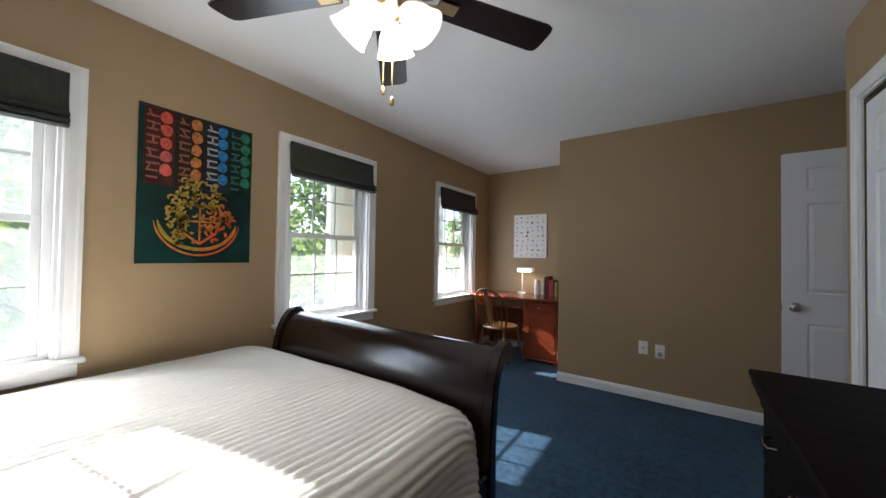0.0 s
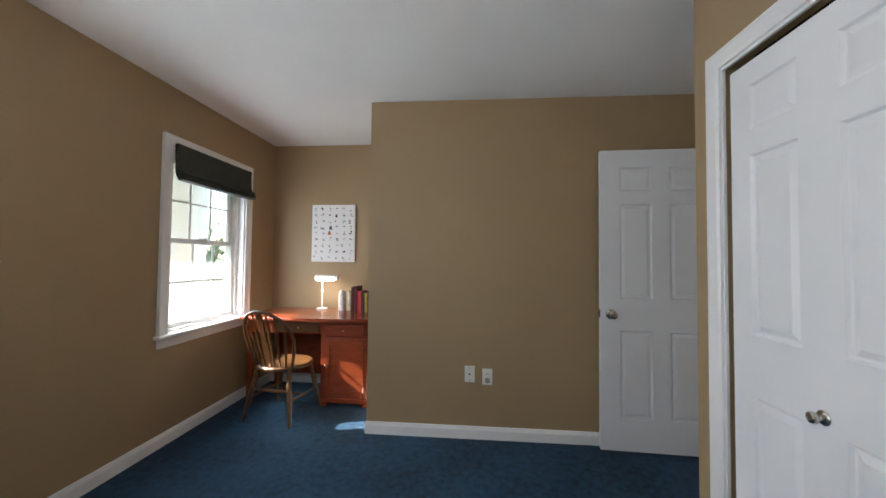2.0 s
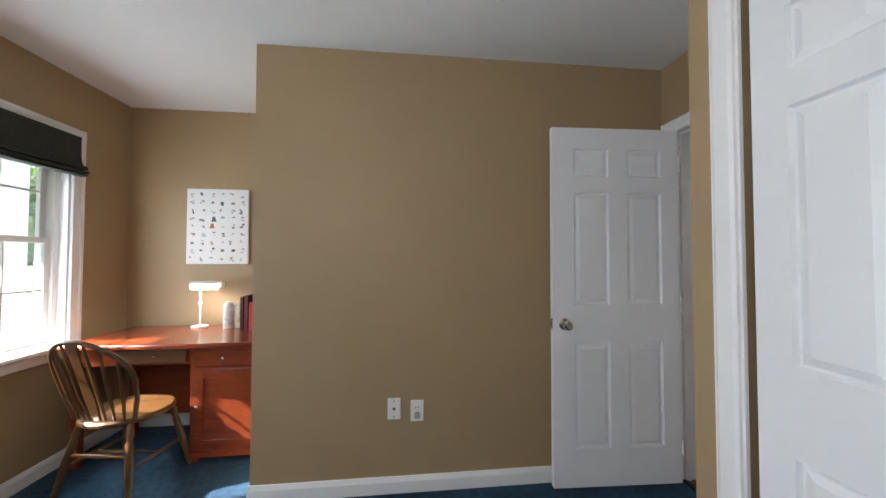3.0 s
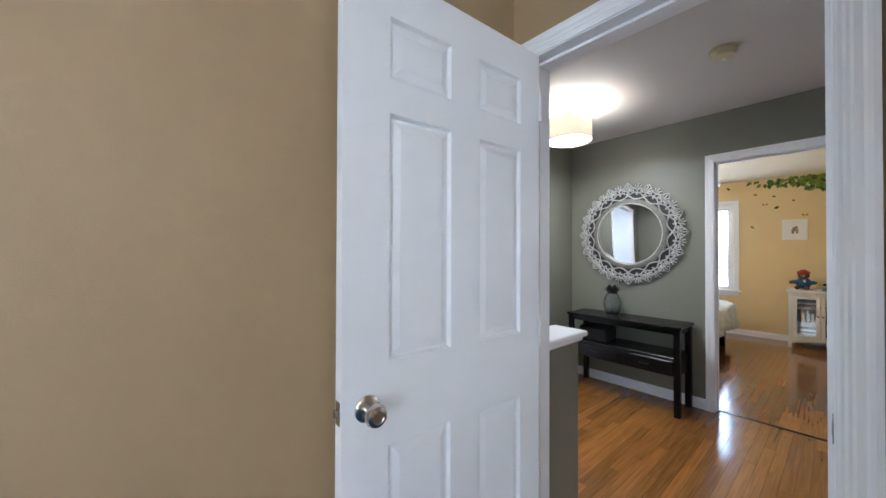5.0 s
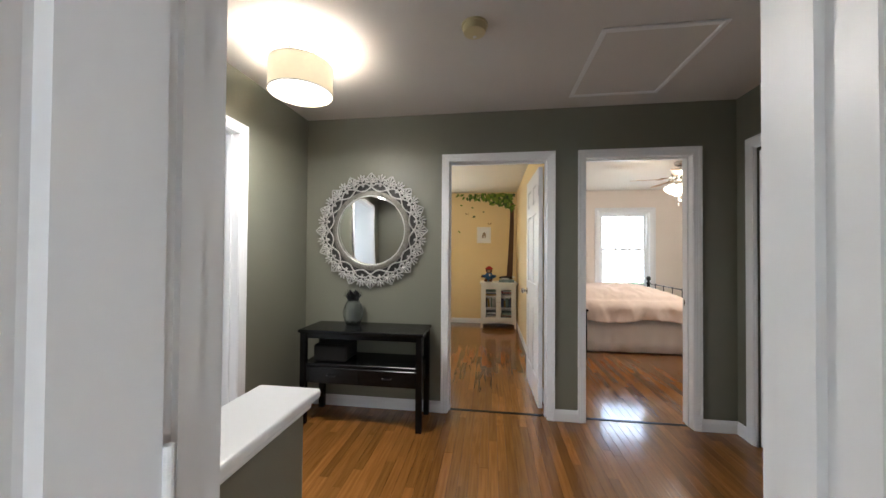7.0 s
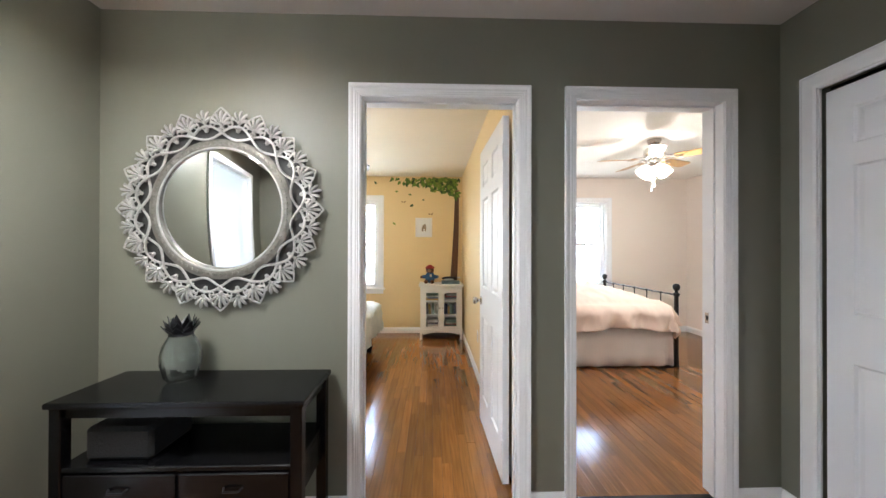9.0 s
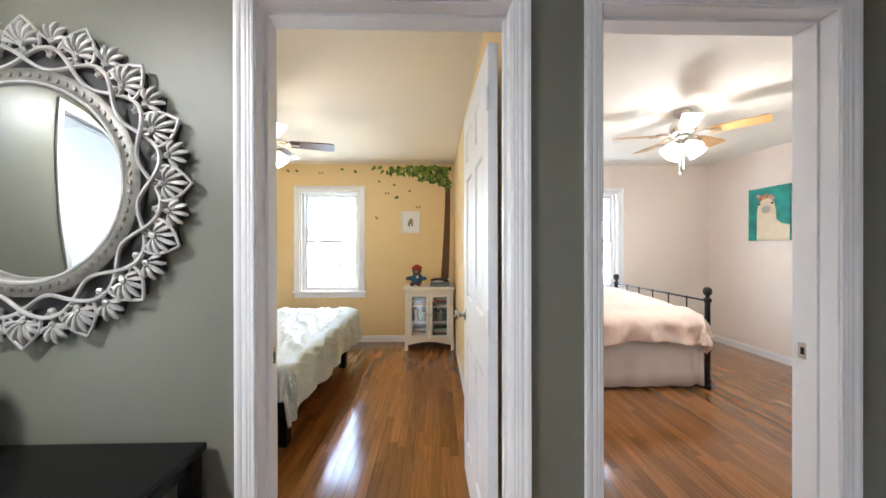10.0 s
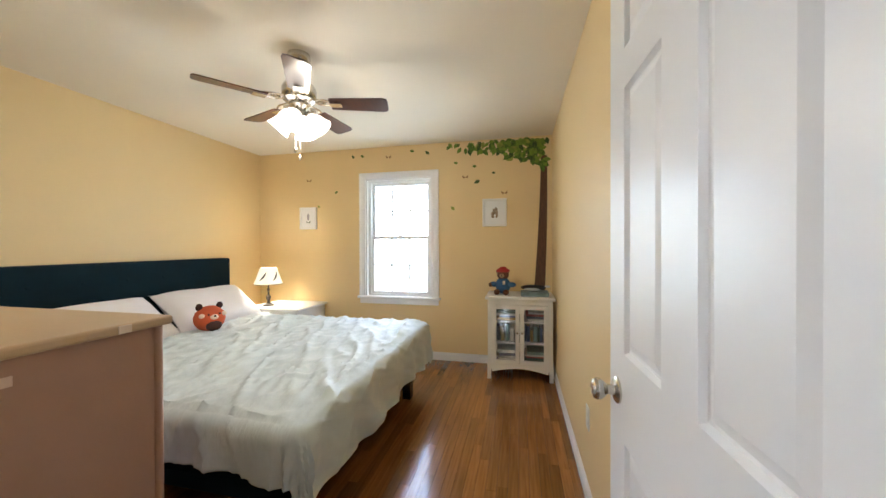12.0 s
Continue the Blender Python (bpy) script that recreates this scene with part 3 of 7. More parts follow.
def panel(x0, x1, z0, z1, t):
    """A raised field panel, moulded on both faces, in a leaf t thick."""
    bm = bmesh.new()
    steps = [(0.0, t / 2 - 0.0005), (0.007, t / 2 - 0.010), (0.014, t / 2 - 0.010), (0.034, t / 2 - 0.003)]
    for side in (1, -1):
        rings = []
        for i, dep in steps:
            rings.append([bm.verts.new((x, side * dep, z)) for x, z in ((x0 + i, z0 + i), (x1 - i, z0 + i), (x1 - i, z1 - i), (x0 + i, z1 - i))])
        for a, b in zip(rings, rings[1:]):
            for k in range(4):
                bm.faces.new((a[k], a[(k + 1) % 4], b[(k + 1) % 4], b[k]))
        bm.faces.new(rings[-1])
    return bm


def knob(parent, x, z, t, mat=NICKEL, both=True, scale=1.0):
    prof = [(0.0, 0.0), (0.033, 0.0), (0.033, 0.004), (0.028, 0.008), (0.013, 0.010), (0.012, 0.026), (0.018, 0.032), (0.026, 0.042), (0.027, 0.050),
            (0.024, 0.058), (0.015, 0.062), (0.013, 0.060), (0.0, 0.060)]
    prof = [(r * scale, h * scale) for r, h in prof]
    for side in ((1, -1) if both else (-1,)):
        m = pose(x, side * t / 2, z, -90 * side)
        part("knob", lathe(prof, 24, m=m), mat, parent, "brushed nickel door knob", True)


def leaf(name, w, h, cols, rows, label, t=0.035, knob_at=None, hinges=True, knob_both=True, knob_scale=1.0, latch=True):
    """A panelled door leaf; x runs from the hinge edge, y is its thickness."""
    top = thing(name, label, "door")
    bm = bmesh.new()
    xs = [0.0] + [c for col in cols for c in col] + [w]
    zs = [0.0] + [r for row in rows for r in row] + [h]
    for i in range(0, len(xs), 2):
        box(xs[i], xs[i + 1], -t / 2, t / 2, 0, h, bm=bm)
    for i in range(1, len(xs) - 1, 2):
        for k in range(0, len(zs), 2):
            box(xs[i], xs[i + 1], -t / 2, t / 2, zs[k], zs[k + 1], bm=bm)
    bmesh.ops.remove_doubles(bm, verts=bm.verts, dist=1e-5)
    part("stiles_and_rails", bm, DOORP, top, fix=False)
    for x0, x1 in cols:
        for z0, z1 in rows:
            part("panel", panel(x0, x1, z0, z1, t), DOORP, top)
    if knob_at:
        knob(top, knob_at[0], knob_at[1], t, both=knob_both, scale=knob_scale)
        if latch:
            bm = box(w - 0.001, w + 0.002, -0.012, 0.012, knob_at[1] - 0.028, knob_at[1] + 0.028, 0.001)
            box(w, w + 0.011, -0.006, 0.006, knob_at[1] - 0.009, knob_at[1] + 0.009, 0.002, bm)
            part("latch", bm, NICKEL, top, "nickel latch plate")
    if hinges:
        for z in (0.20, h / 2, h - 0.20):
            bm = lathe([(0, z - 0.045), (0.006, z - 0.045), (0.006, z + 0.045), (0, z + 0.045)], 10, cx=-0.005, cy=t / 2 + 0.003)
            part("hinge", bm, TRIM, top, "white painted hinge")
    return top


ROWS6 = ((0.21, 0.795), (1.01, 1.647), (1.74, 1.90))
door_a = leaf("bedroom_door", 0.748, 2.02, ((0.105, 0.305), (0.418, 0.622)), ROWS6, "white six-panel door standing open against the tan wall", knob_at=(0.682, 0.905))
door_a.matrix_basis = pose(1.378, 3.684, 0.012, 0, 0, 177.6)
door_y = leaf("bedroom_door", 0.757, 2.02, ((0.114, 0.317), (0.440, 0.643)), ROWS6, "white six-panel door standing open beside the yellow wall", knob_at=(0.692, 0.905))
door_y.matrix_basis = pose(RX0 + 0.040, 2.8735, 0.012, 0, 0, 1.5)
door_b = leaf("bathroom_door", 0.70, 2.02, ((0.105, 0.292), (0.408, 0.595)), ROWS6, "white six-panel door standing open in the bright room", knob_at=(0.64, 0.905))
door_b.matrix_basis = pose(2.93, HL + 0.14, 0.012, 0, 0, 93)

# closet door of the first bedroom
cl = thing("door_5", "white flat casing of the bedroom closet", "doorway", kind="structure")
FLATCAS = [(0.0, 0.0), (0.0, 0.010), (0.012, 0.014), (0.055, 0.016), (0.064, 0.012), (0.070, 0.012), (0.070, 0.0)]
part("casing", frame_sweep(on_wall("x", CX, -1), *CLO, 0, 2.04, FLATCAS), TRIM, cl)
jb = box(CX, CX + 0.012, CLO[0] - 0.001, CLO[0] + 0.012, 0, 2.028)
box(CX, CX + 0.012, CLO[1] - 0.008, CLO[1] + 0.001, 0, 2.028, bm=jb)
box(CX, CX + 0.012, CLO[0], CLO[1], 2.028, 2.041, bm=jb)
part("jamb", jb, TRIM, cl)
door_c = leaf("closet_door", 0.638, 1.985, ((0.085, 0.265), (0.383, 0.563)), ROWS6, "white six-panel closet door with a nickel knob at its middle", knob_at=(0.324, 0.83), hinges=False, knob_both=False, knob_scale=0.62, latch=False)
door_c.matrix_basis = pose(CX + 0.03, CLO[1] - 0.031, 0.012, 0, 0, -90)

# hall closet with folding leaves
hc = thing("door_6", "white flat casing of the hall closet", "doorway", kind="structure")
part("casing", frame_sweep(on_wall("y", HR, 1), *HC, 0, 2.045, FLATCAS), TRIM, hc)
jb = box(HC[0] - 0.001, HC[0] + 0.005, HR - 0.012, HR, 0, 2.036)
box(HC[1] - 0.005, HC[1] + 0.001, HR - 0.012, HR, 0, 2.036, bm=jb)
box(HC[0], HC[1], HR - 0.012, HR, 2.036, 2.046, bm=jb)
part("jamb", jb, TRIM, hc)
for k in range(4):
    lf = leaf("closet_door", 0.452, 2.00, ((0.10, 0.352),), ROWS6, "white panelled folding closet door leaf", hinges=False, latch=False)
    lf["group"] = "folding closet leaves in the hall"
    lf.matrix_basis = pose(HC[1] - 0.018 - k * 0.457, HR - 0.035, 0.012, 0, 0, 180)
    if k in (0, 3):
        prof = [(0, 0), (0.012, 0), (0.007, 0.006), (0.007, 0.016), (0.015, 0.022), (0.016, 0.028), (0.010, 0.034), (0, 0.035)]
        part("knob", lathe(prof, 16, m=pose(0.385 if k == 0 else 0.07, -0.0175, 0.875, 90)), NICKEL, lf, "small nickel knob", True)


# ---- windows ----
def window(name, axis, pos, sign, a0, a1, z0, z1, depth, label, cols=3, bar=0.009):
    """A double-hung sash window in a wall opening, with casing, stool, apron, sashes, grilles and glass."""
    top = thing(name, label, "window", kind="structure")
    at = on_wall(axis, pos, sign)
    prof = [(0.0, 0.0), (0.0, 0.010), (0.006, 0.016), (0.020, 0.014), (0.050, 0.018), (0.060, 0.022), (0.075, 0.022), (0.075, 0.0)]
    part("casing", frame_sweep(at, a0, a1, z0, z1, prof), TRIM, top)
    bm = wbox(at, a0 - 0.001, a0 + 0.014, -depth, 0.002, z0, z1)
    wbox(at, a1 - 0.014, a1 + 0.001, -depth, 0.002, z0, z1, bm=bm)
    wbox(at, a0, a1, -depth, 0.002, z1 - 0.014, z1 + 0.001, bm=bm)
    part("jamb_liner", bm, TRIM, top)
    part("window_sill", wbox(at, a0 - 0.095, a1 + 0.095, -depth + 0.02, 0.048, z0 - 0.022, z0 + 0.004, 0.006), TRIM, top)
    part("apron", wbox(at, a0 - 0.072, a1 + 0.072, 0.0, 0.016, z0 - 0.085, z0 - 0.022, 0.003), TRIM, top)
    mid = (z0 + z1) / 2
    vin = 0.032
    bm = wbox(at, a0 + 0.014, a0 + 0.014 + vin, -depth, -0.045, z0 + 0.004, z1 - 0.014)
    wbox(at, a1 - 0.014 - vin, a1 - 0.014, -depth, -0.045, z0 + 0.004, z1 - 0.014, bm=bm)
    wbox(at, a0 + 0.014 + vin, a1 - 0.014 - vin, -depth, -0.045, z1 - 0.036, z1 - 0.014, bm=bm)
    wbox(at, a0 + 0.014 + vin, a1 - 0.014 - vin, -depth, -0.045, z0 + 0.004, z0 + 0.022, bm=bm)
    part("window_frame", bm, VINYL, top)
    b0, b1 = a0 + 0.014 + vin, a1 - 0.014 - vin
    for low, high, d in ((z0 + 0.022, mid + 0.018, -0.075), (mid - 0.018, z1 - 0.036, -0.105)):
        r = 0.034
        sb = wbox(at, b0, b0 + r, d - 0.014, d + 0.014, low, high, 0.002)
        wbox(at, b1 - r, b1, d - 0.014, d + 0.014, low, high, 0.002, sb)
        wbox(at, b0 + r, b1 - r, d - 0.014, d + 0.014, low, low + r, 0.002, sb)
        wbox(at, b0 + r, b1 - r, d - 0.014, d + 0.014, high - r, high, 0.002, sb)
        sash = part("sash", sb, VINYL, top)
        g0, g1, y0, y1 = b0 + r, b1 - r, low + r, high - r
        for k in range(1, cols):
            gx = g0 + (g1 - g0) * k / cols
            part("muntin", wbox(at, gx - bar, gx + bar, d - 0.006, d + 0.006, y0, y1), VINYL, sash)
        gz = (y0 + y1) / 2
        part("muntin", wbox(at, g0, g1, d - 0.0055, d + 0.0055, gz - bar, gz + bar), VINYL, sash)
        pane = part("pane", wbox(at, g0 - 0.004, g1 + 0.004, d - 0.0015, d + 0.0015, y0 - 0.004, y1 + 0.004), GLASS, sash)
        pane.visible_shadow = False
    lock = wbox(at, (b0 + b1) / 2 - 0.03, (b0 + b1) / 2 + 0.03, -0.090, -0.062, mid + 0.018, mid + 0.030, 0.003)
    part("sash_lock", lock, VINYL, top)
    return top, at


for k, (a0, a1) in enumerate(WINS):
    window("window_%d" % (k + 1), "x", WX, 1, a0, a1, WZ0, WZ1, 0.15, "white double-hung sash window with grilles in the tan wall", bar=0.006)
window("window_4", "x", RX, -1, *YW, 0.70, 2.075, 0.14, "white double-hung sash window in the yellow wall")
window("window_5", "x", RX, -1, *PW, 0.72, 2.06, 0.14, "white double-hung sash window in the pale pink wall")
# unseen window, made up to carry the bright room's fill lamp
window("window_6", "y", 7.25, -1, 1.75, 2.95, 0.85, 2.15, 0.05, "unseen white sash window added to light the bright room")


def roman_shade(a0, a1, z_top, z_low):
    """A raised woven shade: a flat fall and stacked folds at its foot."""
    top = thing("roman_shade", "dark grey woven roman shade half raised over a window", "window shade", WX, (a0 + a1) / 2, z_low, group="roman shades")
    h = (z_top - z_low)
    half = (a1 - a0) / 2
    outline = [(0.024, h), (0.046, h), (0.050, h * 0.45), (0.060, h * 0.30), (0.085, h * 0.25), (0.092, h * 0.19), (0.070, h * 0.17), (0.096, h * 0.14), (0.100, h * 0.08),
               (0.072, h * 0.07), (0.094, h * 0.03), (0.080, 0.0), (0.055, 0.0), (0.030, h * 0.2)]
    bm = bmesh.new()
    n, rows = len(outline), 22
    rings = []
    for j in range(rows + 1):
        y = -half + 2 * half * j / rows
        sag = 0.006 * math.sin(j / rows * math.pi) + 0.001 * math.sin(j * 1.9)
        rings.append([bm.verts.new((d + 0.0015 * math.sin(j * 1.3 + k), y, z - (sag if k > 2 else 0))) for k, (d, z) in enumerate(outline)])
    for a, b in zip(rings, rings[1:]):
        for k in range(n):
            bm.faces.new((a[k], a[(k + 1) % n], b[(k + 1) % n], b[k]))
    bm.faces.new(rings[0])
    bm.faces.new(rings[-1])
    part("fabric", bm, SHADEFAB, top, smooth=True)
    part("headrail", box(0.022, 0.050, -half, half, h - 0.022, h + 0.006, 0.003), SHADEFAB, top)
    return top


for a0, a1 in WINS:
    roman_shade(a0, a1 + 0.012, 2.05, 1.80)


# ---- first bedroom: sleigh bed, chest ----
def sleigh_bed():
    top = thing("sleigh_bed", "dark cherry sleigh bed with a curved, rolled footboard", "bed", -1.40, 0.55, 0)
    x0, x1, fy = -0.86, 0.80, 1.00   # across, and the footboard's face
    # scrolled footboard: section in (y, z), swept across
    def section(scale):
        pts = []
        face = [(0.0, 0.10), (0.0, 0.30), (0.002, 0.45), (0.006, 0.55), (0.016, 0.64), (0.034, 0.715), (0.060, 0.775), (0.095, 0.820), (0.135, 0.842), (0.172, 0.838), (0.198, 0.812), (0.205, 0.778), (0.192, 0.748), (0.166, 0.738)]
        back = [(0.142, 0.752), (0.120, 0.755), (0.092, 0.728), (0.070, 0.670), (0.056, 0.58), (0.050, 0.45), (0.050, 0.10)]
        return face + back
    foot = prism([(fy - 0.06 + p[0], p[1]) for p in section(1)], x0 + 0.05, x1 - 0.05, axis="x")
    part("footboard", foot, SLEIGH, top, "glossy dark cherry rolled footboard", True)
    for a, b in ((x0, x0 + 0.05), (x1 - 0.05, x1)):
        post = prism([(fy - 0.075 + p[0] * 1.12, max(0.0, (p[1] - 0.10) * 1.045 + 0.10)) for p in section(1)], a, b, axis="x", bevel=0.006)
        box(a, b, fy - 0.07, fy + 0.03, 0.0, 0.11, 0.008, post)
        part("post", post, SLEIGH, top, "", True)
    part("side_rail", box(x1 - 0.045, x1 - 0.01, -1.1, fy - 0.05, 0.20, 0.38, 0.008), SLEIGH, top)
    part("side_rail", box(x0 + 0.01, x0 + 0.045, -1.1, fy - 0.05, 0.20, 0.38, 0.008), SLEIGH, top)
    part("headboard", box(x0, x1, -1.18, -1.10, 0.0, 1.15, 0.02), SLEIGH, top)
    part("mattress", box(x0 + 0.05, x1 - 0.05, -1.09, fy - 0.09, 0.30, 0.60, 0.05, segs=3), SHEET, top)
    return top


sleigh_bed()


def ribbed_quilt():
    """Ivory quilt with fine ribs, lying over the mattress and hanging over its open side."""
    top = thing("quilt", "ivory ribbed cotton quilt spread over the sleigh bed", "bedspread", -1.40, 0.55, 0.60)
    bm = bmesh.new()
    nx, ny = 340, 50
    x0, x1 = -0.845, 1.06
    grid = []
    for j in range(ny + 1):
        y = -1.08 + 1.99 * j / ny
        row = []
        for i in range(nx + 1):
            s = x0 + (x1 - x0) * i / nx
            edge = 0.68 - 0.05 * max(0.0, (y - 0.55) / 0.36) ** 2
            r = 0.11
            if s < edge:
                x, z = s, 0.045
                nrm = (0, 1)
            elif s < edge + r * math.pi / 2:
                a = (s - edge) / r
                x, z = edge + r * math.sin(a), 0.045 - r + r * math.cos(a)
                nrm = (math.sin(a), math.cos(a))
            else:
                d = s - edge - r * math.pi / 2
                fold = 0.018 * math.sin(y * 17) * min(1, d * 5)
                x, z = edge + r + 0.10 * d + fold, 0.045 - r - d
                nrm = (1, 0.1)
            crown = 0.030 * (1 - (x / 1.0) ** 2) - 0.055 * max(0, (y - 0.70) / 0.21) ** 2
            rib = 0.0062 * abs(math.sin(s * math.pi / 0.034)) + 0.003 * noise.noise((s * 3, y * 3, 2.0)) * 4
            row.append(bm.verts.new((x + rib * nrm[0], y, z + crown + rib * nrm[1])))
        grid.append(row)
    for a, b in zip(grid, grid[1:]):
        for k in range(nx):
            bm.faces.new((a[k], a[k + 1], b[k + 1], b[k]))
    ob = part("cover", bm, QUILT, top, smooth=True)
    ob.modifiers.new("thickness", "SOLIDIFY").thickness = 0.012
    return top


ribbed_quilt()


def chest_of_drawers(name, label, mat, w, d, h, rows, overhang=0.02, legs=0.0, top_mat=None):
    """A chest whose front is at y = 0 and faces -y, its width along x from 0 to w."""
    top = thing(name, label, "dresser")
    part("carcass", box(0, w, 0.0, d, legs, h - 0.03, 0.006), mat, top)
    bm = box(-overhang, w + overhang, -overhang, d, h - 0.03, h, 0.008, segs=2)
    part("top", bm, top_mat or mat, top)
    zs = legs + 0.05
    step = (h - 0.03 - zs - 0.01) / len(rows)
    for k, n in enumerate(rows):
        for c in range(n):
            a = 0.03 + (w - 0.06) / n * c
            b = a + (w - 0.06) / n - 0.012
            dr = part("drawer", box(a, b, -0.014, 0.006, zs + k * step, zs + (k + 1) * step - 0.012, 0.006, segs=2), mat, top)
            cxs = ((a + b) / 2,) if b - a < 0.45 else (a + (b - a) * 0.25, a + (b - a) * 0.75)
            for q in cxs:
                zc = zs + (k + 0.5) * step
                hb = tube([(q - 0.045, -0.014, zc), (q - 0.04, -0.034, zc - 0.004), (q, -0.038, zc - 0.008), (q + 0.04, -0.034, zc - 0.004), (q + 0.045, -0.014, zc)], 0.0045, 8)
                part("handle", hb, NICKEL, dr, "small curved metal handle", True)
    return top


chest = chest_of_drawers("dresser", "dark stained wooden dresser with a flared moulded top", DARKCHEST, 1.45, 0.42, 0.845, (1, 2, 2), overhang=0.045)
# the flared cornice under the top board
fl = bmesh.new()
for k, (o, za, zb) in enumerate(((0.008, 0.68, 0.725), (0.016, 0.725, 0.760), (0.026, 0.760, 0.790), (0.037, 0.790, 0.816))):
    box(-o, 1.45 + o, -o, 0.42, za, zb, 0.004, fl)
part("cornice", fl, DARKCHEST, chest, "stepped flaring cornice")
chest.matrix_basis = pose(0.275, 1.915, 0, 0, 0, -90)


def doll(name, label, category, pieces, m, group=""):
    """One plain mesh in several colours; pieces are (bmesh, material)."""
    me = bpy.data.meshes.new(name)
    bm = bmesh.new()
    for k, (own, mat) in enumerate(pieces):
        n = len(bm.faces)
        merge(bm, own)
        bm.faces.ensure_lookup_table()
        for f in bm.faces[n:]:
            f.material_index = k
            f.smooth = True
        me.materials.append(mat)
    bmesh.ops.recalc_face_normals(bm, faces=bm.faces)
    bm.to_mesh(me)
    bm.free()
    ob = new(name, me)
    ob.matrix_basis = m
    return tagged(ob, label, category, group)


# ---- ceiling fans ----
def blade(r0, r1, w0, w1):
    """One fan blade along x, rounded at its tip, slightly pitched."""
    pts = [(r0, -w0 / 2), (r0 + 0.02, -w0 / 2 - 0.003)]
    pts += [(r1 - 0.03, -w1 / 2), (r1 - 0.008, -w1 / 2 + 0.008), (r1, -w1 / 2 + 0.03), (r1, w1 / 2 - 0.03), (r1 - 0.008, w1 / 2 - 0.008), (r1 - 0.03, w1 / 2)]
    pts += [(r0 + 0.02, w0 / 2 + 0.003), (r0, w0 / 2)]
    bm = prism(pts, -0.003, 0.003, axis="z")
    bmesh.ops.rotate(bm, verts=bm.verts, cent=(0, 0, 0), matrix=Matrix.Rotation(radians(-11), 3, "X"))
    return bm


def ceiling_fan(x, y, drop, first, mat, label, lit, shades=4, metal=NICKEL, r=0.64, chain=0.22, shade_turn=0.0):
    top = thing("ceiling_fan", label, "ceiling fan", x, y, 2.45)
    h = -drop
    part("canopy", lathe([(0, 0), (0.065, 0), (0.066, -0.02), (0.055, -0.045), (0.030, -0.058), (0, -0.058)], 28), metal, top, smooth=True)
    if drop > 0.22:
        part("downrod", lathe([(0.013, -0.05), (0.013, h + 0.10)], 14), metal, top, smooth=True)
    part("motor_housing", lathe([(0, h + 0.115), (0.045, h + 0.112), (0.085, h + 0.098), (0.098, h + 0.075), (0.100, h + 0.03), (0.088, h + 0.012), (0.092, h + 0.004), (0.070, h - 0.012), (0, h - 0.012)], 32), metal, top, smooth=True)
    for k in range(5):
        a = radians(first + 72 * k)
        rot = Matrix.Rotation(a, 4, "Z")
        bm = blade(0.185, r, 0.105, 0.135)
        bmesh.ops.transform(bm, matrix=Matrix.Translation((0, 0, h - 0.012)) @ rot, verts=bm.verts)
        bl = part("blade", bm, mat, top)
        iron = bmesh.new()
        for s in (-1, 1):
            tube([(0.080, s * 0.012, h + 0.004), (0.115, s * 0.034, h - 0.002), (0.150, s * 0.040, h - 0.004), (0.185, s * 0.026, h - 0.005), (0.215, s * 0.014, h - 0.005)], 0.0055, 6, iron)
        tube([(0.110, 0, h), (0.135, 0.016, h - 0.003), (0.160, 0, h - 0.004), (0.135, -0.016, h - 0.003)], 0.005, 6, iron, closed=True)
        box(0.185, 0.255, -0.026, 0.026, h - 0.022, h - 0.018, bm=iron)
        bmesh.ops.transform(iron, matrix=rot, verts=iron.verts)
        part("blade_iron", iron, metal, bl, "scrolled metal blade bracket", True)
    part("light_fitter", lathe([(0, h - 0.012), (0.055, h - 0.012), (0.058, h - 0.03), (0.040, h - 0.055), (0.050, h - 0.075), (0.052, h - 0.10), (0.030, h - 0.125), (0.010, h - 0.135), (0, h - 0.135)], 28), metal, top, smooth=True)
    for k in range(shades):
        a = 2 * math.pi * k / shades + shade_turn
        tilt = Matrix.Translation((0.058 * math.cos(a), 0.058 * math.sin(a), h - 0.085)) @ Matrix.Rotation(a, 4, "Z") @ Matrix.Rotation(radians(42), 4, "Y").inverted()
        prof = [(0.020, 0.0), (0.026, -0.012), (0.040, -0.030), (0.052, -0.055), (0.058, -0.082), (0.066, -0.105), (0.070, -0.112), (0.066, -0.110), (0.054, -0.082), (0.047, -0.055), (0.035, -0.032), (0.020, -0.014)]
        sh = part("glass_shade", lathe(prof, 24, m=tilt), lit, top, "lit frosted glass tulip shade", True)
        part("socket", lathe([(0, 0.022), (0.018, 0.020), (0.024, 0.0), (0.024, -0.010), (0, -0.010)], 18, m=tilt), metal, sh, "", True)
    for s, ln in ((0.020, chain), (-0.022, chain * 0.82)):
        ch = bmesh.new()
        for k in range(int(ln / 0.009)):
            ball(s, 0.012, h - 0.125 - k * 0.009, 0.0026, bm=ch, sub=1)
        lathe([(0, -ln - 0.028), (0.007, -ln - 0.022), (0.008, -ln - 0.010), (0.003, -ln + 0.004), (0, -ln + 0.006)], 10, ch, s, 0.012, Matrix.Translation((0, 0, h - 0.125)))
        part("pull_chain", ch, metal, top, "beaded pull chain with a small drop", True)
    return top


ceiling_fan(-0.778, 1.03, 0.30, 131, ESPRESSO, "ceiling fan with dark blades and lit frosted shades", BULBGLASS_DAY, metal=BRASS, r=0.655, chain=0.26, shade_turn=0.5)
ceiling_fan(5.56, 4.457, 0.282, 214, WALNUT, "nickel ceiling fan with walnut blades and lit tulip shades", BULBGLASS, chain=0.20, shade_turn=0.25, r=0.535)
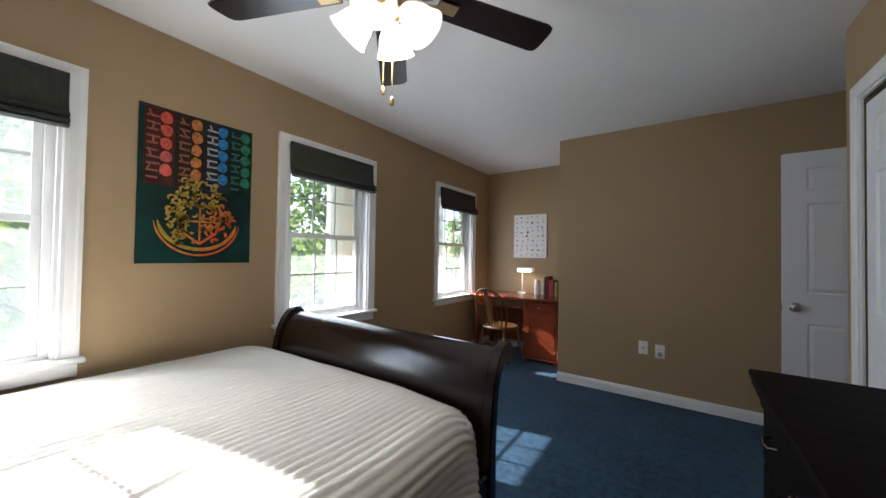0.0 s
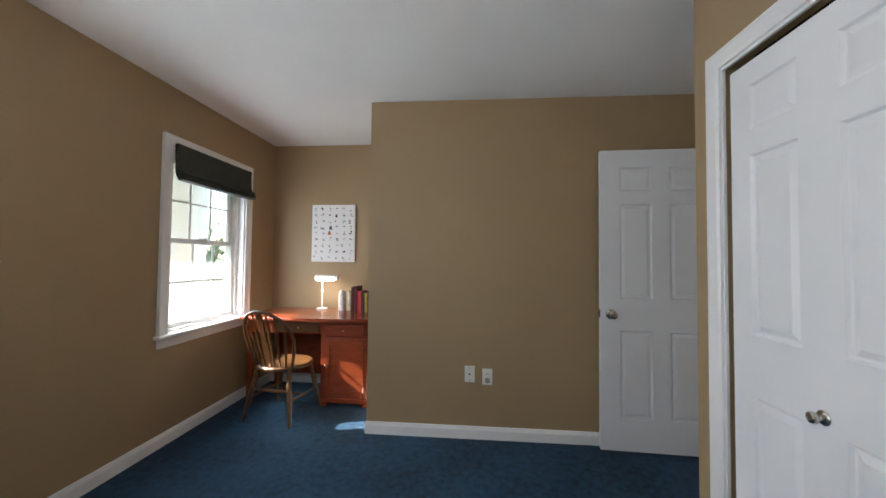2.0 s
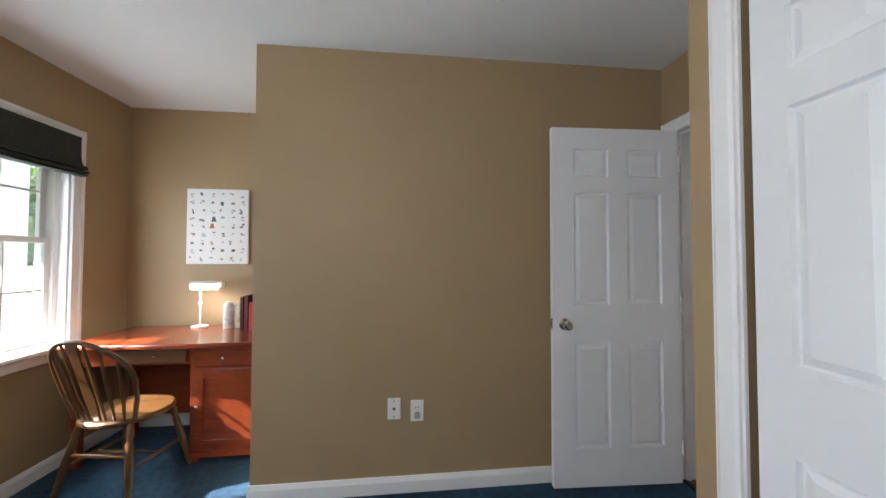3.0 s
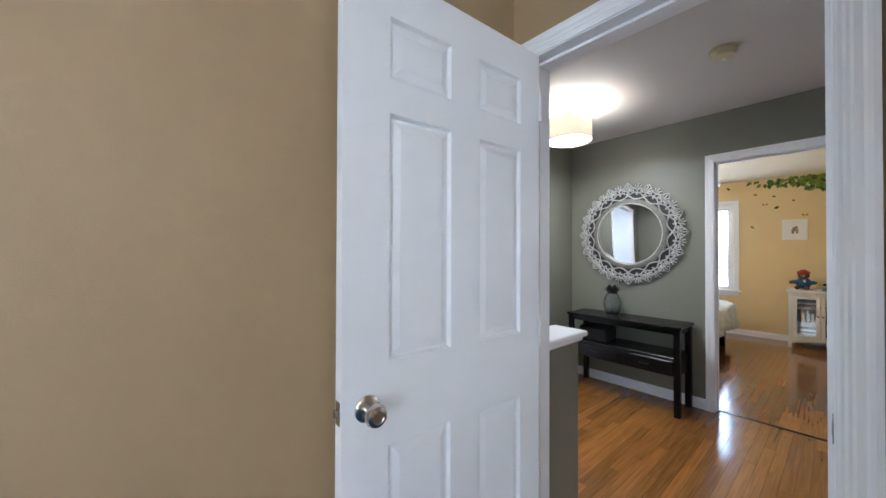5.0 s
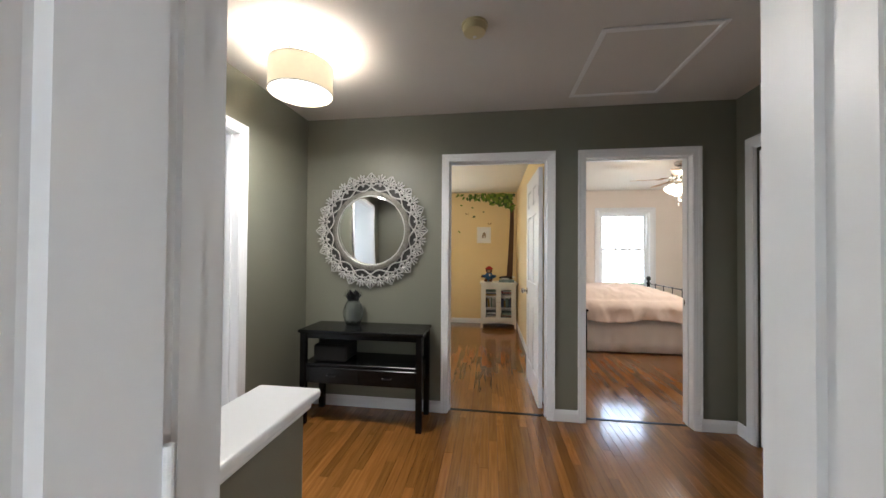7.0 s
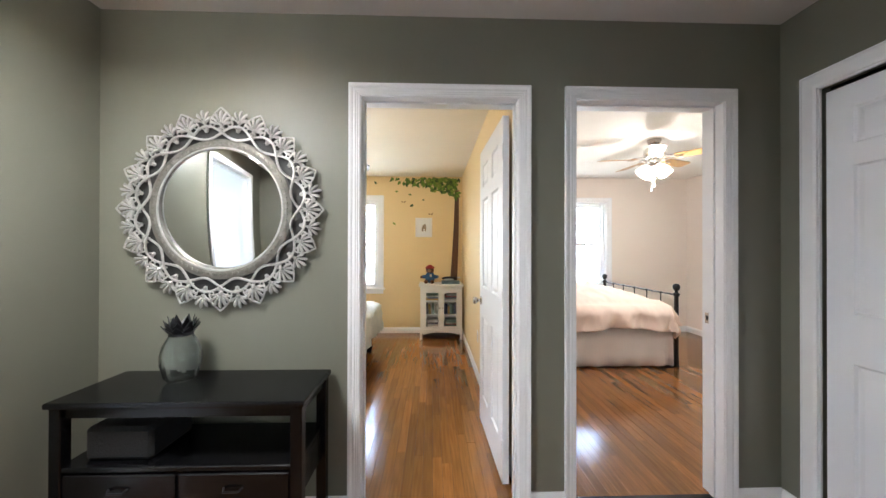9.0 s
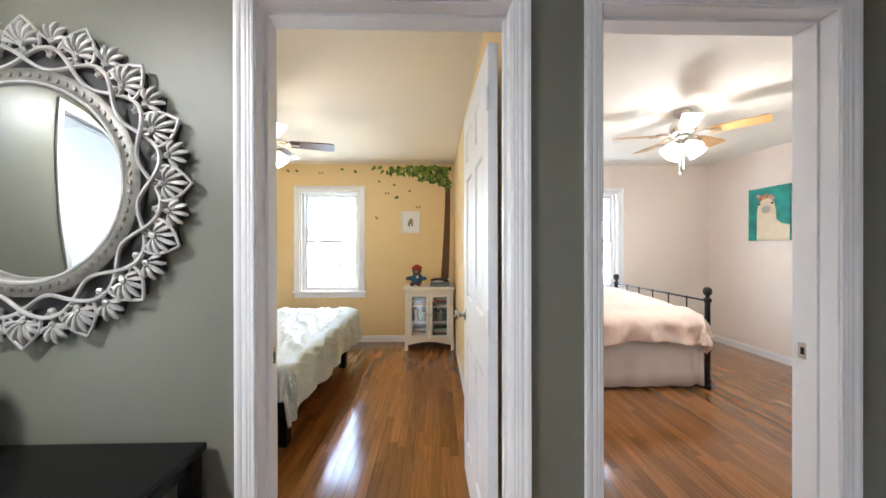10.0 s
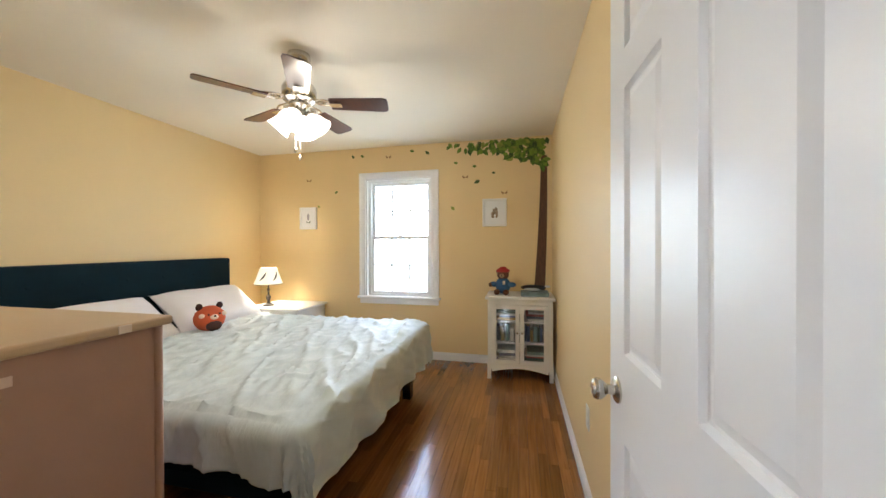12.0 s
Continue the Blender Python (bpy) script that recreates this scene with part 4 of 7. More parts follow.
ceiling_fan(5.59, 0.97, 0.19, 150, MAPLE, "nickel ceiling fan with light maple blades, lit", BULBGLASS, chain=0.20, r=0.55)


# ---- first bedroom: wall things ----
def poster():
    y0, y1, z0, z1 = 0.768, 1.343, 1.184, 2.038
    top = thing("poster", "dark green poster with a gold crest and coloured vertical banners", "poster", WX, (y0 + y1) / 2, z0)
    w, h = y1 - y0, z1 - z0
    base = bmesh.new()
    n = 14
    rows = []
    for j in range(n + 1):
        rows.append([base.verts.new((0.003 + 0.004 * (abs(i / n - 0.5) * 2) ** 6 + 0.002 * noise.noise((i * 0.4, j * 0.4, 0)), -w / 2 + w * i / n, h * j / n)) for i in range(n + 1)])
    for a, b in zip(rows, rows[1:]):
        for k in range(n):
            base.faces.new((a[k], a[k + 1], b[k + 1], b[k]))
    sheet = part("sheet", base, material("poster_print", (0.002, 0.034, 0.030), 0.6, vary=0.5, scale=4, second=(0.001, 0.003, 0.003), spec=0.2), top)
    sheet.modifiers.new("thickness", "SOLIDIFY").thickness = 0.0015

    def stroke(points, widths):
        """A flat tapered brush stroke of print on the sheet."""
        left, right = [], []
        for i, (y, z) in enumerate(points):
            ya, za = points[max(i - 1, 0)]
            yb, zb = points[min(i + 1, len(points) - 1)]
            n = math.hypot(yb - ya, zb - za) or 1.0
            ny, nz = -(zb - za) / n * widths[i] / 2, (yb - ya) / n * widths[i] / 2
            left.append((y + ny, z + nz))
            right.append((y - ny, z - nz))
        bm = bmesh.new()
        vs = [[bm.verts.new((0.0112, y, z)) for y, z in side] for side in (left, right)]
        vt = [[bm.verts.new((0.0120, y, z)) for y, z in side] for side in (left, right)]
        for i in range(len(points) - 1):
            bm.faces.new((vt[0][i], vt[0][i + 1], vt[1][i + 1], vt[1][i]))
            bm.faces.new((vs[0][i], vt[0][i], vt[0][i + 1], vs[0][i + 1]))
            bm.faces.new((vs[1][i], vs[1][i + 1], vt[1][i + 1], vt[1][i]))
        return bm

    banners = ((0.02, (0.060, 0.010, 0.005), (0.22, 0.035, 0.014), (0.46, 0.036, 0.008)), (0.27, (0.034, 0.010, 0.004), (0.17, 0.05, 0.010), (0.42, 0.125, 0.012)),
               (0.51, (0.014, 0.016, 0.022), (0.30, 0.31, 0.30), (0.005, 0.17, 0.45)), (0.74, (0.002, 0.022, 0.018), (0.03, 0.085, 0.06), (0.004, 0.15, 0.08)))
    rnd = random.Random(4)
    for at, ground, ink, gem in banners:
        yl = -w / 2 + w * at + 0.012
        part("banner", box(0.0100, 0.0110, yl, yl + 0.134, h * 0.50, h * 0.99), material("banner_print", ground, 0.6, vary=0.8, scale=11, second=tuple(c * 0.15 for c in ground), spec=0.2), top)
        inkm = material("letter_print", ink, 0.4, vary=0.5, scale=60)
        for k in range(10):
            zz = h * 0.545 + k * h * 0.043
            wid = rnd.uniform(0.046, 0.060)
            part("letter_bar", stroke([(yl + 0.010, zz), (yl + 0.010 + wid, zz + rnd.uniform(-0.002, 0.002))], [0.011, 0.011]), inkm, top)
            if k % 2:
                part("letter_bar", stroke([(yl + rnd.uniform(0.014, 0.044), zz + 0.002), (yl + rnd.uniform(0.014, 0.044), zz + 0.030)], [0.009, 0.009]), inkm, top)
        gemm = material("gem_print", gem, 0.35, vary=0.75, scale=55, second=tuple(c * 0.25 for c in gem))
        for k in range(5):
            zc = h * (0.60 + 0.085 * k)
            part("gem", prism([(yl + 0.095 + rr * math.cos(t), zc + rr * 1.15 * math.sin(t)) for rr, t in [(0.029 + rnd.uniform(-0.004, 0.003), q * math.pi / 5) for q in range(10)]], 0.0111, 0.0118, axis="x"), gemm, top)
    gold = material("gold_print", (0.40, 0.27, 0.016), 0.5, vary=0.6, scale=24, second=(0.16, 0.10, 0.005))
    amber = material("amber_print", (0.50, 0.17, 0.012), 0.5, vary=0.6, scale=24, second=(0.36, 0.09, 0.01))
    red = material("orange_print", (0.62, 0.085, 0.012), 0.35, vary=0.5, scale=24, second=(0.36, 0.05, 0.01))
    cz = h * 0.29

    def ink_at(y, z):
        warm = y / 0.2 - (z - cz) / 0.3 + rnd.uniform(-0.25, 0.25)
        return red if warm > 0.55 else amber if warm > 0.0 else gold
    # shield outline with its cross, then ribbons, then the curls of the mantling
    ring = [(-0.10, 0.10), (0.0, 0.085), (0.10, 0.10), (0.112, 0.02), (0.085, -0.07), (0.0, -0.135), (-0.085, -0.07), (-0.112, 0.02), (-0.10, 0.10)]
    for p, q in zip(ring, ring[1:]):
        part("shield_edge", stroke([(p[0], cz + p[1]), (q[0], cz + q[1])], [0.013, 0.013]), ink_at((p[0] + q[0]) / 2, cz + (p[1] + q[1]) / 2), top)
    part("shield_cross", stroke([(0.0, cz + 0.09), (0.0, cz - 0.12)], [0.010, 0.010]), amber, top)
    part("shield_cross", stroke([(-0.105, cz - 0.005), (0.105, cz - 0.005)], [0.010, 0.010]), amber, top)
    for ext, wid in ((0.0, 0.020), (0.034, 0.011)):
        for sy in (-1, 1):
            pts = [(sy * (0.200 + ext * 0.5) * math.sin(a), cz + 0.01 - (0.178 + ext) * math.cos(a)) for a in np.linspace(0.0, 1.45, 14)]
            part("ribbon", stroke(pts, [wid] * 11 + [wid * 0.8, wid * 0.5, wid * 0.2]), (amber if ext else gold) if sy < 0 else (red if ext else amber), top)
    for k in range(190):
        y, z = rnd.uniform(-0.185, 0.185), rnd.uniform(-0.13, 0.24)
        reach = 0.185 - max(0.0, z - 0.03) * 0.55 - max(0.0, -z) * 0.5
        if abs(y) > reach or (abs(y) < 0.02 and z < 0.08):
            continue
        a0, r, turn = rnd.uniform(0, 6.28), rnd.uniform(0.008, 0.022), rnd.choice((-1, 1))
        pts = [(y + r * math.cos(a0 + turn * q * 0.55), cz + z + r * math.sin(a0 + turn * q * 0.55)) for q in range(6)]
        wd = rnd.uniform(0.011, 0.018)
        part("mantling", stroke(pts, [wd * f for f in (0.4, 0.9, 1.0, 0.9, 0.6, 0.15)]), ink_at(y, cz + z), top)


poster()


def canvas_print():
    top = thing("canvas_print", "white canvas print with rows of tiny coloured drawings", "picture", -1.66, AY, 1.235)
    w, h = 0.455, 0.59
    part("canvas", box(-w / 2, w / 2, -0.022, 0, 0, h, 0.003), CANVAS, top)
    rnd = random.Random(8)
    cols = [(0.22, 0.22, 0.24), (0.45, 0.28, 0.26), (0.50, 0.40, 0.30), (0.32, 0.36, 0.46), (0.45, 0.45, 0.47), (0.10, 0.09, 0.09)]
    for r in range(9):
        for c in range(6):
            x, z = -w / 2 + 0.045 + c * 0.073 + rnd.uniform(-0.008, 0.008), 0.045 + r * 0.062 + rnd.uniform(-0.008, 0.008)
            bm = bmesh.new()
            for q in range(rnd.randint(2, 4)):
                a, b = rnd.uniform(0.004, 0.014), rnd.uniform(0.003, 0.010)
                ox, oz = rnd.uniform(-0.012, 0.012), rnd.uniform(-0.014, 0.014)
                prism([(x + ox + a * math.cos(t), z + oz + b * math.sin(t)) for t in np.linspace(0, 2 * math.pi, 7)[:-1]], -0.0232, -0.0222, bm)
            if not (c == 2 and r in (4, 5)):
                part("motif", bm, paint(rnd.choice(cols), 0.7), top)
            else:
                bm.free()
                part("motif", prism([(x - 0.018, z - 0.02), (x + 0.02, z - 0.018), (x + 0.008, z + 0.022), (x - 0.010, z + 0.018)], -0.0232, -0.0222), paint((0.45, 0.16, 0.06) if r == 4 else (0.12, 0.12, 0.16), 0.7), top)


canvas_print()


def wall_plate(x, z, jack):
    top = thing("wall_plate" if jack else "wall_outlet", "white wall plate with a jack" if jack else "white duplex wall outlet with a plug", "outlet", x, FY, z)
    part("plate", box(-0.036, 0.036, -0.006, 0, -0.058, 0.058, 0.003), PLASTIC, top)
    if jack:
        part("jack", lathe([(0, 0.006), (0.006, 0.006), (0.007, 0)], 10, m=pose(0, -0.006, 0, 90)), DARK, top)
        for s in (-0.042, 0.042):
            part("screw", lathe([(0, 0.0015), (0.0035, 0.001), (0.004, 0)], 8, m=pose(0, -0.006, s, 90)), NICKEL, top)
    else:
        for s in (-0.021, 0.021):
            part("receptacle", lathe([(0, 0.003), (0.016, 0.003), (0.0165, 0)], 18, m=pose(0, -0.006, s, 90)), PLASTIC, top)
        part("slots", box(-0.008, -0.005, -0.0098, -0.009, 0.016, 0.026, bm=box(0.005, 0.008, -0.0098, -0.009, 0.016, 0.026)), DARK, top)
        part("plug_in_light", box(-0.016, 0.016, -0.024, -0.009, -0.040, -0.004, 0.006), paint((0.35, 0.33, 0.30), 0.4), top, "small grey plug")


wall_plate(-0.252, 0.455, True)
wall_plate(-0.126, 0.440, False)


# ---- desk alcove ----
def writing_desk():
    top = thing("desk", "red cherry writing desk with a drawer and a cupboard pedestal", "desk", -1.60, 4.40, 0)
    x0, x1, y0, y1, h = -0.64, 0.56, -0.33, 0.30, 0.765
    n = 14
    edge = [(x0 + (x1 - x0) * k / n, y0 + 0.035 * (2 * k / n - 1) ** 2) for k in range(n + 1)]
    part("desktop", prism(edge + [(x1, y1), (x0, y1)], h - 0.028, h, axis="z", bevel=0.007), CHERRY, top)
    px0, px1 = 0.065, 0.475
    part("pedestal", box(px0, px1, -0.225, 0.27, 0.055, h - 0.03, 0.004), CHERRY, top)
    part("plinth", box(px0 - 0.012, px1 + 0.012, -0.237, 0.28, 0.035, 0.075, 0.006), CHERRY, top)
    for fx in (px0 + 0.03, px1 - 0.03):
        for fy in (-0.20, 0.24):
            part("foot", lathe([(0, 0), (0.018, 0), (0.026, 0.014), (0.024, 0.030), (0.016, 0.036), (0, 0.036)], 16, cx=fx, cy=fy), CHERRY, top, "", True)
    dr = part("drawer", box(px0 + 0.03, px1 - 0.03, -0.240, -0.222, h - 0.165, h - 0.055, 0.006), CHERRY, top)
    part("knob", ball((px0 + px1) / 2, -0.252, h - 0.11, 0.012), NICKEL, dr, "small bright metal knob", True)
    cd = bmesh.new()
    zb, zt = 0.09, h - 0.185
    box(px0 + 0.03, px0 + 0.085, -0.240, -0.222, zb, zt, bm=cd)
    box(px1 - 0.085, px1 - 0.03, -0.240, -0.222, zb, zt, bm=cd)
    box(px0 + 0.085, px1 - 0.085, -0.240, -0.222, zb, zb + 0.055, bm=cd)
    box(px0 + 0.085, px1 - 0.085, -0.240, -0.222, zt - 0.055, zt, bm=cd)
    box(px0 + 0.085, px1 - 0.085, -0.232, -0.224, zb + 0.055, zt - 0.055, bm=cd)
    door = part("cupboard_door", cd, CHERRY, top)
    part("knob", ball(px0 + 0.055, -0.252, 0.36, 0.012), NICKEL, door, "small bright metal knob", True)
    for z in (0.16, 0.50):
        part("hinge", lathe([(0, z - 0.022), (0.006, z - 0.02), (0.006, z + 0.02), (0, z + 0.022)], 10, cx=px1 - 0.028, cy=-0.244), NICKEL, door, "bright hinge", True)
    part("apron", box(x0 + 0.05, px0, -0.215, -0.195, h - 0.15, h - 0.03, 0.003), CHERRY, top)
    d2 = part("drawer", box(-0.36, px0 - 0.02, -0.232, -0.214, h - 0.135, h - 0.052, 0.005), OAK, top, "lighter open kneehole drawer")
    part("knob", ball(-0.13, -0.244, h - 0.09, 0.012), NICKEL, d2, "small bright metal knob", True)
    for fy in (-0.20, 0.24):
        part("leg", box(x0 + 0.03, x0 + 0.075, fy - 0.02, fy + 0.025, 0, h - 0.028, 0.005), CHERRY, top)
    part("back_panel", box(x0 + 0.075, px0, 0.25, 0.265, 0.12, h - 0.03), CHERRY, top)
    return top


writing_desk()


def windsor_chair(x, y, rz):
    """Faces +y before turning; the bow back is at -y."""
    top = thing("windsor_chair", "honey oak bow-back chair pulled up to the desk", "chair", x, y, 0, rz)
    top.matrix_basis = pose(x, y, 0, 0, 0, rz) @ Matrix.Diagonal((1.0, 1.0, 0.935, 1))
    seat = [(0.215 * math.cos(t) * (1 + 0.06 * math.sin(t)), 0.205 * math.sin(t)) for t in np.linspace(0, 2 * math.pi, 25)[:-1]]
    part("seat", prism(seat, 0.425, 0.460, axis="z", bevel=0.010), OAK, top)
    for sx in (-1, 1):
        for sy in (-1, 1):
            a, b = Vector((sx * 0.14, sy * 0.13, 0.43)), Vector((sx * 0.21, sy * 0.20, 0.0))
            pts = [a.lerp(b, k) for k in (0, 0.10, 0.16, 0.20, 0.24, 0.5, 0.75, 0.80, 0.84, 1.0)]
            part("leg", tube(pts, [0.014, 0.018, 0.020, 0.013, 0.018, 0.020, 0.017, 0.012, 0.016, 0.011], 10), OAK, top, "", True)
        part("stretcher", tube([(sx * 0.178, -0.165, 0.19), (sx * 0.185, 0.0, 0.19), (sx * 0.178, 0.165, 0.19)], [0.008, 0.013, 0.008], 8), OAK, top, "", True)
    part("stretcher", tube([(-0.18, 0, 0.19), (0, 0, 0.19), (0.18, 0, 0.19)], [0.008, 0.013, 0.008], 8), OAK, top, "", True)
    part("stretcher", tube([(-0.175, -0.16, 0.26), (0, -0.16, 0.26), (0.175, -0.16, 0.26)], [0.008, 0.012, 0.008], 8), OAK, top, "", True)

    def back(u, z):
        return Vector((u, -0.165 - 0.30 * (z - 0.45) + 0.045 * (abs(u) / 0.19) ** 2, z))
    pts = []
    for t in np.linspace(0, math.pi, 19):
        u = 0.215 * math.cos(t)
        z = 0.70 + 0.235 * math.sin(t)
        pts.append(back(u, z))
    pts = [back(0.165, 0.45), back(0.200, 0.58)] + pts + [back(-0.200, 0.58), back(-0.165, 0.45)]
    part("bow", tube(pts, 0.0125, 10), OAK, top, "", True)
    for k in range(-3, 4):
        if k == 0:
            continue
        u0, u1 = k * 0.042, k * 0.058
        zt = 0.70 + 0.235 * math.sqrt(max(0, 1 - (u1 / 0.215) ** 2))
        part("spindle", tube([back(u0, 0.455), back((u0 + u1) / 2, (0.455 + zt) / 2 - 0.05), back(u1, zt)], [0.006, 0.010, 0.006], 8), OAK, top, "", True)
    sp = bmesh.new()
    for z0, z1, wa, wb in ((0.455, 0.60, 0.014, 0.030), (0.60, 0.74, 0.030, 0.020), (0.74, 0.93, 0.020, 0.030)):
        p = [back(-wa, z0), back(wa, z0), back(wb, z1), back(-wb, z1)]
        own = bmesh.new()
        f = [own.verts.new(v + Vector((0, 0.005, 0))) for v in p]
        g = [own.verts.new(v - Vector((0, 0.005, 0))) for v in p]
        own.faces.new(f)
        own.faces.new(g)
        for k in range(4):
            own.faces.new((f[k], f[(k + 1) % 4], g[(k + 1) % 4], g[k]))
        merge(sp, own)
    part("splat", sp, OAK, top)


windsor_chair(-1.765, 4.015, -9)

dl = thing("desk_lamp", "lit desk lamp with a horizontal tube head", "desk lamp", -1.72, 4.60, 0.765)
part("base", lathe([(0, 0), (0.055, 0), (0.055, 0.012), (0.02, 0.02), (0, 0.02)], 20), PLASTIC, dl, "", True)
part("stem", tube([(0, 0, 0.018), (0, 0, 0.20), (0.0, 0.0, 0.29)], 0.007, 8), PLASTIC, dl, "", True)
part("joint", ball(0, 0, 0.18, 0.014), PLASTIC, dl, "", True)
part("head", tube([(-0.07, 0, 0.318), (0.16, 0, 0.318)], 0.026, 14), PLASTIC, dl, "", True)
part("tube", tube([(-0.055, -0.016, 0.304), (0.125, -0.016, 0.304)], 0.022, 12), TUBE, dl, "glowing lamp tube", True)


def book(x, y, z, w, d, h, color, rz=0, lying=False, group="books"):
    ob = thing("book", "upright hardback book on the cherry desk" if not lying else "closed book lying flat", "book", x, y, z, rz, group=group)
    m = material("book_cover", color, 0.5, vary=0.15, scale=20)
    cov = box(0, w, 0, 0.003, 0, h)
    box(0, 0.003, 0, d, 0, h, bm=cov)
    box(w - 0.003, w, 0, d, 0, h, bm=cov)
    part("cover", cov, m, ob)
    part("pages", box(0.003, w - 0.003, 0.003, d - 0.004, 0.004, h - 0.004), paint((0.70, 0.66, 0.56), 0.9), ob)
    return ob


can = thing("canister", "white printed metal canister on the desk", "canister", -1.50, 4.56, 0.765)
part("body", lathe([(0, 0), (0.034, 0), (0.035, 0.004), (0.035, 0.165), (0.030, 0.178), (0, 0.178)], 24), material("can_print", (0.70, 0.70, 0.70), 0.4, vary=0.4, scale=40), can, "", True)
part("lid", lathe([(0, 0.176), (0.024, 0.176), (0.024, 0.194), (0, 0.196)], 20), PLASTIC, can, "", True)
jar = thing("jar", "patterned cream jar on the desk", "jar", -1.425, 4.58, 0.765)
part("body", lathe([(0, 0), (0.032, 0), (0.034, 0.01), (0.034, 0.15), (0.028, 0.165), (0.030, 0.185), (0, 0.186)], 22), material("jar_print", (0.55, 0.50, 0.36), 0.5, vary=0.6, scale=50), jar, "", True)
xb = -1.375
for w, h, c in ((0.022, 0.235, (0.08, 0.012, 0.012)), (0.030, 0.245, (0.10, 0.01, 0.015)), (0.045, 0.20, (0.42, 0.03, 0.03)), (0.02, 0.19, (0.04, 0.07, 0.05)), (0.030, 0.18, (0.40, 0.27, 0.04)), (0.025, 0.17, (0.05, 0.10, 0.05))):
    book(xb, 4.46, 0.765, w, 0.16, h, c)
    xb += w + 0.003

# small toy on the dresser
brown, gold = paint((0.10, 0.03, 0.02), 0.9), paint((0.50, 0.33, 0.03), 0.5)
doll("toy", "small brown and gold toy standing on the dresser", "toy", [
    (ball(0, 0, 0.05, 0.05, 0.045, 0.05), gold), (ball(0, 0, 0.115, 0.04, 0.035, 0.035), paint((0.6, 0.45, 0.25), 0.6)), (ball(0, 0, 0.165, 0.045, 0.045, 0.035), brown), (ball(0.0, -0.03, 0.185, 0.02), brown)],
     pose(0.625, 1.50, 0.845))


# ---- hall ----
hw = thing("half_wall", "grey-green half wall with a white cap beside the bedroom door", "half wall", kind="structure")
part("core", box(HX0, 1.885, 3.785, 3.905, 0, 0.885), GREY, hw)
part("cap", box(HX0, 1.922, 3.752, 3.938, 0.893, 0.920, 0.009, segs=3), TRIM, hw, "white painted wooden cap")
part("cap_moulding", box(HX0, 1.903, 3.768, 3.922, 0.872, 0.893, 0.007, segs=2), TRIM, hw)
bb = box(HX0, 1.898, 3.772, 3.785, 0, 0.088, 0.003)
box(1.885, 1.898, 3.785, 3.918, 0, 0.088, 0.003, bb)
part("base_trim", bb, TRIM, hw)

drum = thing("drum_light", "lit cream fabric drum light close under the ceiling", "ceiling light", 2.80, 4.35, 2.45)
part("canopy", lathe([(0, 0), (0.065, 0), (0.066, -0.012), (0.045, -0.028), (0, -0.030)], 28), NICKEL, drum, "brushed nickel canopy", True)
part("stem", lathe([(0.009, -0.02), (0.009, -0.30)], 12), NICKEL, drum, "", True)
part("shade", lathe([(0.170, -0.105), (0.170, -0.265), (0.167, -0.265), (0.167, -0.105), (0.170, -0.105)], 48), DRUMSHADE, drum, "cream fabric drum shade", True)
for z in (-0.105, -0.262):
    part("shade_ring", tube([(0.171 * math.cos(a), 0.171 * math.sin(a), z) for a in np.linspace(0, 2 * math.pi, 41)[:-1]], 0.003, 6, closed=True), CANVAS, drum)
df = part("diffuser", lathe([(0, -0.262), (0.166, -0.262), (0.166, -0.259), (0, -0.259)], 40), DRUMLIT, drum, "glowing frosted diffuser", True)
part("finial", lathe([(0, -0.285), (0.009, -0.282), (0.013, -0.272), (0.010, -0.262), (0, -0.261)], 14), NICKEL, drum, "", True)
for a in (0.3, 2.4, 4.5):
    part("bulb", ball(0.075 * math.cos(a), 0.075 * math.sin(a), -0.17, 0.028, 0.028, 0.038), BULBGLASS, drum, "lit bulb", True)

sm = thing("smoke_detector", "yellowed round smoke detector on the hall ceiling", "smoke detector", 2.735, 3.375, 2.45)
part("base", lathe([(0, 0), (0.066, 0), (0.066, -0.010), (0, -0.010)], 28), IVORYPL, sm, "", True)
part("cover", lathe([(0, -0.010), (0.060, -0.010), (0.060, -0.024), (0.054, -0.040), (0.035, -0.046), (0, -0.047)], 28), IVORYPL, sm, "", True)
part("button", lathe([(0, -0.046), (0.010, -0.047), (0.009, -0.050), (0, -0.0505)], 12, cx=0.02), PLASTIC, sm, "", True)

at_h = thing("attic_hatch", "framed attic hatch in the hall ceiling", "hatch", 3.22, 2.43, 2.45, kind="structure")
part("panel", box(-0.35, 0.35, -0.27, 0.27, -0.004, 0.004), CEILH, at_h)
hm = bmesh.new()
for x0, x1, y0, y1 in ((-0.38, 0.38, -0.300, -0.27), (-0.38, 0.38, 0.27, 0.300), (-0.38, -0.35, -0.27, 0.27), (0.35, 0.38, -0.27, 0.27)):
    box(x0, x1, y0, y1, -0.012, 0.0, 0.004, hm)
part("moulding", hm, CEIL, at_h)


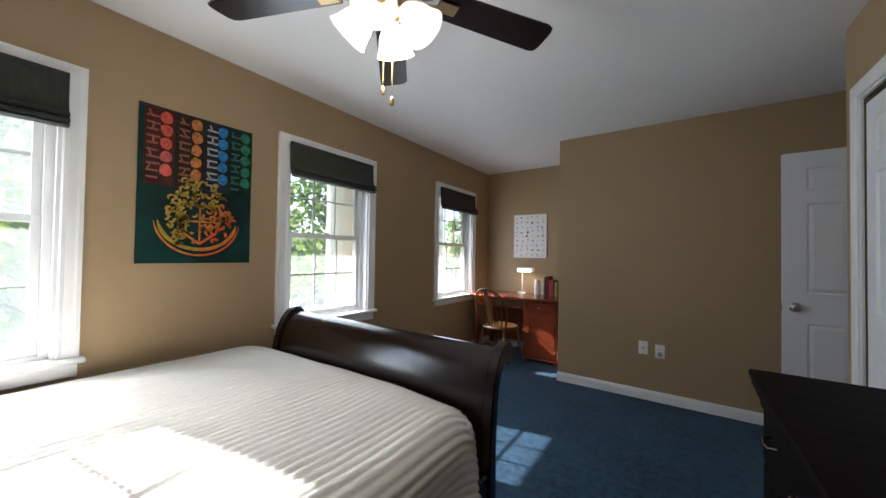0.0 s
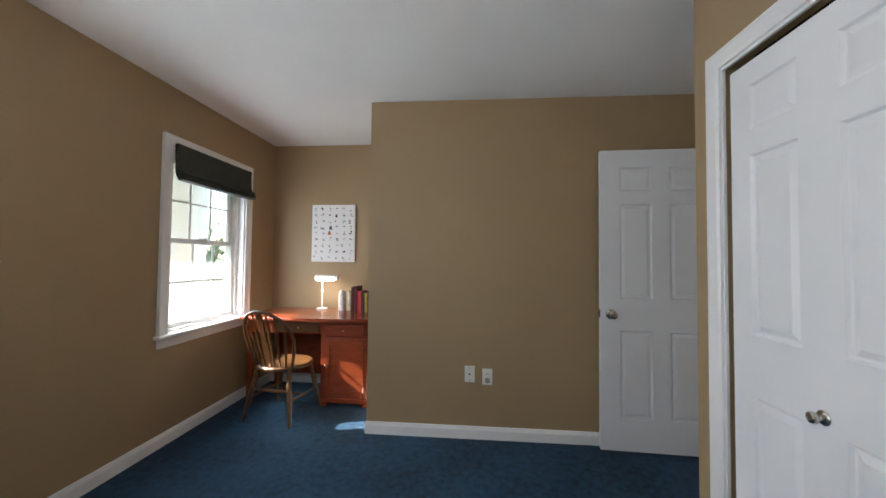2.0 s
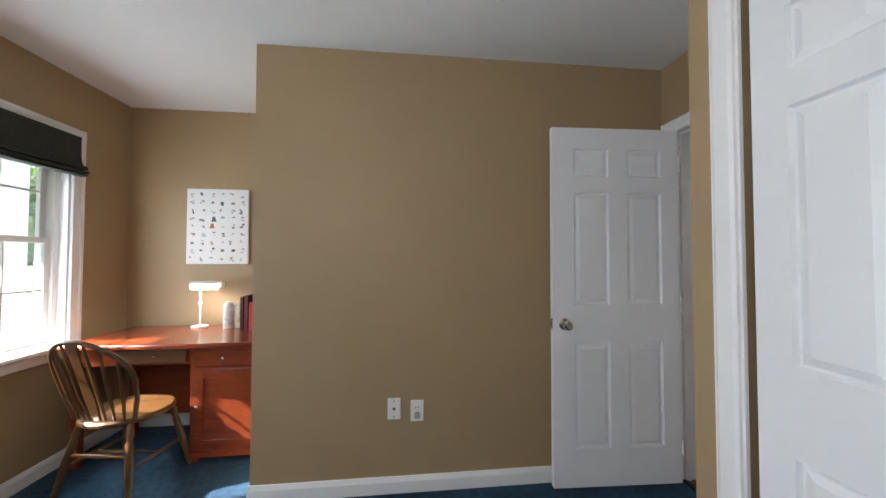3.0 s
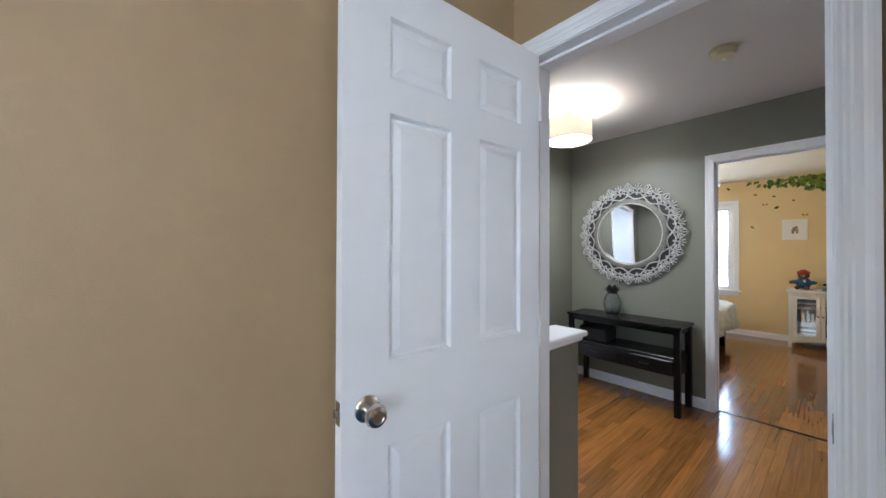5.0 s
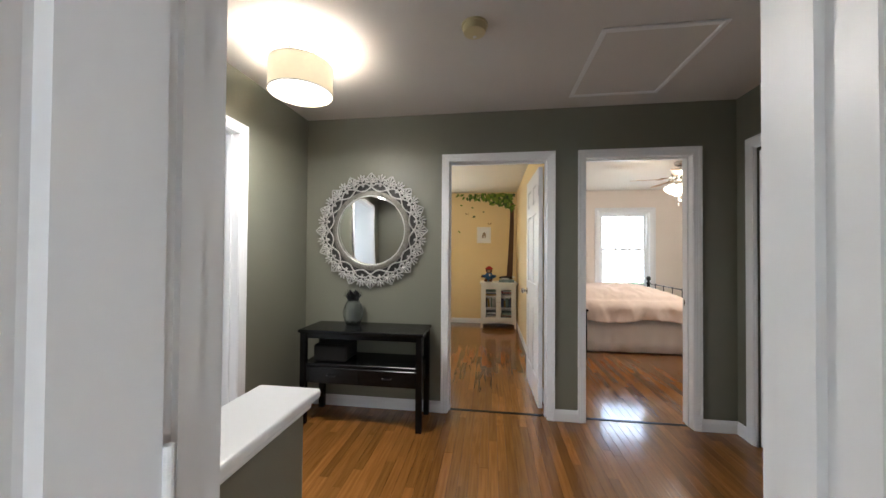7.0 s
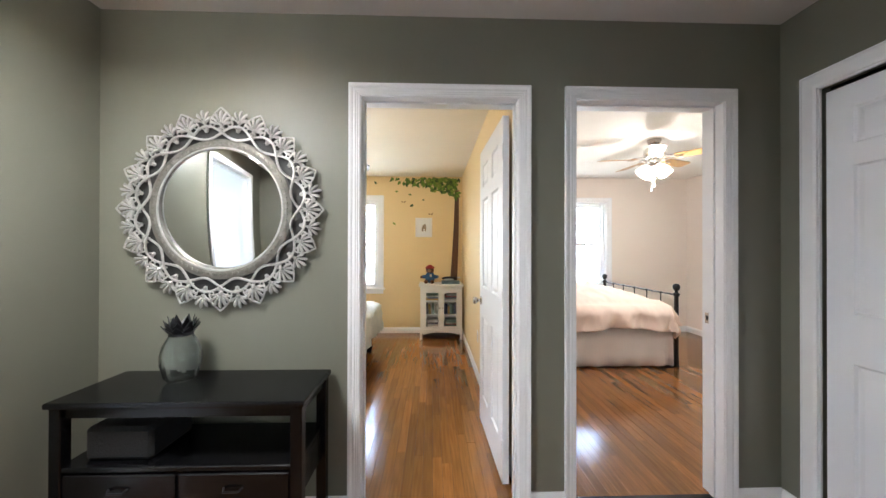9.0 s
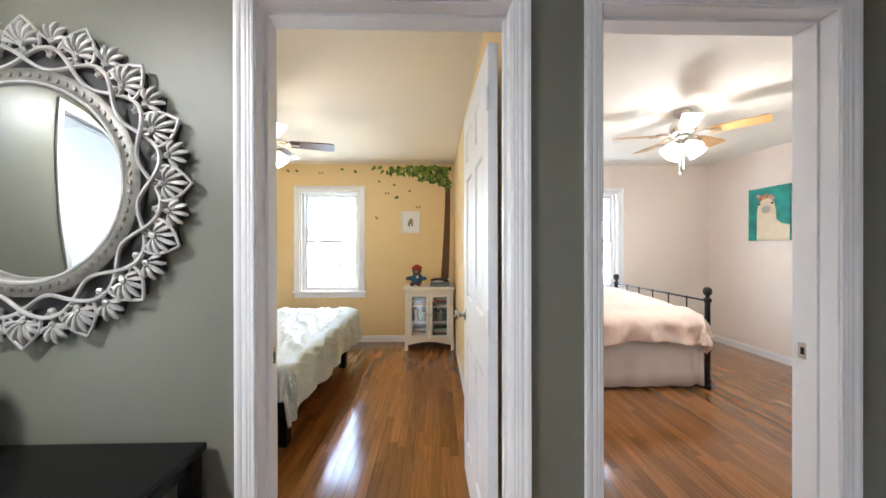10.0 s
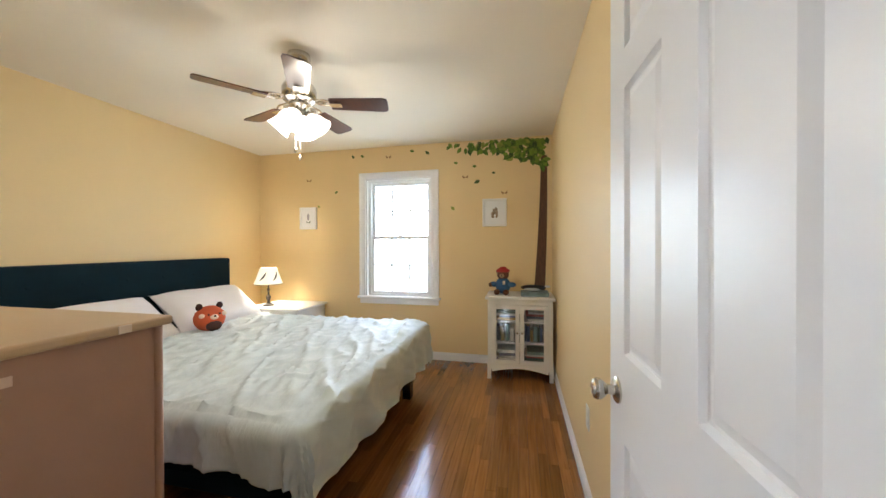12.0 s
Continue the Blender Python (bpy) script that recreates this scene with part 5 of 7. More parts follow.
def ornate_mirror():
    """Built flat: x and y across, z out of the wall."""
    top = thing("mirror", "round mirror in a carved silver frame of leaves and scrolls", "mirror", HX, 4.295, 1.482)
    top.matrix_basis = Matrix.Translation((HX, 4.285, 1.484)) @ pose(0, 0, 0, 90, 0, -90) @ Matrix.Scale(1.075, 4)
    part("glass", lathe([(0, 0.018), (0.255, 0.018), (0.272, 0.0145), (0.272, 0.010), (0, 0.010)], 72), MIRROR, top, "bevelled mirror glass", True).matrix_basis = Matrix.Translation((0, 0, 0.006)) @ Matrix.Rotation(radians(2.2), 4, "X")
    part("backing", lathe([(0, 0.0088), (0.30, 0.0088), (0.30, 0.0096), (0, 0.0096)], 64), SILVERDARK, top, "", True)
    part("inner_band", lathe([(0.268, 0.004), (0.268, 0.030), (0.276, 0.036), (0.300, 0.036), (0.312, 0.028), (0.312, 0.004)], 72), PEWTER, top, "", True)
    me = None
    for k in range(72):
        a = 2 * math.pi * k / 72
        if me is None:
            bead = part("bead", ball(0, 0, 0, 0.0085, 0.0085, 0.006, sub=1), PEWTER, top, "", True)
            me = bead.data
        else:
            bead = new("bead", me)
            bead.parent = top
        bead.matrix_basis = Matrix.Translation((0.290 * math.cos(a), 0.290 * math.sin(a), 0.037))
    part("rim", tube([(0.272 * math.cos(a), 0.272 * math.sin(a), 0.034) for a in np.linspace(0, 2 * math.pi, 73)[:-1]], 0.005, 6, closed=True), SILVER, top, "", True)
    for ph in (0, math.pi):
        def strand(a):
            r = 0.343 + 0.030 * math.sin(8 * a + ph)
            return (r * math.cos(a), r * math.sin(a), 0.031 + 0.006 * math.cos(8 * a + ph))
        part("scroll_band", tube([strand(a) for a in np.linspace(0, 2 * math.pi, 241)[:-1]], 0.0056, 6, closed=True), SILVER, top, "", True)

    def palmette(n, ln, spread, wid):
        """Raised teardrop petals fanned about x, with a small boss at their root."""
        bm = bmesh.new()
        for k in range(n):
            off = abs(k - (n - 1) / 2) / ((n - 1) / 2)
            size = ln * (1 - 0.30 * off * off)
            own = bmesh.new()
            bmesh.ops.create_icosphere(own, subdivisions=2, radius=1)
            for v in own.verts:
                t = (v.co.x + 1) / 2
                groove = 0.0025 * max(0.0, 1 - abs(v.co.y) * 3) if v.co.z > 0 else 0.0
                v.co = Vector((0.006 + t * size, v.co.y * wid * (0.30 + 0.95 * t), v.co.z * 0.008 + 0.009 * math.sin(t * 2.8) - groove))
            bmesh.ops.rotate(own, verts=own.verts, cent=(0, 0, 0), matrix=Matrix.Rotation((k - (n - 1) / 2) * spread, 3, "Z"))
            merge(bm, own)
        return ball(0.004, 0, 0.006, 0.010, 0.010, 0.009, bm, 1)

    def curl(cx, cy, r, a0, turn, n=7):
        return [(cx + r * (1 - 0.45 * k / n) * math.cos(a0 + turn * k), cy + r * (1 - 0.45 * k / n) * math.sin(a0 + turn * k)) for k in range(n)]

    def arch(side):
        """Half of a pointed arch, ending in a scroll at its foot."""
        run = [(0.086, 0.0), (0.070, 0.018), (0.052, 0.034), (0.034, 0.044), (0.016, 0.048)] + curl(0.010, 0.038, 0.011, 1.1, 0.85)
        return tube([(x, side * y, 0.004) for x, y in run], [0.0042] * 5 + [0.0042, 0.004, 0.0038, 0.0036, 0.0034, 0.003, 0.0026], 6)
    made = {}

    def place(key, name, build, m):
        if key not in made:
            ob = part(name, build(), SILVER, top, "", True)
            made[key] = ob.data
        else:
            ob = new(name, made[key])
            ob.parent = top
        ob.matrix_basis = m
    for k in range(16):
        turn = Matrix.Rotation(2 * math.pi * k / 16, 4, "Z")
        between = Matrix.Rotation(2 * math.pi * (k + 0.5) / 16, 4, "Z")
        place("big", "leaf_motif", lambda: palmette(7, 0.064, 0.42, 0.0076), turn @ Matrix.Translation((0.372, 0, 0.026)))
        place("inner", "leaf_motif", lambda: palmette(3, 0.032, 0.62, 0.0058), turn @ Matrix.Translation((0.372, 0, 0.020)) @ Matrix.Rotation(math.pi, 4, "Z"))
        place("small", "leaf_motif", lambda: palmette(5, 0.056, 0.50, 0.0076), between @ Matrix.Translation((0.388, 0, 0.022)))
        place("bud", "leaf_motif", lambda: palmette(3, 0.028, 0.60, 0.0050), between @ Matrix.Translation((0.352, 0, 0.018)))
        place("left", "scroll_arch", lambda: arch(1), turn @ Matrix.Translation((0.366, 0, 0.026)))
        place("right", "scroll_arch", lambda: arch(-1), turn @ Matrix.Translation((0.366, 0, 0.026)))
    # flat scalloped near-black plate that fills the gaps between the motifs
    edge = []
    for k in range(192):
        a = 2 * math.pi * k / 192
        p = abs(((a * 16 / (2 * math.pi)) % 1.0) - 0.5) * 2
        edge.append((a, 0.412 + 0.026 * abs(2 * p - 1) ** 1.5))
    part("ground_plate", prism([(r * math.cos(a), r * math.sin(a)) for a, r in edge], 0.0005, 0.0085, axis="z"), SILVERDARK, top, "dark recessed ground")
    return top


ornate_mirror()


def console_table():
    """Front faces -x."""
    top = thing("console_table", "black lacquered console table with a shelf and drawers", "console table", 3.60, 4.245, 0)
    x0, x1, y0, y1, h = -0.165, 0.18, -0.47, 0.47, 0.715
    part("tabletop", box(x0 - 0.012, x1, y0 - 0.012, y1 + 0.012, h - 0.024, h, 0.007, segs=2), BLACKWOOD, top)
    for ax, bx in ((x0, x0 + 0.045), (x1 - 0.05, x1 - 0.005)):
        for ay, by in ((y0, y0 + 0.045), (y1 - 0.045, y1)):
            part("leg", box(ax, bx, ay, by, 0.0, h - 0.024, 0.004), BLACKWOOD, top)
    part("apron", box(x0 + 0.012, x0 + 0.032, y0 + 0.045, y1 - 0.045, h - 0.065, h - 0.024), BLACKWOOD, top)
    for ay in (y0 + 0.010, y1 - 0.030):
        part("side_apron", box(x0 + 0.045, x1 - 0.05, ay, ay + 0.02, h - 0.065, h - 0.024), BLACKWOOD, top)
    part("shelf", box(x0 + 0.005, x1 - 0.01, y0 + 0.02, y1 - 0.02, 0.445, 0.465, 0.003), BLACKWOOD, top)
    part("drawer_case", box(x0 + 0.015, x1 - 0.02, y0 + 0.02, y1 - 0.02, 0.315, 0.444), BLACKWOOD, top)
    for a, b in ((y0 + 0.05, -0.006), (0.006, y1 - 0.05)):
        dr = part("drawer", box(x0 + 0.002, x0 + 0.014, a, b, 0.325, 0.437, 0.004), BLACKWOOD, top)
        yc = (a + b) / 2
        part("handle", tube([(x0 + 0.002, yc - 0.035, 0.385), (x0 - 0.016, yc - 0.028, 0.380), (x0 - 0.016, yc + 0.028, 0.380), (x0 + 0.002, yc + 0.035, 0.385)], 0.004, 6), IRON, dr, "small dark metal handle", True)
    return top


console_table()
bk_ = thing("basket", "dark basket on the console's shelf", "basket", 3.60, 4.50, 0.465)
part("body", box(-0.12, 0.12, -0.13, 0.13, 0, 0.13, 0.015), material("dark_weave", (0.005, 0.005, 0.005), 0.9, vary=0.5, scale=60, bump=0.8, bump_scale=120), bk_)

vase = thing("pineapple_vase", "clear grey glass pineapple vase with dark metal leaves", "vase", 3.655, 4.385, 0.715)
vase.matrix_basis = pose(3.655, 4.385, 0.715) @ Matrix.Diagonal((1.16, 1.16, 1.32, 1))
prof = [(0.0, 0.002), (0.040, 0.002), (0.052, 0.015), (0.064, 0.055), (0.066, 0.085), (0.056, 0.120), (0.040, 0.145), (0.034, 0.155)]
prof = prof + [(r - 0.004 if r > 0 else 0, z + (0.004 if z < 0.01 else 0)) for r, z in prof[::-1]]
vb = lathe(prof, 72)
for v in vb.verts:
    a = math.atan2(v.co.y, v.co.x)
    k = 1 + 0.055 * max(math.cos(8 * a + 38 * v.co.z), math.cos(8 * a - 38 * v.co.z))
    v.co.x, v.co.y = v.co.x * k, v.co.y * k
part("glass_body", vb, SMOKEGLASS, vase, "ribbed clear glass body", True)
crown = bmesh.new()
for ring, (n, tilt, ln) in enumerate(((9, 46, 0.050), (8, 30, 0.060), (6, 13, 0.068))):
    for k in range(n):
        a = 2 * math.pi * (k + 0.5 * ring) / n
        own = prism([(-0.012, 0), (0.012, 0), (0.016, ln * 0.5), (0.0, ln), (-0.016, ln * 0.5)], -0.0015, 0.0015)
        bmesh.ops.transform(own, matrix=Matrix.Translation((0.026 * math.cos(a), 0.026 * math.sin(a), 0.150)) @ Matrix.Rotation(a + math.pi / 2, 4, "Z") @ Matrix.Rotation(radians(tilt), 4, "X"), verts=own.verts)
        merge(crown, own)
lathe([(0, 0.150), (0.040, 0.150), (0.040, 0.165), (0, 0.166)], 18, crown)
part("leaf_crown", crown, IRON, vase, "dark metal pineapple leaves")


# ---- soft furnishings ----
def drape(name, parent, mat, x0, x1, y0, y1, z, drops, seed, wrinkle=0.012, fold=0.020, step=0.03, radius=0.07, floor=0.03, puff=0.03, thick=0.02, label="", lump=1.0, sharp=1.0):
    """Cloth over a block: drops are how far it hangs at (-x, +x, -y, +y); wrinkled on top, folded where it hangs."""
    bm = bmesh.new()
    u0, u1, v0, v1 = x0 - drops[0], x1 + drops[1], y0 - drops[2], y1 + drops[3]
    nu, nv = int((u1 - u0) / step), int((v1 - v0) / step)
    rows = []
    for j in range(nv + 1):
        v = v0 + (v1 - v0) * j / nv
        row = []
        for i in range(nu + 1):
            u = u0 + (u1 - u0) * i / nu
            cu, cv = min(max(u, x0), x1), min(max(v, y0), y1)
            du, dv = u - cu, v - cv
            h = math.hypot(du, dv)
            n1 = noise.noise((u * 2.2 + seed, v * 2.2, seed))
            n2 = noise.noise((u * 6.5 + seed, v * 3.5, seed + 9))
            n3 = 1 - abs(noise.noise((u * 4 + seed, v * 7 + seed, 3.0))) * 2
            crease = max(0.0, 1 - 4.0 * sharp * abs(noise.noise((u * 1.3 + v * 1.2 + seed, v * 6.5 - u * 2.6, seed * 2))))
            crease += 0.8 * max(0.0, 1 - 3.6 * sharp * abs(noise.noise((u * 2.6 - v * 1.5 + seed, v * 12.0 + u * 5.0, seed * 3))))
            edge = min(1.0, min(u - u0, u1 - u, v - v0, v1 - v) / 0.25)
            crown = puff * (1 - (2 * (cu - x0) / (x1 - x0) - 1) ** 4) * (1 - (2 * (cv - y0) / (y1 - y0) - 1) ** 4)
            if h < 1e-6:
                p = Vector((u, v, z + crown + wrinkle * lump * (n1 + 0.7 * n2 + 0.6 * max(0, n3)) + 0.75 * wrinkle * sharp * crease))
            else:
                d = Vector((du / h, dv / h, 0))
                arc = radius * math.pi / 2
                if h < arc:
                    out, fall = radius * math.sin(h / radius), radius * (1 - math.cos(h / radius))
                else:
                    out, fall = radius + 0.05 * (h - arc), radius + (h - arc)
                along = u * abs(d.y) + v * abs(d.x)
                ang = math.atan2(d.y, d.x)
                wave = fold * math.sin(along * 19 + ang * 3 + 2.2 * n1) * min(1, fall / 0.25) + wrinkle * (n2 * 0.8 + 0.6 * crease)
                fall += 0.020 * math.sin(along * 6 + seed) * min(1, fall / 0.3)
                p = Vector((cu, cv, max(floor + 0.01 * n1, z - fall + wrinkle * n1 * 0.6))) + d * (out + wave)
            row.append(bm.verts.new(p))
        rows.append(row)
    for a, b in zip(rows, rows[1:]):
        for k in range(nu):
            bm.faces.new((a[k], a[k + 1], b[k + 1], b[k]))
    ob = part(name, bm, mat, parent, label, True)
    ob.modifiers.new("thickness", "SOLIDIFY").thickness = thick
    return ob


def pillow(name, x, y, z, w, d, t, rx, rz, mat, label, group=""):
    top = thing(name, label, "pillow", x, y, z, 0, group)
    top.matrix_basis = pose(x, y, z, rx, 0, rz)
    bm = bmesh.new()
    n = 22
    for side in (1, -1):
        rows = []
        for j in range(n + 1):
            row = []
            for i in range(n + 1):
                u, v = 2 * i / n - 1, 2 * j / n - 1
                body = (max(0, 1 - abs(u) ** 3.0) * max(0, 1 - abs(v) ** 3.0)) ** 0.5
                pinch = 1 - 0.07 * (1 - abs(v)) * abs(u) ** 4
                pv = 1 - 0.07 * (1 - abs(u)) * abs(v) ** 4
                row.append(bm.verts.new((u * w / 2 * pinch, v * d / 2 * pv, side * t / 2 * body * (1 + 0.12 * noise.noise((u * 2 + x, v * 2 + y, side))))))
            rows.append(row)
        for a, b in zip(rows, rows[1:]):
            for k in range(n):
                bm.faces.new((a[k], a[k + 1], b[k + 1], b[k]))
    bmesh.ops.remove_doubles(bm, verts=bm.verts, dist=1e-4)
    part("case", bm, mat, top, "", True)
    return top


# ---- yellow bedroom ----
yb = thing("platform_bed", "bed with a navy velvet headboard and dark low frame", "bed", 5.87, 5.2, 0)
part("headboard", box(-1.02, 1.02, 1.075, 1.165, 0.10, 1.165, 0.022, segs=3), NAVY, yb, "upholstered navy velvet headboard")
tuft = bmesh.new()
for r in range(3):
    for c in range(7):
        ball(-0.87 + c * 0.29, 1.074, 0.62 + r * 0.20, 0.014, 0.006, 0.014, tuft, 1)
part("tufting", tuft, NAVY, yb, "velvet buttons", True)
part("frame", box(-0.93, 0.93, -1.17, 1.07, 0.20, 0.30, 0.015), NAVY, yb, "dark upholstered frame")
for lx in (-0.86, 0.60):
    for ly in (-1.12, 0.95):
        part("leg", prism([(lx - 0.035, 0.0), (lx + 0.035, 0.0), (lx + 0.045, 0.20), (lx - 0.045, 0.20)], ly - 0.035, ly + 0.035), BLACKWOOD, yb)
part("mattress", box(-0.93, 0.93, -1.17, 1.06, 0.30, 0.545, 0.05, segs=3), SHEET, yb)
cm = thing("comforter", "pale sage satin comforter spread over the bed", "comforter", 5.87, 5.2, 0)
drape("cover", cm, DUVET, -0.94, 0.93, -1.15, 0.62, 0.575, (0.25, 0.25, 0.37, 0.0), 3.0, wrinkle=0.018, fold=0.015, step=0.013, radius=0.065, floor=0.10, puff=0.03, lump=0.50, sharp=1.2)
for k, (px, py, rz) in enumerate(((5.52, 5.98, 4), (6.42, 6.02, -3))):
    pillow("pillow", px, py, 0.715, 0.86, 0.50, 0.20, 38, rz, SHEET, "white cotton pillow leaning on the headboard", "bed pillows")
orange, cream = paint((0.55, 0.10, 0.035), 0.95), paint((0.75, 0.62, 0.50), 0.95)
dkbrown = paint((0.05, 0.02, 0.015), 0.95)
doll("plush_toy", "round orange plush animal sitting against the pillows", "plush toy", [
    (ball(0, 0, 0.095, 0.115, 0.10, 0.105, sub=3), orange), (ball(0, -0.085, 0.045, 0.06, 0.03, 0.045), dkbrown), (ball(-0.075, 0, 0.195, 0.026, 0.018, 0.030), dkbrown), (ball(0.075, 0, 0.195, 0.026, 0.018, 0.030), dkbrown),
    (ball(0.0, -0.092, 0.115, 0.032, 0.016, 0.022), cream), (ball(-0.08, -0.065, 0.13, 0.022, 0.016, 0.018), cream), (ball(0.08, -0.065, 0.13, 0.022, 0.016, 0.018), cream), (ball(0.0, -0.108, 0.125, 0.009), dkbrown),
    (ball(-0.04, -0.09, 0.14, 0.008), dkbrown), (ball(0.04, -0.09, 0.14, 0.008), dkbrown)], pose(6.05, 5.66, 0.600, 0, 0, -22))

ns = thing("nightstand", "white painted nightstand beside the bed", "nightstand", 7.13, 5.72, 0)
part("carcass", box(-0.24, 0.28, -0.28, 0.34, 0.10, 0.595, 0.004), CABWHITE, ns)
part("top", box(-0.265, 0.29, -0.31, 0.365, 0.595, 0.625, 0.008, segs=2), CABWHITE, ns)
for lx in (-0.22, 0.24):
    for ly in (-0.26, 0.30):
        part("leg", box(lx - 0.02, lx + 0.02, ly - 0.02, ly + 0.02, 0, 0.10), CABWHITE, ns)
for k in range(2):
    dr = part("drawer", box(-0.254, -0.238, -0.25, 0.31, 0.14 + k * 0.22, 0.34 + k * 0.22, 0.005), CABWHITE, ns)
    part("knob", ball(-0.266, 0.03, 0.24 + k * 0.22, 0.013), NICKEL, dr, "", True)

tl = thing("table_lamp", "lit table lamp with a cream shade on a dark turned base", "table lamp", 7.02, 5.90, 0.625)
part("base", lathe([(0, 0), (0.060, 0), (0.062, 0.010), (0.045, 0.020), (0.018, 0.032), (0.014, 0.06), (0.024, 0.085), (0.026, 0.105), (0.012, 0.125), (0.010, 0.16), (0.016, 0.18), (0.009, 0.20), (0.009, 0.245), (0, 0.245)], 24), material("dark_bronze", (0.03, 0.022, 0.018), 0.35, metal=0.7), tl, "dark bronze turned base", True)
part("shade", lathe([(0.145, 0.245), (0.085, 0.425), (0.082, 0.425), (0.142, 0.245), (0.145, 0.245)], 36), LAMPSHADE, tl, "cream fabric shade, lit from inside", True)
for z, r in ((0.247, 0.146), (0.424, 0.086)):
    part("shade_trim", tube([(r * math.cos(a), r * math.sin(a), z) for a in np.linspace(0, 2 * math.pi, 33)[:-1]], 0.003, 6, closed=True), dkbrown, tl, "dark trim")
for a0 in (3.35, 4.45):
    pts = []
    for (u, v) in ((-0.035, -0.045), (-0.01, -0.01), (0.012, 0.025), (0.022, 0.050), (0.030, 0.045), (0.026, 0.015), (0.010, -0.018), (-0.028, -0.048)):
        z = 0.335 + v
        r = 0.1475 - (z - 0.245) / 0.18 * 0.060
        a = a0 + u / r
        pts.append((r, a, z))
    bm = bmesh.new()
    f = [bm.verts.new((r * math.cos(a), r * math.sin(a), z)) for r, a, z in pts]
    g = [bm.verts.new(((r + 0.001) * math.cos(a), (r + 0.001) * math.sin(a), z)) for r, a, z in pts]
    bm.faces.new(f)
    bm.faces.new(g)
    for k in range(8):
        bm.faces.new((f[k], f[(k + 1) % 8], g[(k + 1) % 8], g[k]))
    part("bird_print", bm, paint((0.05, 0.05, 0.05), 0.8), tl, "dark bird silhouette")


def small_frame(y0, y1, z0, z1, label, seed):
    top = thing("picture_frame", label, "picture", RX, (y0 + y1) / 2, z0, group="small framed prints")
    w, h = (y1 - y0) / 2, z1 - z0
    fr = bmesh.new()
    for a, b, c, d in ((-w, w, 0, 0.022), (-w, w, h - 0.022, h), (-w, -w + 0.022, 0.022, h - 0.022), (w - 0.022, w, 0.022, h - 0.022)):
        box(-0.024, 0, a, b, c, d, 0.002, fr)
    part("frame", fr, CABWHITE, top, "white painted frame")
    part("mat_board", box(-0.012, -0.002, -w + 0.02, w - 0.02, 0.02, h - 0.02), CANVAS, top)
    rnd = random.Random(seed)
    bm = bmesh.new()
    if seed == 1:
        for k in range(14):
            a = rnd.uniform(-1, 1)
            cy, cz = 0.028 * a, h / 2 + 0.045 * rnd.uniform(-1, 1)
            prism([(cy + 0.022 * math.cos(t) * 0.6, cz + 0.018 * math.sin(t)) for t in np.linspace(0, 2 * math.pi, 7)[:-1]], -0.0132 - 0.0001 * k, -0.012, bm, "x")
        part("print", bm, material("brown_engraving", (0.30, 0.22, 0.15), 0.8, vary=0.7, scale=60), top)
    else:
        prism([(0.016 * math.cos(t), h * 0.56 + 0.045 * math.sin(t)) for t in np.linspace(0, 2 * math.pi, 11)[:-1]], -0.0132, -0.012, bm, "x")
        part("print", bm, material("grey_print", (0.30, 0.29, 0.32), 0.8, vary=0.6, scale=60), top)
        lf = bmesh.new()
        for s in (-1, 1):
            prism([(0, h * 0.28), (s * 0.028, h * 0.40), (s * 0.020, h * 0.28)], -0.0132, -0.012, lf, "x")
        part("print", lf, paint((0.06, 0.10, 0.05), 0.8), top)


small_frame(3.285, 3.545, 1.500, 1.800, "white framed print of a brown animal drawing", 1)
small_frame(5.575, 5.805, 1.500, 1.770, "white framed print of a grey plant", 2)


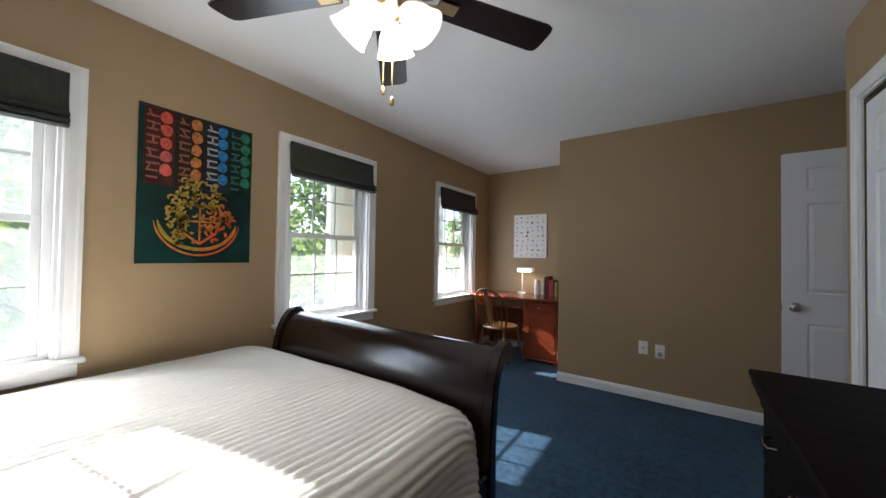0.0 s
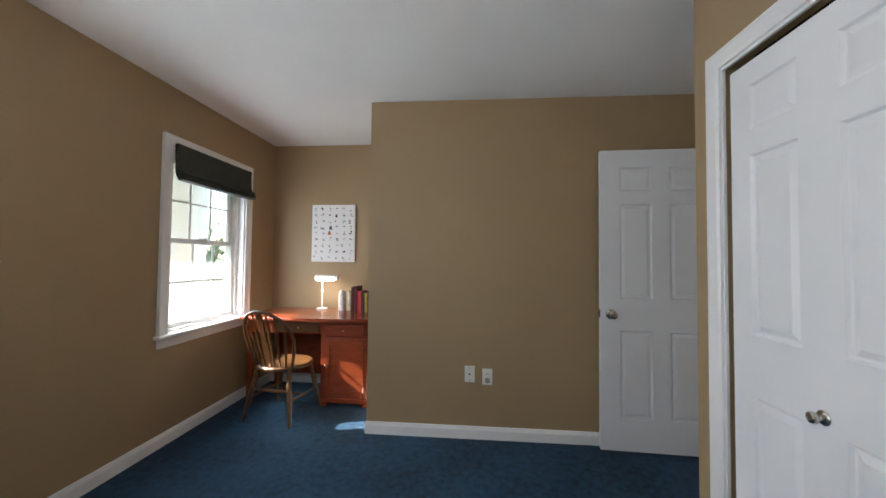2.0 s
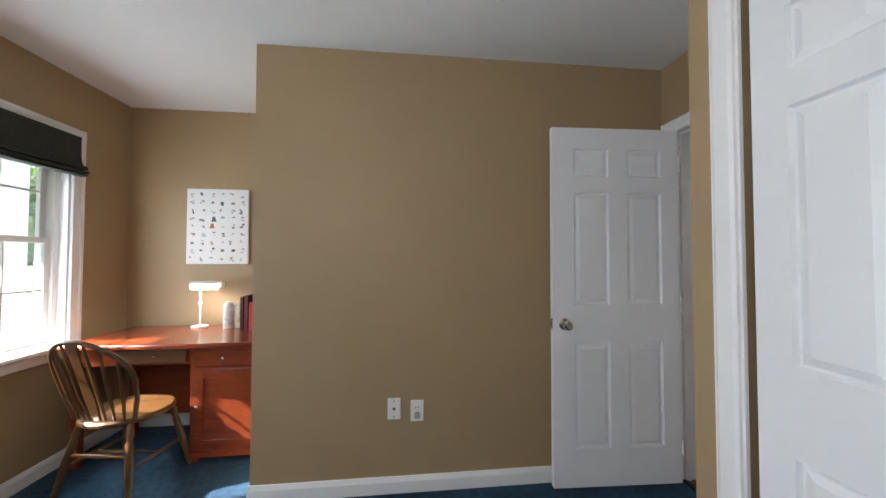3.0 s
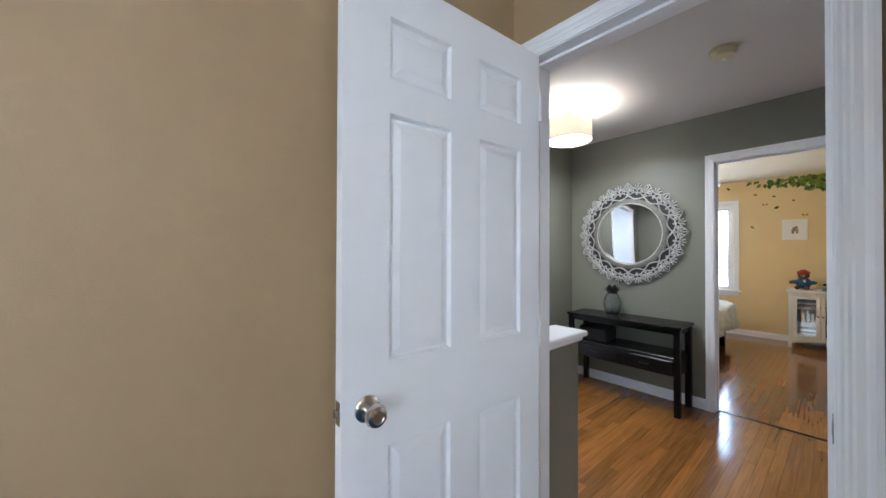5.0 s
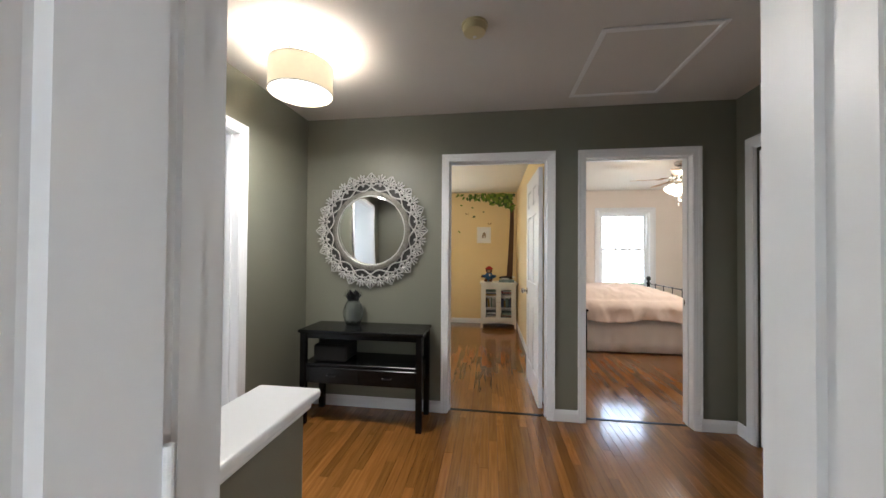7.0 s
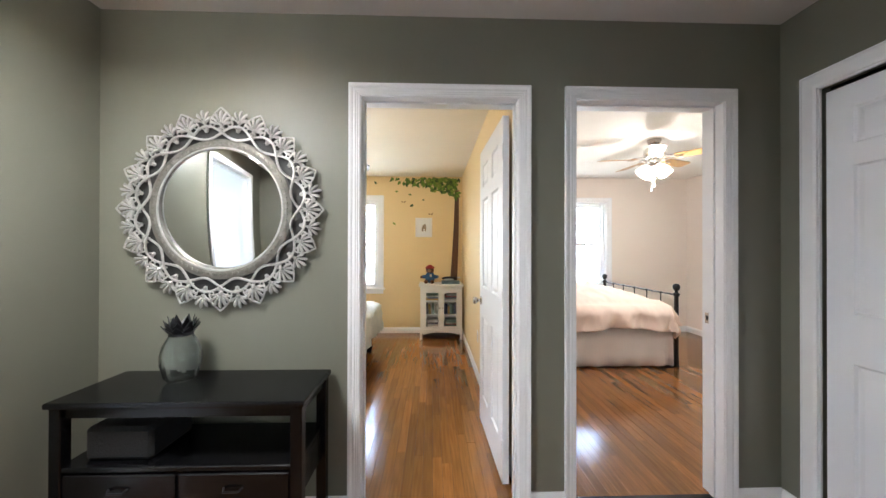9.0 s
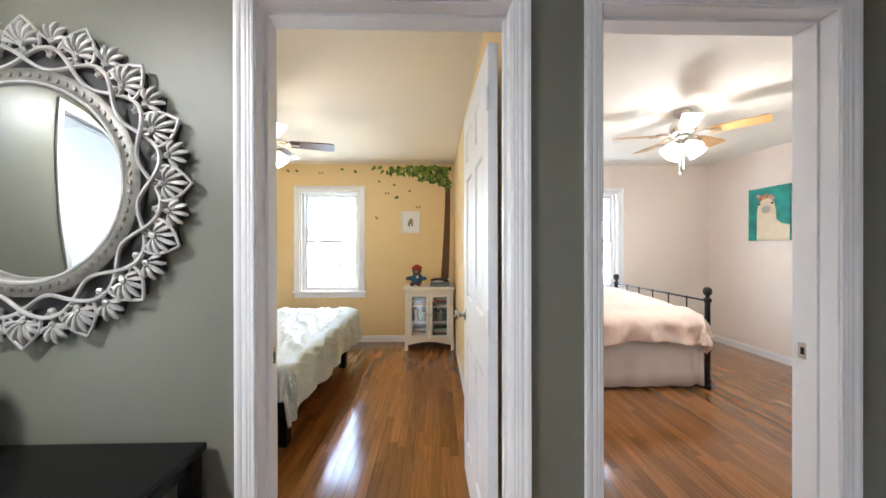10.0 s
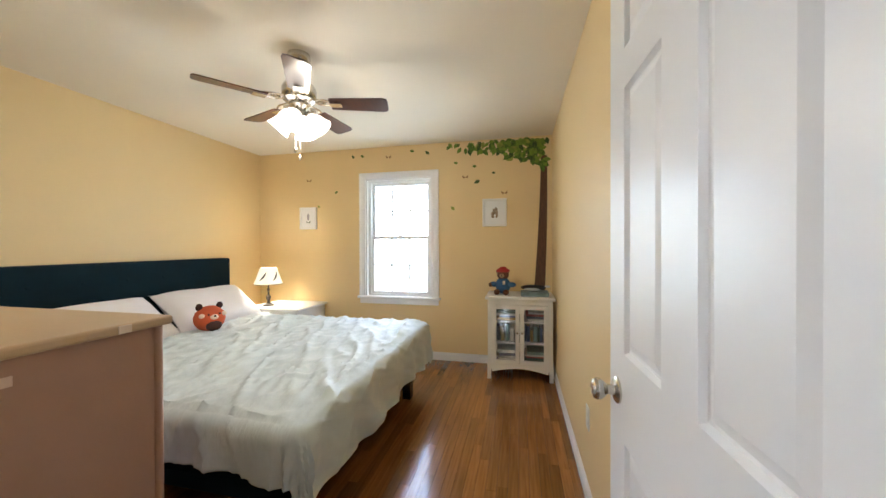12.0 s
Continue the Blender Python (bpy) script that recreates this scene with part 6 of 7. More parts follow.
def tree_mural():
    """A flat decal tree: trunk in the corner, leafy bough along the ceiling, loose leaves."""
    top = thing("tree_decal", "tree wall decal with brown trunk, green leafy bough and drifting leaves", "wall decal", RX, 2.90, 0.0)
    rnd = random.Random(11)
    bark = material("bark_print", (0.115, 0.052, 0.026), 0.7, vary=0.5, scale=30, stretch=(1, 3, 0.4))
    left, right = [], []
    for k in range(17):
        t = k / 16
        z = 0.62 + t * 1.62
        c = 0.055 - 0.115 * t + 0.055 * t * t
        hw = 0.062 - 0.030 * t + (0.02 * max(0, 0.12 - t) / 0.12)
        left.append((c + hw, z))
        right.append((c - hw * 0.9, z))
    part("trunk", prism([(y, z) for y, z in left] + right[::-1], -0.0015, -0.0003, axis="x"), bark, top)
    for pts in ([(0.0, 2.20), (0.10, 2.30), (0.30, 2.36), (0.60, 2.40)], [(-0.02, 2.24), (0.03, 2.34), (0.16, 2.40)]):
        part("branch", tube([(-0.001, y, z) for y, z in pts], [0.0012] * len(pts), 4), bark, top)
    greens = [material("leaf_print", c, 0.6, vary=0.45, scale=34) for c in ((0.075, 0.155, 0.012), (0.15, 0.25, 0.022), (0.030, 0.075, 0.010), (0.26, 0.30, 0.045))]

    def outline(s, a, y, z):
        pts = [(0, 0), (0.16, 0.17), (0.40, 0.29), (0.66, 0.22), (1.0, 0.0), (0.66, -0.22), (0.40, -0.29), (0.16, -0.17)]
        return [(y + s * (u * math.cos(a) - v * math.sin(a)), z + s * (u * math.sin(a) + v * math.cos(a))) for u, v in pts]

    def leaf_at(y, z, s, a, d, tone, name="leaf"):
        o = outline(s, a, y, z)
        if any(p[0] < -0.083 or p[1] > 2.448 for p in o):
            return
        lf = part(name, prism(o, -d - 0.0003, -d, axis="x"), greens[tone], top)
        vein = [(y + s * u * math.cos(a) - s * v * math.sin(a), z + s * u * math.sin(a) + s * v * math.cos(a)) for u, v in ((0.06, 0.012), (0.9, 0.0), (0.06, -0.012))]
        part("vein", prism(vein, -d - 0.0006, -d - 0.0003, axis="x"), greens[3 if tone != 3 else 0], lf)
    count = 0
    while count < 190:
        y = rnd.triangular(-0.075, 1.10, 0.0)
        low = 2.13 + 0.25 * max(0.0, y / 0.9) ** 0.75
        if low > 2.42:
            low = 2.36
        z = rnd.uniform(low, 2.44)
        if y > 0.55 and rnd.random() < 0.35:
            continue
        count += 1
        leaf_at(y, z, rnd.uniform(0.060, 0.095), rnd.uniform(-2.9, -0.2) if z > 2.36 else rnd.uniform(-3.4, 0.3), 0.0012 + (count % 40) * 0.00012, rnd.choice((0, 0, 1, 1, 2, 3)))
    loose = ((1.25, 2.329, 0.062, 2), (0.918, 2.212, 0.052, 1), (0.71, 2.163, 0.050, 0), (0.506, 2.082, 0.042, 2), (0.675, 2.008, 0.070, 2), (0.957, 1.69, 0.062, 3),
             (2.174, 2.336, 0.052, 2), (2.048, 2.342, 0.056, 0), (1.427, 2.375, 0.056, 0), (2.396, 1.956, 0.050, 0), (2.633, 1.764, 0.044, 3))
    for y, z, s, tone in loose:
        leaf_at(y, z, s, rnd.uniform(-0.9, 0.9), 0.0010, tone, "loose_leaf")
    tan = paint((0.34, 0.19, 0.08), 0.7)
    for y, z in ((0.835, 2.053), (0.409, 1.863), (1.741, 2.328), (2.783, 2.098)):
        bm = bmesh.new()
        for s in (-1, 1):
            prism([(y, z - 0.006), (y + s * 0.030, z + 0.020), (y + s * 0.034, z + 0.002), (y + s * 0.018, z - 0.018)], -0.0014, -0.0008, bm, "x")
        part("butterfly_print", bm, tan, top, "small tan butterfly")


tree_mural()


def glazed_cabinet():
    """Front faces -x; its origin is at the middle of its back on the floor."""
    top = thing("glazed_cabinet", "small white cabinet with two glazed doors and an arched apron", "cabinet", 7.45, 3.15, 0)
    xf, w, h = -0.42, 0.29, 0.80
    for s in (-1, 1):
        part("side", box(xf, -0.01, s * w - 0.012, s * w + 0.012, 0.10, h - 0.03), CABWHITE, top)
        for x in (xf + 0.02, -0.03):
            part("leg", prism([(x - 0.02, 0.14), (x + 0.02, 0.14), (x + 0.012, 0.0), (x - 0.012, 0.0)], s * w - 0.018, s * w + 0.018), CABWHITE, top)
        part("stile", box(xf - 0.002, xf + 0.016, s * (w - 0.012) - 0.02, s * (w - 0.012) + 0.02, 0.10, h - 0.03), CABWHITE, top)
    part("back", box(-0.014, -0.006, -w, w, 0.12, h - 0.03), CABWHITE, top)
    part("top", box(xf - 0.03, 0.0, -w - 0.035, w + 0.035, h - 0.03, h, 0.007, segs=2), CABWHITE, top)
    arch = [(-w + 0.01, 0.15)] + [(-w + 0.03 + (2 * w - 0.06) * k / 12, 0.075 + 0.04 * math.sin(math.pi * k / 12)) for k in range(13)] + [(w - 0.01, 0.15)]
    part("apron", prism(arch, xf, xf + 0.016, axis="x"), CABWHITE, top)
    part("rail", box(xf, xf + 0.016, -w, w, h - 0.075, h - 0.03), CABWHITE, top)
    part("bottom", box(xf + 0.01, -0.01, -w, w, 0.14, 0.155), CABWHITE, top)
    for z in (0.345, 0.545):
        part("shelf", box(xf + 0.03, -0.015, -w + 0.012, w - 0.012, z, z + 0.014), CABWHITE, top)
    for s in (-1, 1):
        a, b = (0.004, w - 0.034) if s > 0 else (-w + 0.034, -0.004)
        fr = bmesh.new()
        for q in ((a, a + 0.036, 0.155, h - 0.08), (b - 0.036, b, 0.155, h - 0.08), (a + 0.036, b - 0.036, 0.155, 0.195), (a + 0.036, b - 0.036, h - 0.118, h - 0.08)):
            box(xf - 0.012, xf + 0.004, *q, 0.002, fr)
        dr = part("door", fr, CABWHITE, top)
        pane = part("pane", box(xf - 0.005, xf - 0.002, a + 0.034, b - 0.034, 0.193, h - 0.116), CABGLASS, dr, "clear glass pane")
        pane.visible_shadow = False
        part("knob", ball(xf - 0.024, (a + 0.018) if s > 0 else (b - 0.018), 0.46, 0.010), NICKEL, dr, "small metal knob", True)
    return top


glazed_cabinet()
rnd = random.Random(21)
BOOKC = [(0.10, 0.14, 0.25), (0.35, 0.10, 0.08), (0.55, 0.52, 0.45), (0.06, 0.10, 0.08), (0.30, 0.22, 0.34), (0.60, 0.62, 0.60), (0.20, 0.30, 0.25), (0.45, 0.30, 0.10), (0.12, 0.12, 0.14)]


def shelf_book(y, z, w, h, d, c, tilt=0):
    ob = thing("book", "book on a shelf of the glazed cabinet", "book", 7.10, y, z, group="cabinet books")
    ob.matrix_basis = pose(7.10, y, z, tilt, 0, 0)
    m = material("book_cover", c, 0.5, vary=0.2, scale=30)
    cov = box(0, 0.003, 0, w, 0, h)
    box(0, d, 0, 0.003, 0, h, bm=cov)
    box(0, d, w - 0.003, w, 0, h, bm=cov)
    part("cover", cov, m, ob)
    part("pages", box(0.003, d - 0.004, 0.003, w - 0.003, 0.003, h - 0.004), paint((0.70, 0.66, 0.56), 0.9), ob)


for bay in (2.885, 3.165):
    y = bay
    while y < bay + 0.21:
        w = rnd.uniform(0.014, 0.034)
        shelf_book(y, 0.3605, w, rnd.uniform(0.11, 0.17), rnd.uniform(0.12, 0.20), rnd.choice(BOOKC), rnd.choice((0, 0, 0, -6)) if bay > 3 else 0)
        y += w + 0.004 + (0.01 if bay > 3 else 0)
    for base in (0.156, 0.5605):
        z = base
        for k in range(4 if base > 0.5 else 5):
            t = rnd.uniform(0.014, 0.030)
            ob = thing("book", "book lying flat in the glazed cabinet", "book", 7.08 + rnd.uniform(0, 0.03), bay + rnd.uniform(0.0, 0.03), z, group="cabinet books")
            part("cover", box(0, 0.22, 0, 0.20 - rnd.uniform(0, 0.03), 0, t, 0.002), material("book_cover", rnd.choice(BOOKC), 0.5, vary=0.3, scale=30), ob)
            z += t + 0.0005

blue, red = paint((0.03, 0.10, 0.22), 0.95), paint((0.35, 0.025, 0.02), 0.95)
fur = material("brown_plush", (0.13, 0.05, 0.025), 0.95, vary=0.3, scale=60, bump=0.8, bump_scale=150)
doll("teddy_bear", "brown teddy bear in blue coat and red hat on the cabinet", "teddy bear", [
    (ball(0, 0, 0.085, 0.070, 0.075, 0.085, sub=3), blue), (ball(0, 0, 0.195, 0.058, 0.060, 0.055, sub=3), fur), (ball(-0.052, 0, 0.185, 0.026, 0.026, 0.022), paint((0.40, 0.26, 0.15), 0.95)),
    (ball(-0.02, 0.085, 0.095, 0.028, 0.050, 0.028), blue), (ball(-0.02, -0.085, 0.095, 0.028, 0.050, 0.028), blue), (ball(-0.085, 0.045, 0.025, 0.050, 0.030, 0.028), fur), (ball(-0.085, -0.045, 0.025, 0.050, 0.030, 0.028), fur),
    (ball(0.005, 0, 0.232, 0.066, 0.070, 0.028), red), (ball(0.005, 0, 0.250, 0.040, 0.042, 0.025), red), (ball(0, 0.050, 0.225, 0.018), fur), (ball(-0.080, 0, 0.190, 0.008), dkbrown), (ball(-0.03, 0.12, 0.09, 0.022), fur),
    (box(-0.076, -0.070, -0.035, -0.010, 0.10, 0.135), cream)], pose(7.22, 3.315, 0.803, 0, 0, -8))
doll("toy_bird", "black and white toy bird lying on a stack of boxes", "toy", [
    (ball(0, 0, 0.03, 0.045, 0.12, 0.028, sub=3), paint((0.01, 0.01, 0.012), 0.8)), (ball(-0.02, 0.01, 0.018, 0.035, 0.08, 0.018), paint((0.55, 0.60, 0.62), 0.8)), (ball(0, -0.13, 0.042, 0.015, 0.03, 0.012), paint((0.7, 0.7, 0.7), 0.8))], pose(7.16, 3.02, 0.848))
st = thing("game_box", "flat grey and white box lying on the cabinet", "box", 7.15, 3.02, 0.80)
part("lid", box(-0.09, 0.09, -0.14, 0.12, 0, 0.044, 0.003), material("box_print", (0.16, 0.22, 0.24), 0.5, vary=0.6, scale=25), st)

# mauve dresser by the door
md = chest_of_drawers("dresser", "mauve painted dresser with a moulded top and chipped corner", MAUVE, 0.85, 0.62, 1.055, (2, 1, 1, 1), overhang=0.03, top_mat=TANTOP)
part("corner_bead", lathe([(0.013, 0.0), (0.013, 1.02)], 12, cx=0.0, cy=0.0), MAUVE, md, "", True)
part("paint_chip", box(-0.0035, -0.002, 0.335, 0.362, 0.955, 0.980, 0.0006), paint((0.70, 0.55, 0.50), 0.6), md, "pale paint chip")
md.matrix_basis = pose(4.62, 4.33, 0, 0, 0, 90)
part("paint_chip", box(-0.034, -0.031, 0.10, 0.135, 1.028, 1.052, 0.001), paint((0.72, 0.64, 0.58), 0.6), md, "pale worn corner")
wo = thing("wall_outlet", "white outlet low on the yellow wall behind the door", "outlet", 5.55, YR, 0.42)
part("plate", box(-0.036, 0.036, 0, 0.006, -0.058, 0.058, 0.003), PLASTIC, wo)
for s in (-0.021, 0.021):
    part("receptacle", lathe([(0, 0.003), (0.016, 0.003), (0.0165, 0)], 16, m=pose(0, 0.006, s, -90)), PLASTIC, wo)


# ---- pink bedroom ----
ib = thing("iron_bed", "black iron bed with ball-topped posts at its foot", "bed", 6.62, 1.60, 0)
for px in (-0.79, 0.79):
    part("post", lathe([(0, 0), (0.030, 0), (0.034, 0.015), (0.022, 0.04), (0.030, 0.06), (0.022, 0.09), (0.024, 0.40), (0.034, 0.42), (0.024, 0.45), (0.022, 0.78), (0.034, 0.80), (0.034, 0.815), (0.018, 0.83), (0.016, 0.845), (0.030, 0.86), (0.038, 0.885), (0.034, 0.91), (0.018, 0.925), (0, 0.928)], 18, cx=px, cy=-1.04), IRON, ib, "turned black post with ball finial", True)
    part("post", lathe([(0, 0), (0.024, 0), (0.024, 1.15), (0.036, 1.19), (0, 1.22)], 16, cx=px, cy=1.04), IRON, ib, "", True)
part("foot_rail", tube([(-0.79, -1.04, 0.80), (0.79, -1.04, 0.80)], 0.009, 8), IRON, ib, "", True)
part("foot_rail", tube([(-0.79, -1.04, 0.42), (0.79, -1.04, 0.42)], 0.010, 8), IRON, ib, "", True)
for k in range(5):
    x = -0.53 + k * 0.265
    part("spindle", tube([(x, -1.04, 0.42), (x, -1.04, 0.80)], 0.007, 8), IRON, ib, "", True)
    part("rail_collar", ball(x, -1.04, 0.80, 0.016), IRON, ib, "", True)
part("head_rail", tube([(-0.79, 1.04, 1.12), (0.79, 1.04, 1.12)], 0.010, 8), IRON, ib, "", True)
part("box_spring", box(-0.76, 0.76, -1.0, 1.02, 0.20, 0.42, 0.02), SHEET, ib)
part("mattress", box(-0.76, 0.76, -1.0, 1.02, 0.42, 0.64, 0.05, segs=3), SHEET, ib)
sk = thing("bed_skirt", "white linen bed skirt hanging to the floor", "bed skirt", 6.62, 1.60, 0)
bm = bmesh.new()
path = [(0.77, 1.0), (0.77, -1.005), (-0.775, -1.005), (-0.775, 1.0)]
ring = []
for (ax, ay), (bx_, by_) in zip(path, path[1:]):
    n = int(math.hypot(bx_ - ax, by_ - ay) / 0.02)
    for k in range(n):
        ring.append((ax + (bx_ - ax) * k / n, ay + (by_ - ay) * k / n, (by_ - ay), (bx_ - ax)))
cols = []
for k, (x, y, dx, dy) in enumerate(ring):
    ln = math.hypot(dx, dy)
    ox, oy = -dx / ln, dy / ln
    w = 0.010 * math.sin(k * 0.55) + 0.012 * noise.noise((k * 0.12, 0, 0)) - (0.03 if k % 72 in (35, 36, 37) else 0)
    cols.append([bm.verts.new((x + ox * (0.0 + (0.02 + w) * t), y - oy * 0 + (-(0.02 + w) * t if abs(dy) > abs(dx) else 0), 0.44 - 0.425 * t)) for t in (0, 0.35, 0.7, 1.0)])
for a, b in zip(cols, cols[1:]):
    for k in range(3):
        bm.faces.new((a[k], a[k + 1], b[k + 1], b[k]))
part("cloth", bm, SKIRT, sk, "", True).modifiers.new("thickness", "SOLIDIFY").thickness = 0.004
pdv = thing("comforter", "puffy peach cotton comforter over the iron bed", "comforter", 6.62, 1.60, 0)
drape("cover", pdv, PEACH, -0.74, 0.74, -0.90, 0.80, 0.70, (0.34, 0.34, 0.30, 0.0), 7.0, wrinkle=0.030, fold=0.028, step=0.018, radius=0.13, floor=0.30, puff=0.12, thick=0.04, lump=0.7, sharp=0.45)
pillow("pillow", 6.28, 2.42, 0.80, 0.66, 0.42, 0.18, 40, 0, SHEET, "white pillow at the head of the iron bed")
pillow("pillow", 6.10, 2.12, 0.78, 0.34, 0.30, 0.14, 50, 20, PEACH, "small pink cushion on the iron bed")
tanfur = material("tan_plush", (0.42, 0.22, 0.07), 0.95, vary=0.3, scale=50, bump=0.8, bump_scale=140)
doll("teddy_bear", "tan teddy bear lying on the iron bed", "teddy bear", [
    (ball(0, 0, 0.10, 0.10, 0.12, 0.10, sub=3), tanfur), (ball(-0.02, -0.11, 0.17, 0.075, 0.075, 0.07, sub=3), tanfur), (ball(-0.07, -0.13, 0.22, 0.026), tanfur), (ball(0.045, -0.13, 0.23, 0.026), tanfur),
    (ball(-0.09, 0.02, 0.07, 0.05, 0.08, 0.04), tanfur), (ball(0.09, 0.04, 0.07, 0.05, 0.08, 0.04), tanfur)], pose(6.02, 2.30, 0.735, 0, 0, 30))
sd = thing("side_table", "dark wooden side table beside the iron bed", "side table", 5.60, 2.30, 0)
part("tabletop", box(-0.20, 0.17, -0.20, 0.25, 0.60, 0.625, 0.005), BLACKWOOD, sd)
for lx in (-0.17, 0.13):
    for ly in (-0.17, 0.21):
        part("leg", box(lx - 0.018, lx + 0.018, ly - 0.018, ly + 0.018, 0, 0.60, 0.003), BLACKWOOD, sd)
part("shelf", box(-0.17, 0.14, -0.17, 0.22, 0.18, 0.20), BLACKWOOD, sd)
part("runner", box(-0.10, 0.08, -0.204, 0.254, 0.6255, 0.629), SHEET, sd, "white cloth runner")

cv = thing("canvas_painting", "painted canvas of a pale animal on teal ground", "painting", 6.60, PR, 1.375)
part("canvas", box(-0.245, 0.245, 0, 0.025, 0, 0.62, 0.003), material("teal_paint", (0.02, 0.28, 0.24), 0.6, vary=0.5, scale=9), cv)
neck = [(-0.245, 0.0), (0.135, 0.0), (0.130, 0.34), (0.115, 0.43), (0.06, 0.49), (-0.02, 0.49), (-0.075, 0.44), (-0.095, 0.34), (-0.10, 0.24), (-0.16, 0.19), (-0.245, 0.17)]
part("painted_body", prism(neck, 0.0255, 0.0265), material("cream_paint", (0.72, 0.62, 0.46), 0.7, vary=0.12, scale=12), cv)
part("painted_muzzle", prism([(0.02 + 0.055 * math.cos(t), 0.36 + 0.045 * math.sin(t)) for t in np.linspace(0, 2 * math.pi, 15)[:-1]], 0.0268, 0.0274), paint((0.42, 0.38, 0.33), 0.7), cv)
for s in (-0.055, 0.10):
    part("painted_eye", prism([(s + 0.018 * math.cos(t), 0.43 + 0.012 * math.sin(t)) for t in np.linspace(0, 2 * math.pi, 9)[:-1]], 0.0268, 0.0274), dkbrown, cv)
for x, z, c in ((0.05, 0.50, (0.65, 0.38, 0.05)), (0.02, 0.52, (0.55, 0.18, 0.14)), (-0.03, 0.51, (0.62, 0.30, 0.22)), (0.09, 0.49, (0.40, 0.10, 0.09)), (-0.055, 0.485, (0.60, 0.34, 0.28)), (0.11, 0.525, (0.5, 0.3, 0.3))):
    part("painted_flower", prism([(x + 0.028 * math.cos(t), z + 0.024 * math.sin(t)) for t in np.linspace(0, 2 * math.pi, 11)[:-1]], 0.0268 + 0.0002 * abs(x), 0.0278), paint(c, 0.7), cv)

aq = thing("tall_dresser", "aqua painted tall dresser with five drawers on curved legs", "dresser", 5.92, PR + 0.01, 0)
w, d, h = 0.82, 0.40, 1.20
part("carcass", box(-w, -0.02, 0.0, d, 0.20, h - 0.03, 0.012, segs=2), AQUA, aq)
part("top", box(-w - 0.015, 0.012, 0.0, d + 0.03, h - 0.03, h, 0.010, segs=2), AQUA, aq)
ap = [(-w + 0.02, 0.24)] + [(-w + 0.06 + (w - 0.14) * k / 14, 0.185 - 0.025 * math.cos(4 * math.pi * k / 14)) for k in range(15)] + [(-0.04, 0.24)]
part("apron", prism(ap, d - 0.02, d + 0.004), AQUA, aq)
for lx in (-w + 0.03, -0.05):
    s = 1 if lx > -0.2 else -1
    for ly, q in ((d - 0.03, 1), (0.04, -1)):
        part("leg", tube([(lx, ly, 0.25), (lx + s * 0.018, ly + q * 0.015, 0.17), (lx + s * 0.006, ly, 0.08), (lx + s * 0.016, ly + q * 0.014, 0.015), (lx + s * 0.022, ly + q * 0.02, 0.0)], [0.036, 0.032, 0.019, 0.020, 0.024], 12), AQUA, aq, "curved leg", True)
    part("corner_post", lathe([(0, 0.22), (0.022, 0.22), (0.024, 0.26), (0.018, 0.30), (0.018, h - 0.10), (0.024, h - 0.06), (0.022, h - 0.03), (0, h - 0.03)], 14, cx=lx + s * 0.012, cy=d - 0.006), AQUA, aq, "", True)
zz = 0.245
for k in range(5):
    hh = 0.185 if k < 4 else 0.165
    dr = part("drawer", box(-w + 0.05, -0.07, d - 0.005, d + 0.016, zz, zz + hh - 0.012, 0.008, segs=2), AQUA, aq)
    for xc in (-w * 0.72, -w * 0.28):
        zc = zz + hh / 2
        hb = tube([(xc - 0.06, d + 0.018, zc + 0.012), (xc - 0.035, d + 0.034, zc - 0.004), (xc, d + 0.038, zc - 0.010), (xc + 0.035, d + 0.034, zc - 0.004), (xc + 0.06, d + 0.018, zc + 0.012)], [0.010, 0.006, 0.009, 0.006, 0.010], 8)
        part("handle", hb, paint((0.55, 0.74, 0.70), 0.4), dr, "painted scrolled handle", True)
    zz += hh


# ---- outside ----
GRASS = material("lawn", (0.07, 0.11, 0.03), 0.95, vary=0.3, scale=0.6, bump=0.5, bump_scale=30)
ASPHALT = material("asphalt", (0.06, 0.06, 0.062), 0.9, vary=0.2, scale=2)
slab("ground", -600, 600, -600, 600, -3.4, -3.0, GRASS, "wide green lawn round the house", "lawn")
slab("road", -22, -16, -200, 200, -3.02, -2.98, ASPHALT, "grey asphalt street beyond the lawn", "road")
slab("driveway", -16.0, -5.5, 5.2, 8.4, -3.02, -2.985, ASPHALT, "grey asphalt driveway", "road")
pt = thing("portico", "white two-storey portico with round columns before the windows", "portico", kind="structure")
part("entablature", box(-3.82, -3.26, 0.90, 7.10, 2.27, 2.85, 0.02), VINYL, pt)
part("ceiling_board", box(-3.26, WX - 0.17, 0.90, 7.10, 2.62, 2.70), VINYL, pt)
for cy in (1.12, 3.11, 4.93, 6.85):
    part("column", lathe([(0.27, -3.0), (0.27, -2.9), (0.235, -2.85), (0.230, 2.12), (0.25, 2.17), (0.265, 2.21), (0.265, 2.27)], 28, cx=-3.53, cy=cy), VINYL, pt, "round white column", True)

